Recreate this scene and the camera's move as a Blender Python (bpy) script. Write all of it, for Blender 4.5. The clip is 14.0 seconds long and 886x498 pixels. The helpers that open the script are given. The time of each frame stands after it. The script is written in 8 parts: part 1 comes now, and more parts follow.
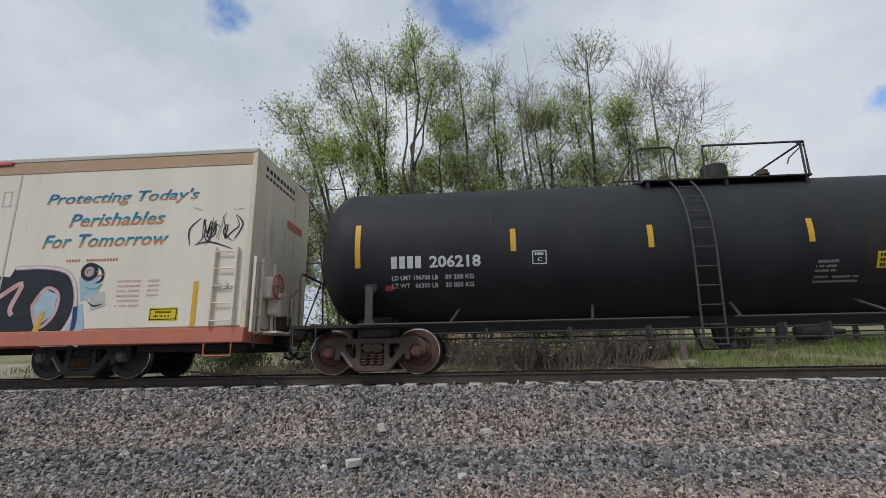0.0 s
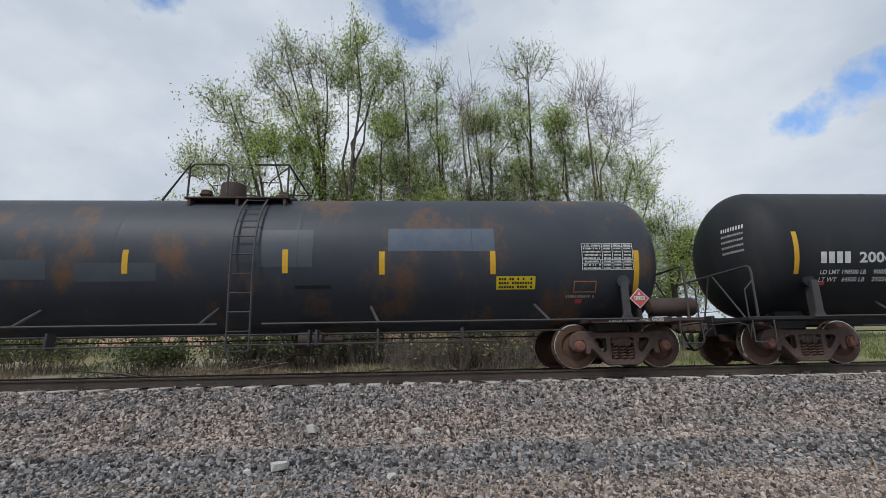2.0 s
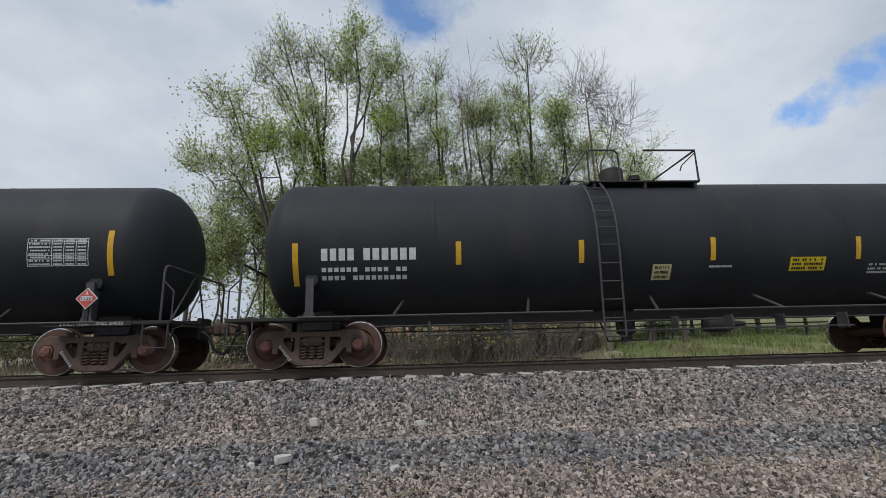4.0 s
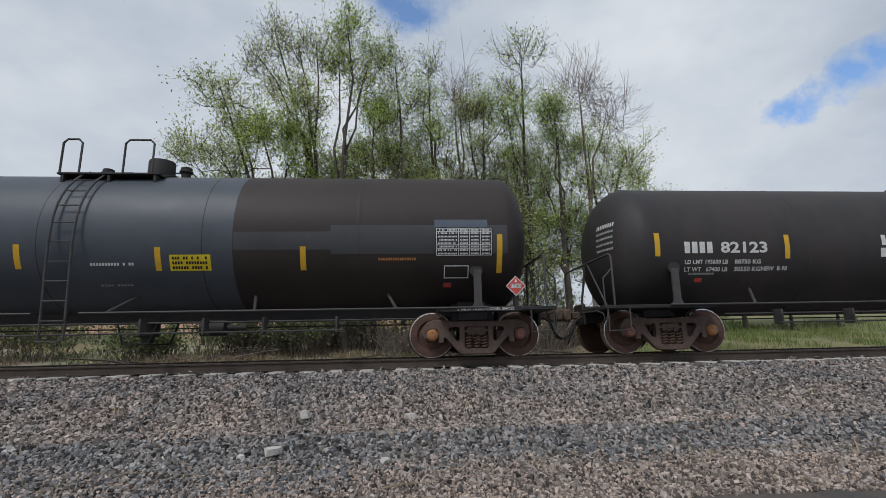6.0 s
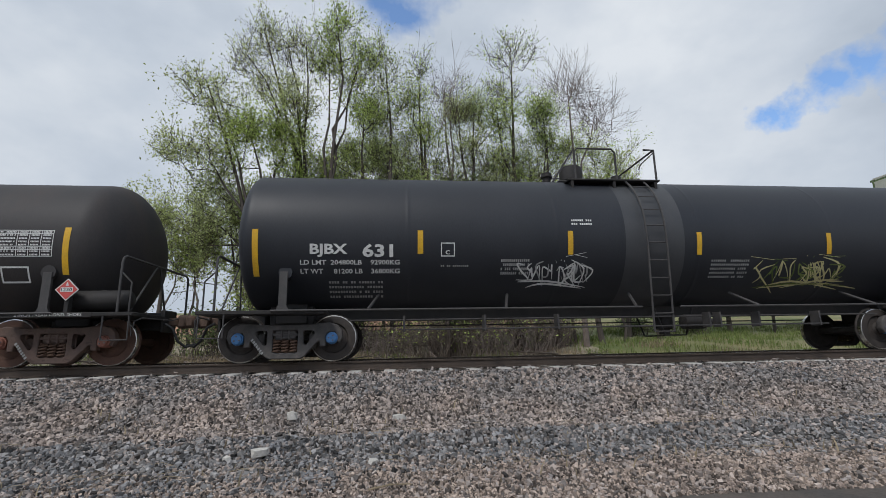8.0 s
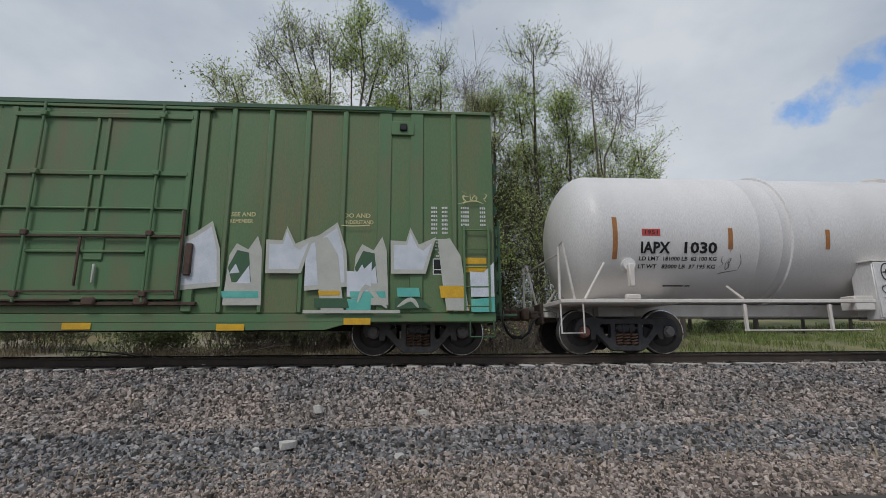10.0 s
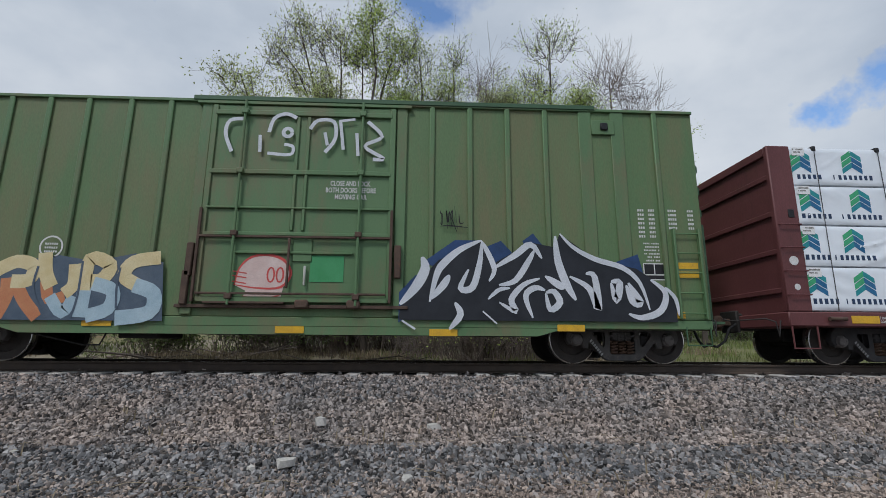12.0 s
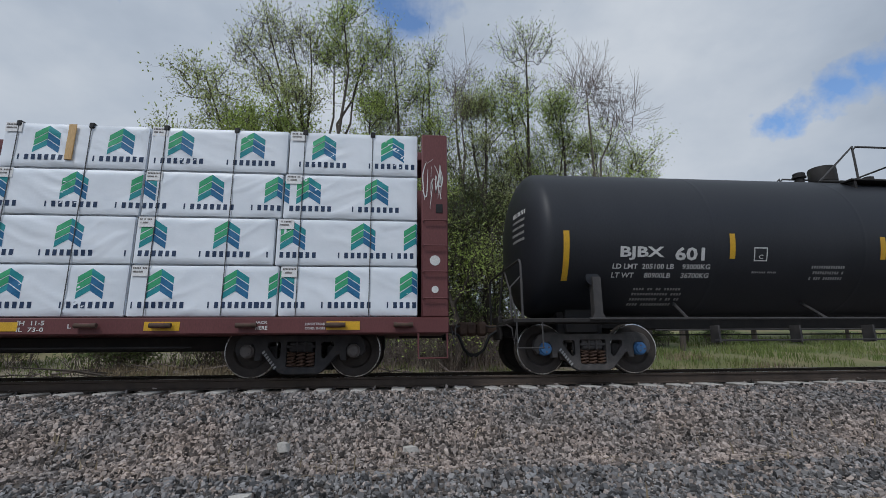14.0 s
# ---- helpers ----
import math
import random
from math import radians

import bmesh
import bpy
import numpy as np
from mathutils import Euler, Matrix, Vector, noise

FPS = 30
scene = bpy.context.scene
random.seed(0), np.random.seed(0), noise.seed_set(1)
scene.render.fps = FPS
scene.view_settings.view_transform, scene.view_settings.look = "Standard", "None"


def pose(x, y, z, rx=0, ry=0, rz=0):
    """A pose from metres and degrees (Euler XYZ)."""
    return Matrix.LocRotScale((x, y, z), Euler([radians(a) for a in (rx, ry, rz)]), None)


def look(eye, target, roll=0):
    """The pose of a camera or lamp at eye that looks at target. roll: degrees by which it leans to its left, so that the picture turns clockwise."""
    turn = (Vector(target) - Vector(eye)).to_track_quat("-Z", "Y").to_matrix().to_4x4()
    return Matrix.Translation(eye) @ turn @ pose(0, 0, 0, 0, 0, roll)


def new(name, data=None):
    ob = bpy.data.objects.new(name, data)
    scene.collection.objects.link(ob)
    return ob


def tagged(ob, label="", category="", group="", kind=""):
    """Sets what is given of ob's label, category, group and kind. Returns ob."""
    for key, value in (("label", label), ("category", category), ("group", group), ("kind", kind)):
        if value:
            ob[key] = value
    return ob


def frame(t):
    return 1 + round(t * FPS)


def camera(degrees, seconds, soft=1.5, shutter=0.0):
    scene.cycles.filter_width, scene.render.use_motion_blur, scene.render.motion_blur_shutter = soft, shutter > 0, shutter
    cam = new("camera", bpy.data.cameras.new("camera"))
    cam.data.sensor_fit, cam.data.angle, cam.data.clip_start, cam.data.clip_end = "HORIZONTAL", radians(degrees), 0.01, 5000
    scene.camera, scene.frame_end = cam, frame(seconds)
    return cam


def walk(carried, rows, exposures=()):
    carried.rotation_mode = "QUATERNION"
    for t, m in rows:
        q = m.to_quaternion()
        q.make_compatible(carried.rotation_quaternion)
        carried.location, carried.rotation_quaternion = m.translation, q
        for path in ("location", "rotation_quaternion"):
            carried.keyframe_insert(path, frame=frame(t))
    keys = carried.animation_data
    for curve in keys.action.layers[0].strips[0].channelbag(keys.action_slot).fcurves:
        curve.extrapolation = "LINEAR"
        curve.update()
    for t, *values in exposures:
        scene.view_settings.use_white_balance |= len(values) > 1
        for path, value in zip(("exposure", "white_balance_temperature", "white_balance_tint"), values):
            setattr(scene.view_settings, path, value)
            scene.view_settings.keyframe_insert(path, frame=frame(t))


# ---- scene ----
cam = camera(86.6, 14.0, soft=0.65)
PATH = [
    (0, (1.565, -10.59, 0.469), (1.435, -8.647, 0.928), -1.0),
    (0.5, (1.588, -10.606, 0.468), (1.55, -8.658, 0.92), -1.0),
    (1, (1.593, -10.599, 0.462), (1.632, -8.651, 0.913), -1.0),
    (1.5, (1.601, -10.581, 0.457), (1.695, -8.637, 0.917), -1.0),
    (2, (1.616, -10.596, 0.466), (1.74, -8.652, 0.919), -1.1),
    (2.5, (1.607, -10.6, 0.469), (1.747, -8.654, 0.91), -1.2),
    (5, (1.616, -10.578, 0.446), (1.728, -8.622, 0.85), -1.7),
    (5.5, (1.623, -10.591, 0.448), (1.762, -8.633, 0.834), -1.2),
    (6, (1.605, -10.591, 0.461), (1.762, -8.638, 0.86), -1.2),
    (6.5, (1.607, -10.596, 0.452), (1.771, -8.645, 0.863), -1.2),
    (7, (1.606, -10.619, 0.462), (1.775, -8.669, 0.871), -1.4),
    (7.5, (1.611, -10.62, 0.46), (1.799, -8.672, 0.873), -1.2),
    (8, (1.597, -10.602, 0.451), (1.801, -8.654, 0.856), -1.1),
    (10.5, (1.481, -10.56, 0.447), (1.595, -8.603, 0.839), -0.2),
    (11, (1.508, -10.44, 0.482), (1.612, -8.483, 0.881), 0.0),
    (11.5, (1.525, -10.266, 0.532), (1.615, -8.306, 0.919), 0.8),
    (12, (1.491, -10.069, 0.546), (1.572, -8.111, 0.944), 0.4),
    (12.5, (1.479, -9.865, 0.586), (1.595, -7.913, 1.005), -0.3),
    (13, (1.523, -9.623, 0.615), (1.636, -7.675, 1.051), -0.4),
    (13.5, (1.497, -9.528, 0.623), (1.647, -7.581, 1.052), -0.5),
    (14, (1.484, -9.477, 0.628), (1.672, -7.532, 1.053), -0.5),
]
walk(cam, [(t, look(eye, target, roll)) for t, eye, target, roll in PATH], exposures=[(0, 0.02, 6500, 10), (2, 0.15, 6500, 10), (5.5, 0.0, 6500, 10), (8.2, 0.1, 6500, 10), (10.3, -0.18, 6500, 10), (11.2, -0.18, 6450, 10), (12, -0.06, 6350, 10), (13.5, -0.22, 6250, 10), (14, -0.24, 6250, 10)])


# ---- world, sun, exposure ----
def nodes_of(owner):
    owner.use_nodes = True
    tree = owner.node_tree
    tree.nodes.clear()
    return tree, tree.nodes, tree.links


world = bpy.data.worlds.new("sky")
scene.world = world
tree, nd, lk = nodes_of(world)
coord = nd.new("ShaderNodeTexCoord")
sky = nd.new("ShaderNodeTexSky")
sky.sky_type, sky.sun_disc, sky.sun_elevation, sky.sun_rotation = "NISHITA", False, radians(52), radians(200)
blue = nd.new("ShaderNodeMix")
blue.data_type, blue.blend_type = "RGBA", "MULTIPLY"
blue.inputs[0].default_value = 1
lk.new(sky.outputs[0], blue.inputs[6])
blue.inputs[7].default_value = (0.19, 0.215, 0.24, 1)


def wnoise(scale, detail, stretch, rough=0.55):
    m = nd.new("ShaderNodeMapping")
    m.inputs["Scale"].default_value = stretch
    lk.new(coord.outputs["Generated"], m.inputs[0])
    n = nd.new("ShaderNodeTexNoise")
    n.inputs["Scale"].default_value, n.inputs["Detail"].default_value, n.inputs["Roughness"].default_value = scale, detail, rough
    lk.new(m.outputs[0], n.inputs["Vector"])
    return n


def wmath(op, a, b):
    m = nd.new("ShaderNodeMath")
    m.operation = op
    for k, v in enumerate((a, b)):
        if isinstance(v, (int, float)):
            m.inputs[k].default_value = v
        else:
            lk.new(v, m.inputs[k])
    return m.outputs[0]


def wramp(fac, stops):
    r = nd.new("ShaderNodeValToRGB")
    while len(r.color_ramp.elements) < len(stops):
        r.color_ramp.elements.new(0.5)
    for e, (p, c) in zip(r.color_ramp.elements, stops):
        e.position, e.color = p, (*c, 1)
    lk.new(fac, r.inputs[0])
    return r.outputs[0]


soft_clouds = wnoise(1.7, 6, (1, 1, 1.6))
clouds = wramp(soft_clouds.outputs[0], [(0.30, (0.42, 0.49, 0.59)), (0.5, (0.60, 0.67, 0.765)), (0.68, (0.81, 0.86, 0.92))])
wisps = wnoise(7, 7, (1, 1, 1.5), 0.6)
# gaps in the cloud through which the blue shows, their edges torn by a warp
warp = wnoise(4.5, 6, (1, 1, 1), 0.6)
push = nd.new("ShaderNodeVectorMath")
push.operation = "MULTIPLY_ADD"
lk.new(warp.outputs["Color"], push.inputs[0])
push.inputs[1].default_value = (0.3, 0.3, 0.3)
lk.new(coord.outputs["Generated"], push.inputs[2])
centred = nd.new("ShaderNodeVectorMath")
centred.operation = "SUBTRACT"
lk.new(push.outputs[0], centred.inputs[0])
centred.inputs[1].default_value = (0.15, 0.15, 0.15)
gap = None
for way, size in (((-0.002, 0.768, 0.641), 0.085), ((0.625, 0.675, 0.357), 0.04), ((0.65, 0.645, 0.367), 0.035), ((0.68, 0.605, 0.387), 0.05), ((0.71, 0.56, 0.402), 0.05), ((0.74, 0.5, 0.422), 0.06), ((-0.432, 0.663, 0.612), 0.05), ((0.248, 0.729, 0.645), 0.05), ((-0.6, -0.5, 0.6), 0.3), ((0.5, -0.6, 0.6), 0.3)):
    d = nd.new("ShaderNodeVectorMath")
    d.operation = "DISTANCE"
    lk.new(centred.outputs[0], d.inputs[0])
    d.inputs[1].default_value = Vector(way).normalized()
    one = wmath("SUBTRACT", 1.0, wmath("DIVIDE", d.outputs["Value"], size * 1.2))
    gap = one if gap is None else wmath("MAXIMUM", gap, one)
gap = wmath("ADD", gap, wmath("MULTIPLY", wmath("SUBTRACT", wisps.outputs[0], 0.5), 1.2))
open_sky = wramp(gap, [(0.12, (0, 0, 0)), (0.75, (1, 1, 1))])
mixed = nd.new("ShaderNodeMix")
mixed.data_type = "RGBA"
lk.new(open_sky, mixed.inputs[0])
lk.new(clouds, mixed.inputs[6])
lk.new(blue.outputs[2], mixed.inputs[7])
back = nd.new("ShaderNodeBackground")
lk.new(mixed.outputs[2], back.inputs[0])
back.inputs[1].default_value = 0.84
lk.new(back.outputs[0], nd.new("ShaderNodeOutputWorld").inputs[0])

sun = new("sun", bpy.data.lights.new("sun", "SUN"))
sun.data.energy, sun.data.angle, sun.data.color = 1.7, radians(14), (1, 0.98, 0.95)
sun.matrix_world = look((0, 0, 0), (0.55, 0.75, -1.15))


# ---- materials ----
def paint(name, a, b, scale=3.0, rough=0.5, metal=0.0, bump=0.15, grain=60.0, spots=None, spot_at=(0.58, 0.68), streak=1.0, gloss=0.35, island=0.0, per_object=0.0, mottle=0.35, spot_scale=None, through_light=0.0):
    """A surface of two blended tones with fine grain and, if given, spots of a third tone (rust, dirt, fading)."""
    m = bpy.data.materials.new(name)
    tree, nd, lk = nodes_of(m)
    out, bs = nd.new("ShaderNodeOutputMaterial"), nd.new("ShaderNodeBsdfPrincipled")
    lk.new(bs.outputs[0], out.inputs[0])
    tc, mp = nd.new("ShaderNodeTexCoord"), nd.new("ShaderNodeMapping")
    mp.inputs["Scale"].default_value = (1, 1, 1 / streak)
    lk.new(tc.outputs["Object"], mp.inputs[0])

    def tex(sc, det, r=0.6):
        n = nd.new("ShaderNodeTexNoise")
        n.inputs["Scale"].default_value, n.inputs["Detail"].default_value, n.inputs["Roughness"].default_value = sc, det, r
        lk.new(mp.outputs[0], n.inputs["Vector"])
        return n.outputs[0]

    def ramp(fac, lo, hi):
        r = nd.new("ShaderNodeMapRange")
        r.inputs[1].default_value, r.inputs[2].default_value = lo, hi
        lk.new(fac, r.inputs[0])
        return r.outputs[0]

    def mix(fac, x, y):
        n = nd.new("ShaderNodeMix")
        n.data_type = "RGBA"
        if isinstance(fac, float):
            n.inputs[0].default_value = fac
        else:
            lk.new(fac, n.inputs[0])
        for k, v in ((6, x), (7, y)):
            if isinstance(v, tuple):
                n.inputs[k].default_value = (*v, 1)
            else:
                lk.new(v, n.inputs[k])
        return n.outputs[2]

    big, fine = tex(scale, 5), tex(grain, 3)
    col = mix(ramp(big, 0.35, 0.65), a, b)
    if spots:
        col = mix(ramp(tex(spot_scale or scale * 1.7, 8, 0.7), *spot_at), col, spots)
    shift = None
    if island or per_object:
        g = nd.new("ShaderNodeNewGeometry") if island else nd.new("ShaderNodeObjectInfo")
        src = g.outputs["Random Per Island"] if island else g.outputs["Random"]
        k = island or per_object
        r = nd.new("ShaderNodeMapRange")
        r.inputs[3].default_value, r.inputs[4].default_value = 1 - k, 1 + k
        lk.new(src, r.inputs[0])
        hs = nd.new("ShaderNodeHueSaturation")
        lk.new(r.outputs[0], hs.inputs["Value"])
        lk.new(col, hs.inputs["Color"])
        col = hs.outputs[0]
    dark = nd.new("ShaderNodeMix")
    dark.data_type, dark.blend_type = "RGBA", "MULTIPLY"
    dark.inputs[0].default_value = mottle
    lk.new(col, dark.inputs[6])
    gr = nd.new("ShaderNodeValToRGB")
    gr.color_ramp.elements[0].position, gr.color_ramp.elements[0].color = 0.3, (0.55, 0.55, 0.55, 1)
    gr.color_ramp.elements[1].position, gr.color_ramp.elements[1].color = 0.7, (1.25, 1.25, 1.25, 1)
    lk.new(fine, gr.inputs[0])
    lk.new(gr.outputs[0], dark.inputs[7])
    lk.new(dark.outputs[2], bs.inputs["Base Color"])
    rr = nd.new("ShaderNodeMapRange")
    rr.inputs[3].default_value, rr.inputs[4].default_value = max(0.05, rough - 0.12), min(1, rough + 0.12)
    lk.new(big, rr.inputs[0])
    lk.new(rr.outputs[0], bs.inputs["Roughness"])
    bs.inputs["Metallic"].default_value = metal
    bs.inputs["Specular IOR Level"].default_value = gloss
    if through_light:
        tl, ms = nd.new("ShaderNodeBsdfTranslucent"), nd.new("ShaderNodeMixShader")
        lk.new(dark.outputs[2], tl.inputs[0])
        ms.inputs[0].default_value = through_light
        lk.new(bs.outputs[0], ms.inputs[1])
        lk.new(tl.outputs[0], ms.inputs[2])
        lk.new(ms.outputs[0], out.inputs[0])
    if bump:
        bp = nd.new("ShaderNodeBump")
        bp.inputs["Strength"].default_value, bp.inputs["Distance"].default_value = bump, 0.01
        lk.new(fine, bp.inputs["Height"])
        lk.new(bp.outputs[0], bs.inputs["Normal"])
    return m


BLACK = paint("black_tank_paint", (0.019, 0.021, 0.024), (0.029, 0.031, 0.034), 0.9, 0.62, bump=0.06, spots=(0.05, 0.042, 0.038), spot_at=(0.55, 0.82), streak=4, gloss=0.25, mottle=0.2)
GREY_BLACK = paint("worn_grey_black_paint", (0.035, 0.04, 0.05), (0.05, 0.055, 0.066), 0.8, 0.55, bump=0.05, spots=(0.13, 0.072, 0.04), spot_at=(0.53, 0.64), streak=1.6, spot_scale=0.8)
BROWN_BLACK = paint("browned_black_paint", (0.028, 0.021, 0.019), (0.04, 0.03, 0.027), 0.8, 0.62, bump=0.05, spots=(0.05, 0.036, 0.03), spot_at=(0.6, 0.85), streak=2)
FADED = paint("faded_black_paint", (0.030, 0.027, 0.027), (0.040, 0.036, 0.036), 0.7, 0.62, bump=0.06, spots=(0.06, 0.044, 0.038), spot_at=(0.5, 0.8), streak=4, spot_scale=0.7)
NEW_BLACK = paint("newer_black_paint", (0.021, 0.023, 0.028), (0.029, 0.031, 0.037), 0.7, 0.5, bump=0.04, streak=3)
PATCH = paint("grey_patch_paint", (0.06, 0.07, 0.085), (0.075, 0.085, 0.10), 1.5, 0.5, bump=0.04)
DARK_PATCH = paint("dark_patch_paint", (0.05, 0.052, 0.056), (0.065, 0.066, 0.07), 1.5, 0.5, bump=0.04)
BLUE_PATCH = paint("blue_grey_patch_paint", (0.075, 0.10, 0.14), (0.11, 0.13, 0.16), 2.5, 0.5, bump=0.04)
RUST = paint("rusted_steel", (0.07, 0.045, 0.034), (0.115, 0.075, 0.055), 5, 0.8, bump=0.35, spots=(0.16, 0.075, 0.04), spot_at=(0.6, 0.75))
TRUCK_BROWN = paint("dusty_cast_steel", (0.095, 0.066, 0.055), (0.135, 0.09, 0.073), 6, 0.8, bump=0.3, spots=(0.055, 0.033, 0.027), spot_at=(0.55, 0.7))
TRUCK_DARK = paint("dark_cast_steel", (0.035, 0.034, 0.036), (0.06, 0.056, 0.056), 6, 0.7, bump=0.3, spots=(0.09, 0.06, 0.045), spot_at=(0.6, 0.75))
TRUCK_GREY = paint("greyed_cast_steel", (0.07, 0.066, 0.064), (0.11, 0.10, 0.095), 6, 0.75, bump=0.3, spots=(0.2, 0.18, 0.15), spot_at=(0.6, 0.75))
WHEEL = paint("wheel_plate_steel", (0.08, 0.044, 0.032), (0.115, 0.062, 0.044), 7, 0.75, bump=0.25)
WHEEL_RUST = paint("rusty_wheel_plate", (0.13, 0.065, 0.038), (0.10, 0.06, 0.045), 7, 0.8, bump=0.25)
WHEEL_DARK = paint("dark_wheel_plate", (0.04, 0.034, 0.03), (0.06, 0.05, 0.045), 7, 0.7, bump=0.25)
TREAD = paint("polished_tread", (0.55, 0.53, 0.5), (0.65, 0.63, 0.6), 9, 0.28, metal=1.0, bump=0.03)
SPRING = paint("rusty_spring_steel", (0.10, 0.06, 0.045), (0.15, 0.09, 0.06), 9, 0.75, bump=0.2)
CAP_BROWN = paint("brown_bearing_cap", (0.2, 0.075, 0.052), (0.24, 0.105, 0.075), 9, 0.7, bump=0.2)
CAP_ORANGE = paint("orange_bearing_cap", (0.45, 0.2, 0.06), (0.35, 0.15, 0.06), 9, 0.65, bump=0.2)
CAP_BLUE = paint("blue_bearing_cap", (0.06, 0.18, 0.40), (0.10, 0.25, 0.5), 9, 0.5, bump=0.1)
CAP_GREY = paint("grey_bearing_cap", (0.13, 0.12, 0.115), (0.19, 0.17, 0.16), 9, 0.6, bump=0.2)
UNDER = paint("underframe_black", (0.02, 0.019, 0.019), (0.035, 0.031, 0.029), 4, 0.7, bump=0.2)
UNDER_BROWN = paint("underframe_brown", (0.05, 0.036, 0.03), (0.075, 0.052, 0.042), 4, 0.75, bump=0.2)
PIPE = paint("dusty_black_pipe", (0.05, 0.048, 0.048), (0.075, 0.07, 0.068), 6, 0.6, bump=0.1)
YELLOW = paint("reflective_yellow", (0.72, 0.42, 0.03), (0.62, 0.36, 0.035), 6, 0.4, bump=0.05, spots=(0.4, 0.28, 0.08), spot_at=(0.6, 0.8))
SIGN_YELLOW = paint("yellow_decal", (0.72, 0.55, 0.02), (0.66, 0.5, 0.03), 6, 0.45, bump=0.02)
PALE_YELLOW = paint("faded_yellow_decal", (0.6, 0.55, 0.3), (0.55, 0.5, 0.24), 6, 0.5, bump=0.02)
WHITE = paint("white_lettering", (0.72, 0.72, 0.7), (0.6, 0.6, 0.58), 8, 0.5, bump=0.02, spots=(0.35, 0.34, 0.33), spot_at=(0.62, 0.8))
DIM_WHITE = paint("worn_white_lettering", (0.4, 0.4, 0.39), (0.28, 0.28, 0.27), 12, 0.55, bump=0.02, spots=(0.08, 0.08, 0.08), spot_at=(0.58, 0.7))
RED_DECAL = paint("red_decal", (0.62, 0.08, 0.07), (0.5, 0.09, 0.08), 8, 0.45, bump=0.02)
BLACK_INK = paint("black_ink", (0.012, 0.012, 0.013), (0.02, 0.02, 0.021), 8, 0.5, bump=0.02)
CREAM = paint("cream_car_paint", (0.72, 0.65, 0.53), (0.77, 0.71, 0.60), 1.2, 0.5, bump=0.04, spots=(0.55, 0.43, 0.31), spot_at=(0.62, 0.85), streak=5, mottle=0.1)
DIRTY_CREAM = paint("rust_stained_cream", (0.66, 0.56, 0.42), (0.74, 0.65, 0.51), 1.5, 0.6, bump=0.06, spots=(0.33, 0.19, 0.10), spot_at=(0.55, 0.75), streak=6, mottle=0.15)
BUFF = paint("buff_band_paint", (0.45, 0.29, 0.17), (0.5, 0.33, 0.21), 2, 0.5, bump=0.04)
CORAL = paint("coral_sill_paint", (0.55, 0.19, 0.12), (0.48, 0.16, 0.11), 2.5, 0.55, bump=0.06, spots=(0.3, 0.12, 0.08), spot_at=(0.6, 0.75))
GREEN = paint("boxcar_green", (0.098, 0.185, 0.085), (0.122, 0.21, 0.10), 0.8, 0.5, bump=0.06, spots=(0.185, 0.155, 0.09), spot_at=(0.47, 0.72), streak=3, mottle=0.15)
GREEN_WORN = paint("browned_boxcar_green", (0.105, 0.182, 0.08), (0.13, 0.205, 0.094), 0.8, 0.55, bump=0.08, spots=(0.2, 0.165, 0.09), spot_at=(0.46, 0.76), streak=4, mottle=0.25, spot_scale=0.9)
GREEN_DARK = paint("boxcar_end_green", (0.05, 0.11, 0.058), (0.065, 0.13, 0.07), 1.5, 0.55, bump=0.06, streak=2)
PALE = paint("pale_primer", (0.52, 0.52, 0.45), (0.45, 0.45, 0.4), 3, 0.5, bump=0.05)
OFFWHITE = paint("white_tank_paint", (0.66, 0.635, 0.61), (0.745, 0.72, 0.70), 0.7, 0.42, bump=0.03, spots=(0.55, 0.47, 0.42), spot_at=(0.62, 0.9), streak=4)
RING_GREY = paint("grey_band_paint", (0.30, 0.28, 0.26), (0.42, 0.39, 0.36), 3, 0.55, bump=0.06)
OFFWHITE_DIRTY = paint("dirty_white_paint", (0.62, 0.56, 0.50), (0.72, 0.68, 0.63), 3, 0.5, bump=0.06, spots=(0.34, 0.22, 0.15), spot_at=(0.62, 0.8))
MAROON = paint("maroon_car_paint", (0.125, 0.042, 0.042), (0.155, 0.055, 0.055), 1.2, 0.55, bump=0.06, spots=(0.09, 0.04, 0.035), spot_at=(0.58, 0.75), streak=3)
WRAP = paint("white_lumber_wrap", (0.74, 0.79, 0.84), (0.82, 0.86, 0.90), 1.2, 0.38, bump=0.35, grain=5.0, gloss=0.4, per_object=0.03, mottle=0.04)
LOGO_BLUE = paint("print_blue", (0.02, 0.13, 0.28), (0.03, 0.17, 0.33), 6, 0.5, bump=0)
LOGO_GREEN = paint("print_green", (0.05, 0.36, 0.16), (0.06, 0.42, 0.2), 6, 0.5, bump=0)
LOGO_TEAL = paint("print_teal", (0.02, 0.25, 0.28), (0.03, 0.3, 0.32), 6, 0.5, bump=0)
NAVY = paint("print_navy", (0.02, 0.045, 0.10), (0.025, 0.05, 0.11), 6, 0.5, bump=0)
STRAP = paint("black_strap", (0.06, 0.065, 0.07), (0.10, 0.10, 0.11), 6, 0.5, bump=0)
PAPER = paint("label_paper", (0.8, 0.8, 0.79), (0.86, 0.86, 0.85), 4, 0.6, bump=0)
WOOD = paint("bare_lumber", (0.6, 0.38, 0.17), (0.66, 0.45, 0.22), 9, 0.65, bump=0.2, streak=6)
RAIL = paint("rail_steel", (0.06, 0.045, 0.036), (0.085, 0.064, 0.05), 5, 0.75, bump=0.2)
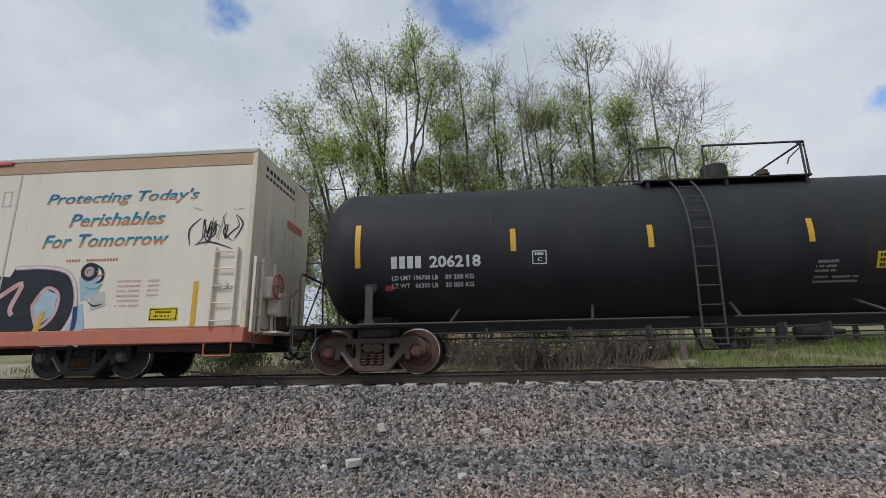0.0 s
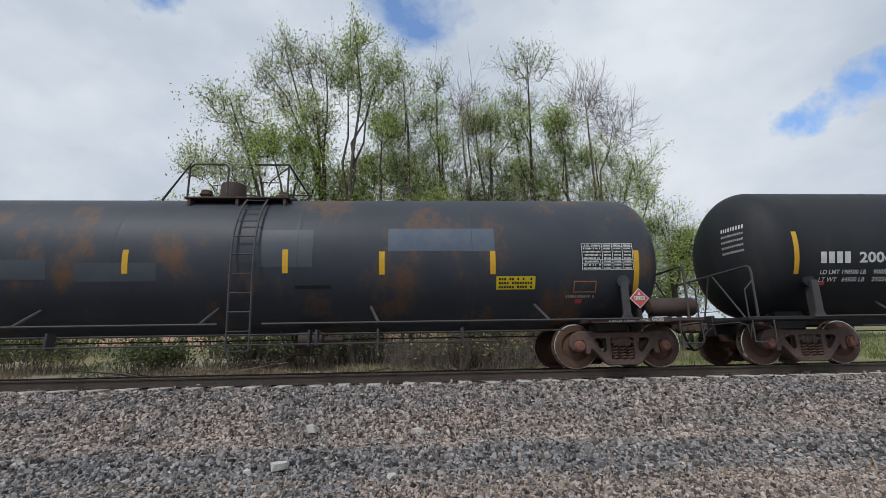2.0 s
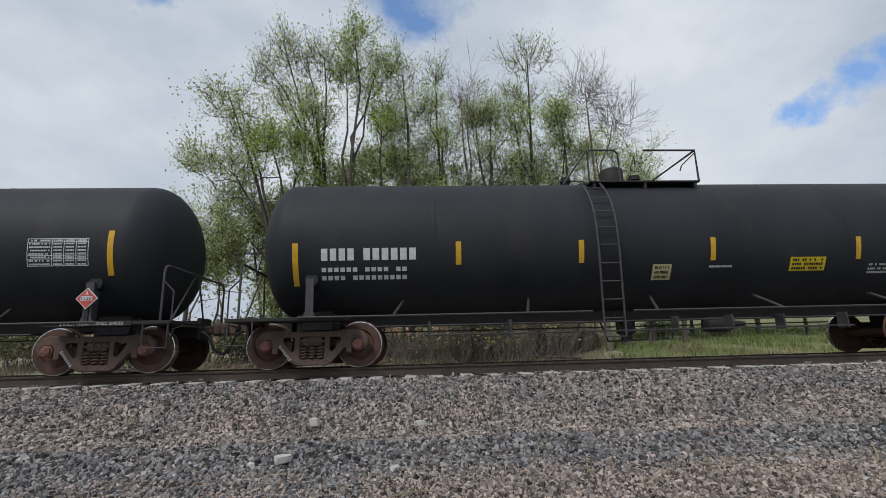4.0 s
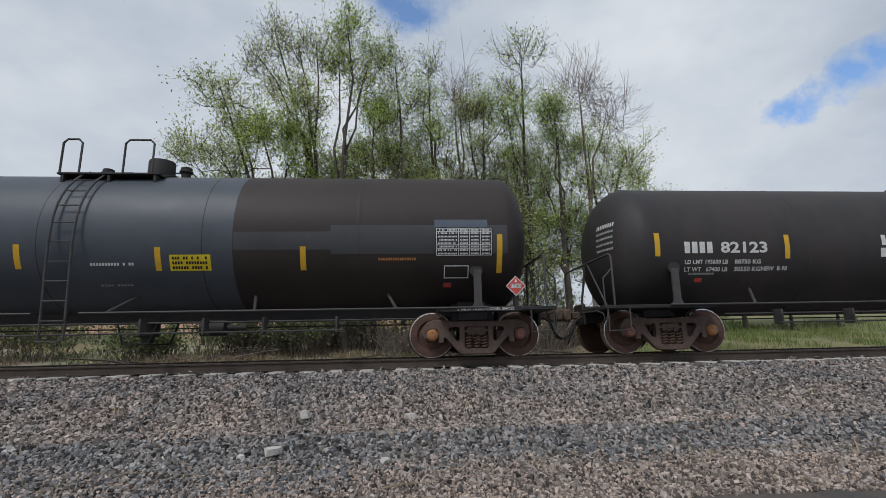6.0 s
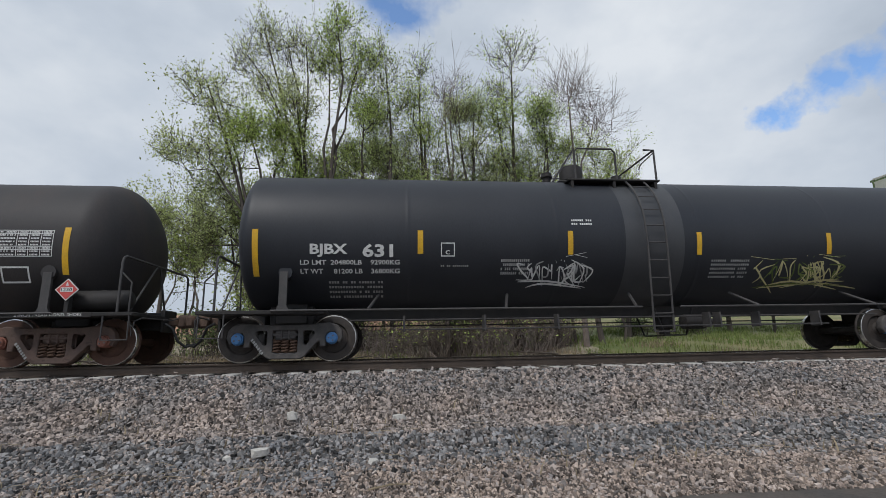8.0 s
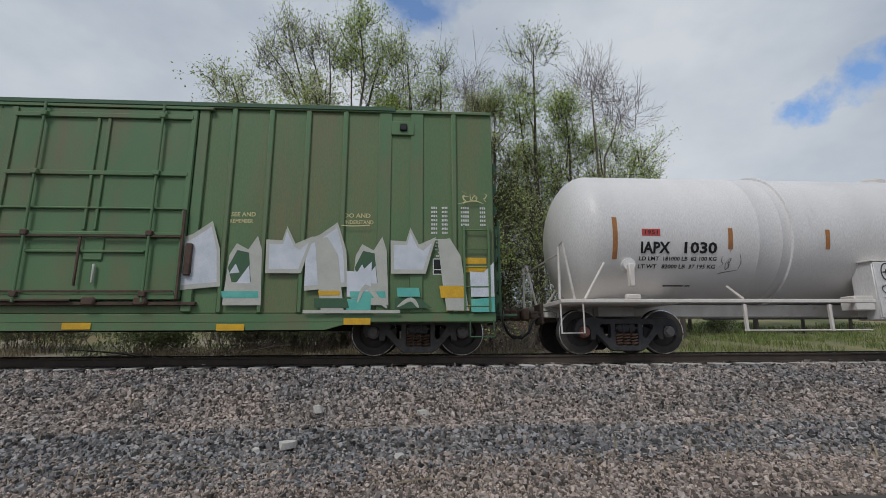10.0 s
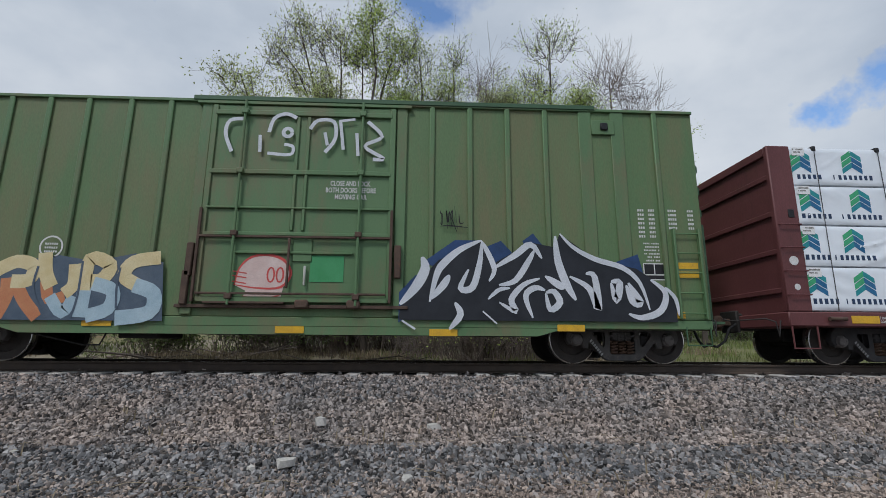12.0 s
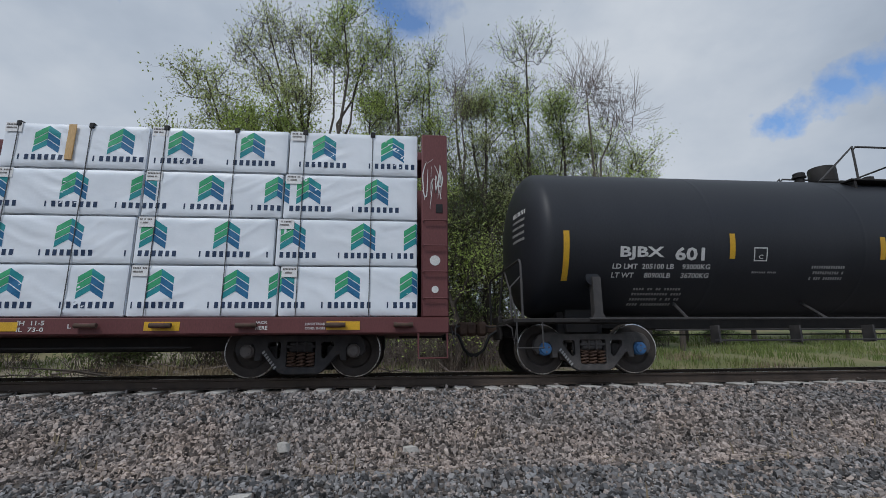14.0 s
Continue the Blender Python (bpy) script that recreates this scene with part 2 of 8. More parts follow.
CONCRETE = paint("concrete_tie", (0.42, 0.40, 0.37), (0.55, 0.53, 0.50), 5, 0.85, bump=0.3, spots=(0.24, 0.22, 0.19), spot_at=(0.5, 0.66))
STONE = paint("crushed_ballast", (0.205, 0.188, 0.178), (0.31, 0.253, 0.218), 0.9, 0.85, bump=0.3, island=0.9, grain=45.0)
BLUE_STONE = paint("dark_crushed_ballast", (0.135, 0.136, 0.14), (0.21, 0.20, 0.193), 0.8, 0.85, bump=0.3, island=0.9, grain=45.0)
TAN_STONE = paint("tan_fine_gravel", (0.25, 0.2, 0.172), (0.335, 0.268, 0.22), 0.7, 0.9, bump=0.3, island=0.8, grain=45.0)
PALE_STONE = paint("pale_rock", (0.48, 0.455, 0.41), (0.58, 0.55, 0.51), 6, 0.85, bump=0.5)
# gravel ground kept dark: shade in the gaps between stones is in its colour
EARTH = paint("gap_shade_gravelly_ground", (0.07, 0.062, 0.056), (0.12, 0.10, 0.086), 0.6, 0.95, bump=1.0, grain=22.0, spots=(0.07, 0.066, 0.062), spot_at=(0.5, 0.75))
MEADOW = paint("grassy_hillside", (0.12, 0.15, 0.05), (0.24, 0.21, 0.11), 0.4, 0.95, bump=0.8, grain=12.0, spots=(0.36, 0.20, 0.125), spot_at=(0.56, 0.66), spot_scale=0.16)
RED_EARTH = paint("red_earth_bank", (0.34, 0.18, 0.11), (0.42, 0.25, 0.16), 0.7, 0.95, bump=0.8, grain=9.0, spots=(0.2, 0.19, 0.09), spot_at=(0.52, 0.7))
BARK = paint("grey_brown_bark", (0.075, 0.063, 0.054), (0.12, 0.10, 0.087), 5, 0.9, bump=0.6, streak=4)
TWIG = paint("bare_twig", (0.17, 0.14, 0.125), (0.23, 0.19, 0.17), 5, 0.9, bump=0.2)
LEAF = paint("spring_leaf", (0.36, 0.47, 0.12), (0.46, 0.54, 0.17), 0.8, 0.6, bump=0, island=0.45, through_light=0.5, mottle=0.1)
LEAF_GREY = paint("pale_leaf", (0.40, 0.47, 0.18), (0.50, 0.54, 0.26), 0.8, 0.6, bump=0, island=0.45, through_light=0.5, mottle=0.1)
DARK_LEAF = paint("dull_shrub_leaf", (0.10, 0.14, 0.05), (0.15, 0.18, 0.075), 0.8, 0.7, bump=0, island=0.5, through_light=0.3, mottle=0.1)
LITTER = paint("dry_litter_ground", (0.25, 0.215, 0.16), (0.36, 0.31, 0.23), 1.1, 0.95, bump=1.0, grain=14.0, spots=(0.14, 0.16, 0.07), spot_at=(0.5, 0.66), spot_scale=0.7)
DRY_GRASS = paint("dry_grass", (0.24, 0.19, 0.125), (0.33, 0.27, 0.18), 2, 0.9, bump=0, island=0.3)
GREEN_GRASS = paint("green_grass", (0.12, 0.17, 0.045), (0.2, 0.23, 0.08), 0.7, 0.9, bump=0, island=0.35)
BRUSH = paint("dead_brush", (0.125, 0.10, 0.085), (0.185, 0.15, 0.13), 2, 0.9, bump=0, island=0.3)


# ---- shapes ----
class Shape:
    """Vertices, faces and material slots of one mesh in the making."""

    def __init__(self):
        self.v, self.f, self.m, self.mats, self.smooth = [], [], [], [], []

    def add(self, verts, faces, mat, smooth=False):
        if mat not in self.mats:
            self.mats.append(mat)
        k, n = self.mats.index(mat), len(self.v)
        self.v += [tuple(p) for p in verts]
        self.f += [tuple(i + n for i in q) for q in faces]
        self.m += [k] * len(faces)
        self.smooth += [smooth] * len(faces)
        return self

    def box(self, x0, x1, y0, y1, z0, z1, mat, bevel=0.0, turn=None):
        """A box with its edges cut off by bevel."""
        b = min(bevel, (x1 - x0) * 0.45, (y1 - y0) * 0.45, (z1 - z0) * 0.45)
        if b <= 0:
            vs = [(x, y, z) for x in (x0, x1) for y in (y0, y1) for z in (z0, z1)]
            fs = [(0, 1, 3, 2), (4, 6, 7, 5), (0, 4, 5, 1), (2, 3, 7, 6), (0, 2, 6, 4), (1, 5, 7, 3)]
        else:
            bm = bmesh.new()
            bmesh.ops.create_cube(bm, size=1)
            for v in bm.verts:
                v.co = ((x0 + x1) / 2 + v.co.x * (x1 - x0), (y0 + y1) / 2 + v.co.y * (y1 - y0), (z0 + z1) / 2 + v.co.z * (z1 - z0))
            bmesh.ops.bevel(bm, geom=bm.edges[:], offset=b, segments=1, affect="EDGES")
            bm.verts.index_update()
            vs, fs = [v.co[:] for v in bm.verts], [tuple(v.index for v in q.verts) for q in bm.faces]
            bm.free()
        if turn is not None:
            vs = [tuple(turn @ Vector(v)) for v in vs]
        return self.add(vs, fs, mat)

    def pipe(self, pts, r, mat, seg=8, r2=None):
        """A round bar along a line of points, tapering to r2."""
        pts = [Vector(p) for p in pts]
        rings, n = [], len(pts)
        for i, p in enumerate(pts):
            d = (pts[min(i + 1, n - 1)] - pts[max(i - 1, 0)]).normalized()
            u = d.orthogonal().normalized() if i == 0 else (last - d * last.dot(d)).normalized()
            last, w = u, d.cross(u)
            rr = r if r2 is None else r + (r2 - r) * i / (n - 1)
            rings += [p + (u * math.cos(6.2832 * k / seg) + w * math.sin(6.2832 * k / seg)) * rr for k in range(seg)]
        fs = [(i * seg + k, i * seg + (k + 1) % seg, (i + 1) * seg + (k + 1) % seg, (i + 1) * seg + k) for i in range(n - 1) for k in range(seg)]
        self.add(rings, fs, mat, True)
        return self.add([rings[k] for k in range(seg)] + rings[-seg:], [tuple(range(seg))[::-1], tuple(range(seg, 2 * seg))], mat)

    def lathe(self, profile, origin, axis, seg, mat, flat=()):
        """A profile of (along, radius) turned round an axis ("x", "y" or "z") through origin."""
        vs = []
        for along, r in profile:
            for k in range(seg):
                c, q = math.cos(6.28318 * k / seg) * r, math.sin(6.28318 * k / seg) * r
                vs.append({"x": (along, c, q), "y": (q, along, c), "z": (c, q, along)}[axis])
        vs = [tuple(Vector(origin) + Vector(v)) for v in vs]
        fs = [(i * seg + k, i * seg + (k + 1) % seg, (i + 1) * seg + (k + 1) % seg, (i + 1) * seg + k) for i in range(len(profile) - 1) for k in range(seg)]
        return self.add(vs, fs, mat, True)

    def prism(self, poly, y0, y1, mat):
        """A polygon of (x, z) as a plate between y0 and y1."""
        n = len(poly)
        vs = [(x, y0, z) for x, z in poly] + [(x, y1, z) for x, z in poly]
        fs = [tuple(range(n)), tuple(range(n, 2 * n))[::-1]] + [(i, i + n, (i + 1) % n + n, (i + 1) % n) for i in range(n)]
        return self.add(vs, fs, mat)

    def mesh(self, name):
        me = bpy.data.meshes.new(name)
        me.from_pydata(self.v, [], self.f)
        for m in self.mats:
            me.materials.append(m)
        me.polygons.foreach_set("material_index", self.m)
        me.polygons.foreach_set("use_smooth", self.smooth)
        bm = bmesh.new()
        bm.from_mesh(me)
        bmesh.ops.recalc_face_normals(bm, faces=bm.faces[:])
        bm.to_mesh(me)
        bm.free()
        me.set_sharp_from_angle(angle=radians(40))
        return me


def part(name, shape, parent=None, label=""):
    me = shape if isinstance(shape, bpy.types.Mesh) else shape.mesh(name)
    ob = new(name, me)
    ob.parent = parent
    return tagged(ob, label=label)


def thing(name, label, category, group="", shape=None, kind="", at=(0, 0, 0)):
    ob = new(name, shape.mesh(name) if shape else None)
    ob.location = at
    return tagged(ob, label, category, group, kind)


def loops_mesh(loops, depth, bevel, mat):
    """Closed loops of (x, z), the inner ones being holes, as a plate in the xz plane of the given half depth."""
    cu = bpy.data.curves.new("outline", "CURVE")
    cu.dimensions, cu.fill_mode, cu.extrude, cu.bevel_depth, cu.bevel_resolution = "2D", "BOTH", depth, bevel, 1
    for loop in loops:
        sp = cu.splines.new("POLY")
        sp.points.add(len(loop) - 1)
        for q, (x, z) in zip(sp.points, loop):
            q.co = (x, z, 0, 1)
        sp.use_cyclic_u = True
    ob = bpy.data.objects.new("outline", cu)
    me = bpy.data.meshes.new_from_object(ob)
    bpy.data.objects.remove(ob)
    me.transform(Matrix.Rotation(radians(90), 4, "X"))
    me.materials.clear()
    me.materials.append(mat)
    return me


def from_mesh(me):
    return [v.co[:] for v in me.vertices], [tuple(q.vertices) for q in me.polygons]


def text_mesh(words, width, height, gap=1.0, bold=0.0, slant=0.0, cut=0.0):
    """Words in the built-in font, in the xz plane, their box scaled to width and height, from (0, 0)."""
    cu = bpy.data.curves.new("words", "FONT")
    cu.body, cu.resolution_u, cu.space_character, cu.offset, cu.shear = words, 2, gap, bold, slant
    ob = bpy.data.objects.new("words", cu)
    me = bpy.data.meshes.new_from_object(ob)
    bpy.data.objects.remove(ob)
    vs, fs = from_mesh(me)
    xs, ys = [v[0] for v in vs], [v[1] for v in vs]
    if cut:
        bm = bmesh.new()
        bm.from_mesh(me)
        bmesh.ops.bisect_plane(bm, geom=bm.verts[:] + bm.edges[:] + bm.faces[:], plane_co=(0, min(ys) + cut * (max(ys) - min(ys)), 0), plane_no=(0, 1, 0), clear_inner=True)
        bm.to_mesh(me)
        bm.free()
        vs, fs = from_mesh(me)
    bpy.data.meshes.remove(me)
    kx, ky = width / (max(xs) - min(xs)), height / (max(ys) - min(ys))
    return [((x - min(xs)) * kx, 0, (y - min(ys)) * ky) for x, y, _ in vs], fs


def rough_ring(cx, cz, rx, rz, n=24, start=0.0, end=360.0):
    return [(cx + rx * math.cos(radians(start + (end - start) * k / n)), cz + rz * math.sin(radians(start + (end - start) * k / n))) for k in range(n + 1)]


def flowing(pts, n=4):
    """A smooth line through the points."""
    if len(pts) < 3 or len(pts) > 12:
        return pts
    out = []
    for i in range(len(pts) - 1):
        a, b, c, d = pts[max(0, i - 1)], pts[i], pts[i + 1], pts[min(len(pts) - 1, i + 2)]
        for k in range(n):
            t = k / n
            out.append(0.5 * (2 * b + (c - a) * t + (2 * a - 5 * b + 4 * c - d) * t * t + (3 * b - a - 3 * c + d) * t ** 3))
    return out + [pts[-1]]


class Side:
    """Paint and decals on a car's near side: flat at a given y, or round a tank's cylinder."""

    def __init__(self, y=None, zc=0.0, r=1.5, proud=0.006):
        self.y, self.zc, self.r, self.proud = y, zc, r, proud

    def bend(self, verts, x, z, lift=0.0):
        """Verts of (u, 0, v) laid on the surface with (0, 0) at (x, z)."""
        if self.y is not None:
            return [(x + u, self.y - self.proud - lift, z + v) for u, _, v in verts]
        a0 = math.asin(max(-1, min(1, (z - self.zc) / self.r)))
        rr = self.r + self.proud + lift
        return [(x + u, -rr * math.cos(a0 + v / self.r), self.zc + rr * math.sin(a0 + v / self.r)) for u, _, v in verts]

    def arc(self, z0, z1):
        if self.y is not None:
            return z1 - z0
        f = lambda z: math.asin(max(-1, min(1, (z - self.zc) / self.r)))
        return (f(z1) - f(z0)) * self.r

    def rect(self, g, x0, x1, z0, z1, mat, lift=0.0, n=None, slant=0.0):
        h = self.arc(z0, z1)
        n = n or max(1, int(h / 0.08))
        vs = [(u + slant * k / n, 0, h * k / n) for k in range(n + 1) for u in (0, x1 - x0)]
        g.add(self.bend(vs, x0, z0, lift), [(2 * k, 2 * k + 1, 2 * k + 3, 2 * k + 2) for k in range(n)], mat, True)
        return g

    def words(self, g, text, x0, x1, z0, z1, mat, gap=1.0, bold=0.0, lift=0.0, slant=0.0, cut=0.0):
        lift += 0.0 if self.y is not None else 0.007
        vs, fs = text_mesh(text, x1 - x0, self.arc(z0, z1), gap, bold, slant, cut)
        g.add(self.bend(vs, x0, z0, lift), fs, mat)
        return g

    def bars(self, g, x0, x1, z0, z1, mat, n, seed=1, lift=0.0, fill=0.72):
        """Writing too small to read, or a mark that isn't lettered: one short bar for each character."""
        rnd, w = random.Random(seed), (x1 - x0) / n
        for k in range(n):
            if n > 8 and rnd.random() < 0.13:
                continue
            self.rect(g, x0 + k * w, x0 + k * w + w * fill, z0, z1, mat, lift)
        return g

    def stroke(self, g, pts, width, mat, lift=0.0, taper=False):
        """A painted line through (x, z) points."""
        pts = flowing([Vector((p[0], p[1])) for p in pts])
        vs = []
        for i, q in enumerate(pts):
            d = (pts[min(i + 1, len(pts) - 1)] - pts[max(i - 1, 0)])
            d = d.normalized() if d.length else Vector((1, 0))
            w = width * (0.5 if not taper else 0.5 * (1 - 0.75 * abs(2 * i / max(1, len(pts) - 1) - 1) ** 2))
            nrm = Vector((-d.y, d.x)) * w
            vs += [q - nrm, q + nrm]
        out = []
        for q in vs:
            out += self.bend([(0, 0, 0)], q.x, q.y, lift)
        g.add(out, [(2 * k, 2 * k + 2, 2 * k + 3, 2 * k + 1) for k in range(len(pts) - 1)], mat)
        return g

    def poly(self, g, pts, mat, lift=0.0):
        out = []
        for x, z in pts:
            out += self.bend([(0, 0, 0)], x, z, lift)
        g.add(out, [tuple(range(len(pts)))], mat)
        return g


# ---- ground and track ----
def bank(x, y):
    """Height of the ground."""
    def step(a, b, v):
        v = max(0.0, min(1.0, (v - a) / (b - a)))
        return v * v * (3 - 2 * v)
    near = [(-60, -1.05), (-9, -0.97), (-6, -0.93), (-4.8, -0.9), (-4.35, -0.86), (-3.9, -0.72), (-3.3, -0.66), (-3.1, -0.62), (-1.75, -0.15), (-1.36, -0.035), (-1.1, -0.012), (1.1, -0.012), (1.3, -0.04), (1.9, -0.2), (3.2, -0.35), (4.5, 0.0), (7, 0.35), (12, 0.95), (20, 2.1), (32, 3.6), (60, 5.0), (120, 7.0), (3000, 12.0)]
    for (y0, z0), (y1, z1) in zip(near, near[1:]):
        if y <= y1:
            z = z0 + (z1 - z0) * (y - y0) / (y1 - y0)
            break
    if y < -3.2:
        z += 0.035 * noise.noise((x * 0.5, y * 0.7, 0)) + 0.02 * noise.noise((x * 2.1, y * 2.1, 5))
    elif y < -1.45:
        z += 0.03 * noise.noise((x * 0.9, y * 0.9, 3))
    elif y > 2.5:
        z += min(1, (y - 2.5) / 4) * (0.25 * noise.noise((x * 0.12, y * 0.12, 9)) + 0.06 * noise.noise((x * 0.8, y * 0.8, 2)))
    return z


def grid_mesh(name, xs, ys, mat_of):
    g = Shape()
    vs = [(x, y, bank(x, y)) for y in ys for x in xs]
    n = len(xs)
    by = {}
    for j in range(len(ys) - 1):
        for i in range(n - 1):
            m = mat_of((xs[i] + xs[i + 1]) / 2, (ys[j] + ys[j + 1]) / 2)
            by.setdefault(m, []).append((j * n + i, j * n + i + 1, (j + 1) * n + i + 1, (j + 1) * n + i))
    for m, fs in by.items():
        g.mats.append(m)
        g.f += fs
        g.m += [len(g.mats) - 1] * len(fs)
        g.smooth += [True] * len(fs)
    g.v = vs
    return g


def spread(lo, hi, near_lo, near_hi, step, far):
    out = list(np.arange(near_lo, near_hi + 1e-6, step))
    v, d = near_lo, step
    while v > lo:
        d *= far
        v -= d
        out.insert(0, max(v, lo))
    v, d = near_hi, step
    while v < hi:
        d *= far
        v += d
        out.append(min(v, hi))
    return [float(a) for a in out]


XS, YS = spread(-3000, 3000, -14, 18, 0.25, 1.25), spread(-3000, 3000, -7, 12, 0.15, 1.2)


def ground_paint(x, y):
    """Gravel by the track, dry litter under the brush, then grass and a bank of red earth."""
    if y < 3.0 + 0.4 * noise.noise((x * 0.8, 0.0, 1.0)):
        return EARTH
    if y < 9.0 + 2.0 * noise.noise((x * 0.3, y * 0.3, 6.0)) - (5.0 if x > 9 else 0.0):
        return LITTER
    return RED_EARTH if 14 < y < 27 and x < 10 else MEADOW


ground = thing("ground", "gravelly ground rising to a grassy hillside", "ground", kind="structure", shape=grid_mesh("ground", XS, YS, ground_paint))

# the crushed stone: ten stone shapes, scattered over the shoulder and the service path
def stone_shapes(n, rnd):
    """Angular shards: jittered octahedra and blocks."""
    out = []
    for k in range(n):
        bm = bmesh.new()
        if k % 2:
            bmesh.ops.create_icosphere(bm, subdivisions=1, radius=1)
            bmesh.ops.delete(bm, geom=[v for i, v in enumerate(bm.verts) if i % 4 == 0], context="VERTS")
            bmesh.ops.convex_hull(bm, input=bm.verts[:])
        else:
            bmesh.ops.create_cube(bm, size=1.5)
        sx, sy, sz = rnd.uniform(0.85, 1.4), rnd.uniform(0.65, 1.05), rnd.uniform(0.5, 0.85)
        for v in bm.verts:
            v.co = (v.co.x * sx * rnd.uniform(0.6, 1.2), v.co.y * sy * rnd.uniform(0.6, 1.2), v.co.z * sz * rnd.uniform(0.6, 1.2))
        bmesh.ops.triangulate(bm, faces=bm.faces[:])
        bm.verts.index_update()
        out.append((np.array([v.co[:] for v in bm.verts]), np.array([[v.index for v in q.verts] for q in bm.faces])))
        bm.free()
    return out


def scatter_stones(name, label, areas, mat, seed):
    rnd, rng = random.Random(seed), np.random.default_rng(seed)
    shapes = stone_shapes(14, rnd)
    vs, fs, base = [], [], 0
    for x0, x1, y0, y1, count, size in areas:
        for _ in range(count):
            x, y = rnd.uniform(x0, x1), rnd.uniform(y0, y1)
            v, f = shapes[rnd.randrange(len(shapes))]
            a, b, c = rng.uniform(0, 6.28, 3)
            m = np.array(Euler((a * 0.3, b * 0.3, c)).to_matrix())
            k = size * min(1.7, rnd.lognormvariate(0, 0.34))
            vs.append(v @ m.T * k + (x, y, bank(x, y) + k * rnd.uniform(0.05, 0.5)))
            fs.append(f + base)
            base += len(v)
    me = bpy.data.meshes.new(name)
    v, f = np.concatenate(vs), np.concatenate(fs)
    me.vertices.add(len(v))
    me.vertices.foreach_set("co", v.ravel())
    me.loops.add(f.size)
    me.loops.foreach_set("vertex_index", f.ravel())
    me.polygons.add(len(f))
    me.polygons.foreach_set("loop_start", np.arange(0, f.size, 3))
    me.update(calc_edges=True)
    me.polygons.foreach_set("use_smooth", np.zeros(len(f), dtype=bool))
    me.materials.append(mat)
    return tagged(new(name, me), label, "gravel", kind="stuff")


scatter_stones("ballast", "grey and brown crushed stone ballast beside the track", [
    (-10, 13.5, -3.7, -1.31, 46000, 0.027), (-9, 12.5, -4.8, -3.5, 12000, 0.025), (-7.5, 11, -6.2, -4.7, 4000, 0.026),
    (-10, 14, -0.9, 0.9, 2500, 0.034), (-10, 15, 0.9, 3.0, 3500, 0.034)], STONE, 4)
scatter_stones("dark_ballast", "dark bluish crushed stone spread along the shoulder", [
    (-9, 12.5, -4.62, -3.8, 11500, 0.028), (-9, 12.5, -5.0, -4.3, 3500, 0.025), (-10, 13.5, -2.3, -1.36, 7000, 0.026), (-7, 1, -5.6, -4.6, 3500, 0.024)], BLUE_STONE, 6)
scatter_stones("fine_gravel", "tan and pinkish fine gravel of the path", [
    (-7.5, 11, -6.2, -4.75, 34000, 0.017), (-9, 12, -4.75, -4.4, 3500, 0.018), (-10, 13, -3.75, -2.6, 9000, 0.02)], TAN_STONE, 7)

track = thing("railroad_track", "single railroad track of rusty rails on pale ties", "railroad track", kind="structure")
RAIL_TOP = 0.195
prof = [(-0.07, 0.02), (0.07, 0.02), (0.07, 0.032), (0.012, 0.05), (0.009, 0.15), (0.034, 0.158), (0.037, 0.185), (0.028, RAIL_TOP), (-0.028, RAIL_TOP), (-0.037, 0.185), (-0.034, 0.158), (-0.009, 0.15), (-0.012, 0.05), (-0.07, 0.032)]
for yc in (-0.755, 0.755):
    g, n = Shape(), len(prof)
    vs = [(x, yc + a, b) for x in (-300, 300) for a, b in prof]
    g.add(vs, [(i, (i + 1) % n, (i + 1) % n + n, i + n) for i in range(n) if i != 7], RAIL)
    g.add([(x, yc + a, RAIL_TOP + 0.0005) for x in (-300, 300) for a in (-0.028, 0.028)], [(0, 1, 3, 2)], TREAD)
    part("rail", g, track, "rusty steel rail with a polished top")
tie_shape = Shape().box(-0.12, 0.12, -1.3, 1.3, -0.18, 0.01, CONCRETE, 0.015).mesh("tie")
TIES = [-0.3, 0.233, 0.844, 1.502, 2.035, 2.617]
rnd = random.Random(11)
xs = list(TIES)
while xs[0] > -42:
    xs.insert(0, xs[0] - 0.583 + rnd.uniform(-0.05, 0.05))
while xs[-1] < 44:
    xs.append(xs[-1] + 0.583 + rnd.uniform(-0.05, 0.05))
for x in xs:
    ob = part("tie", tie_shape, track)
    ob.location = (x, rnd.uniform(-0.05, 0.03), rnd.uniform(-0.004, 0.012))
    ob.rotation_euler.z = rnd.uniform(-0.01, 0.01)


# ---- the train: running gear ----
WHEEL_R = 0.457
AXLE_Z = RAIL_TOP + WHEEL_R
WHEELSETS, CARS = [], []


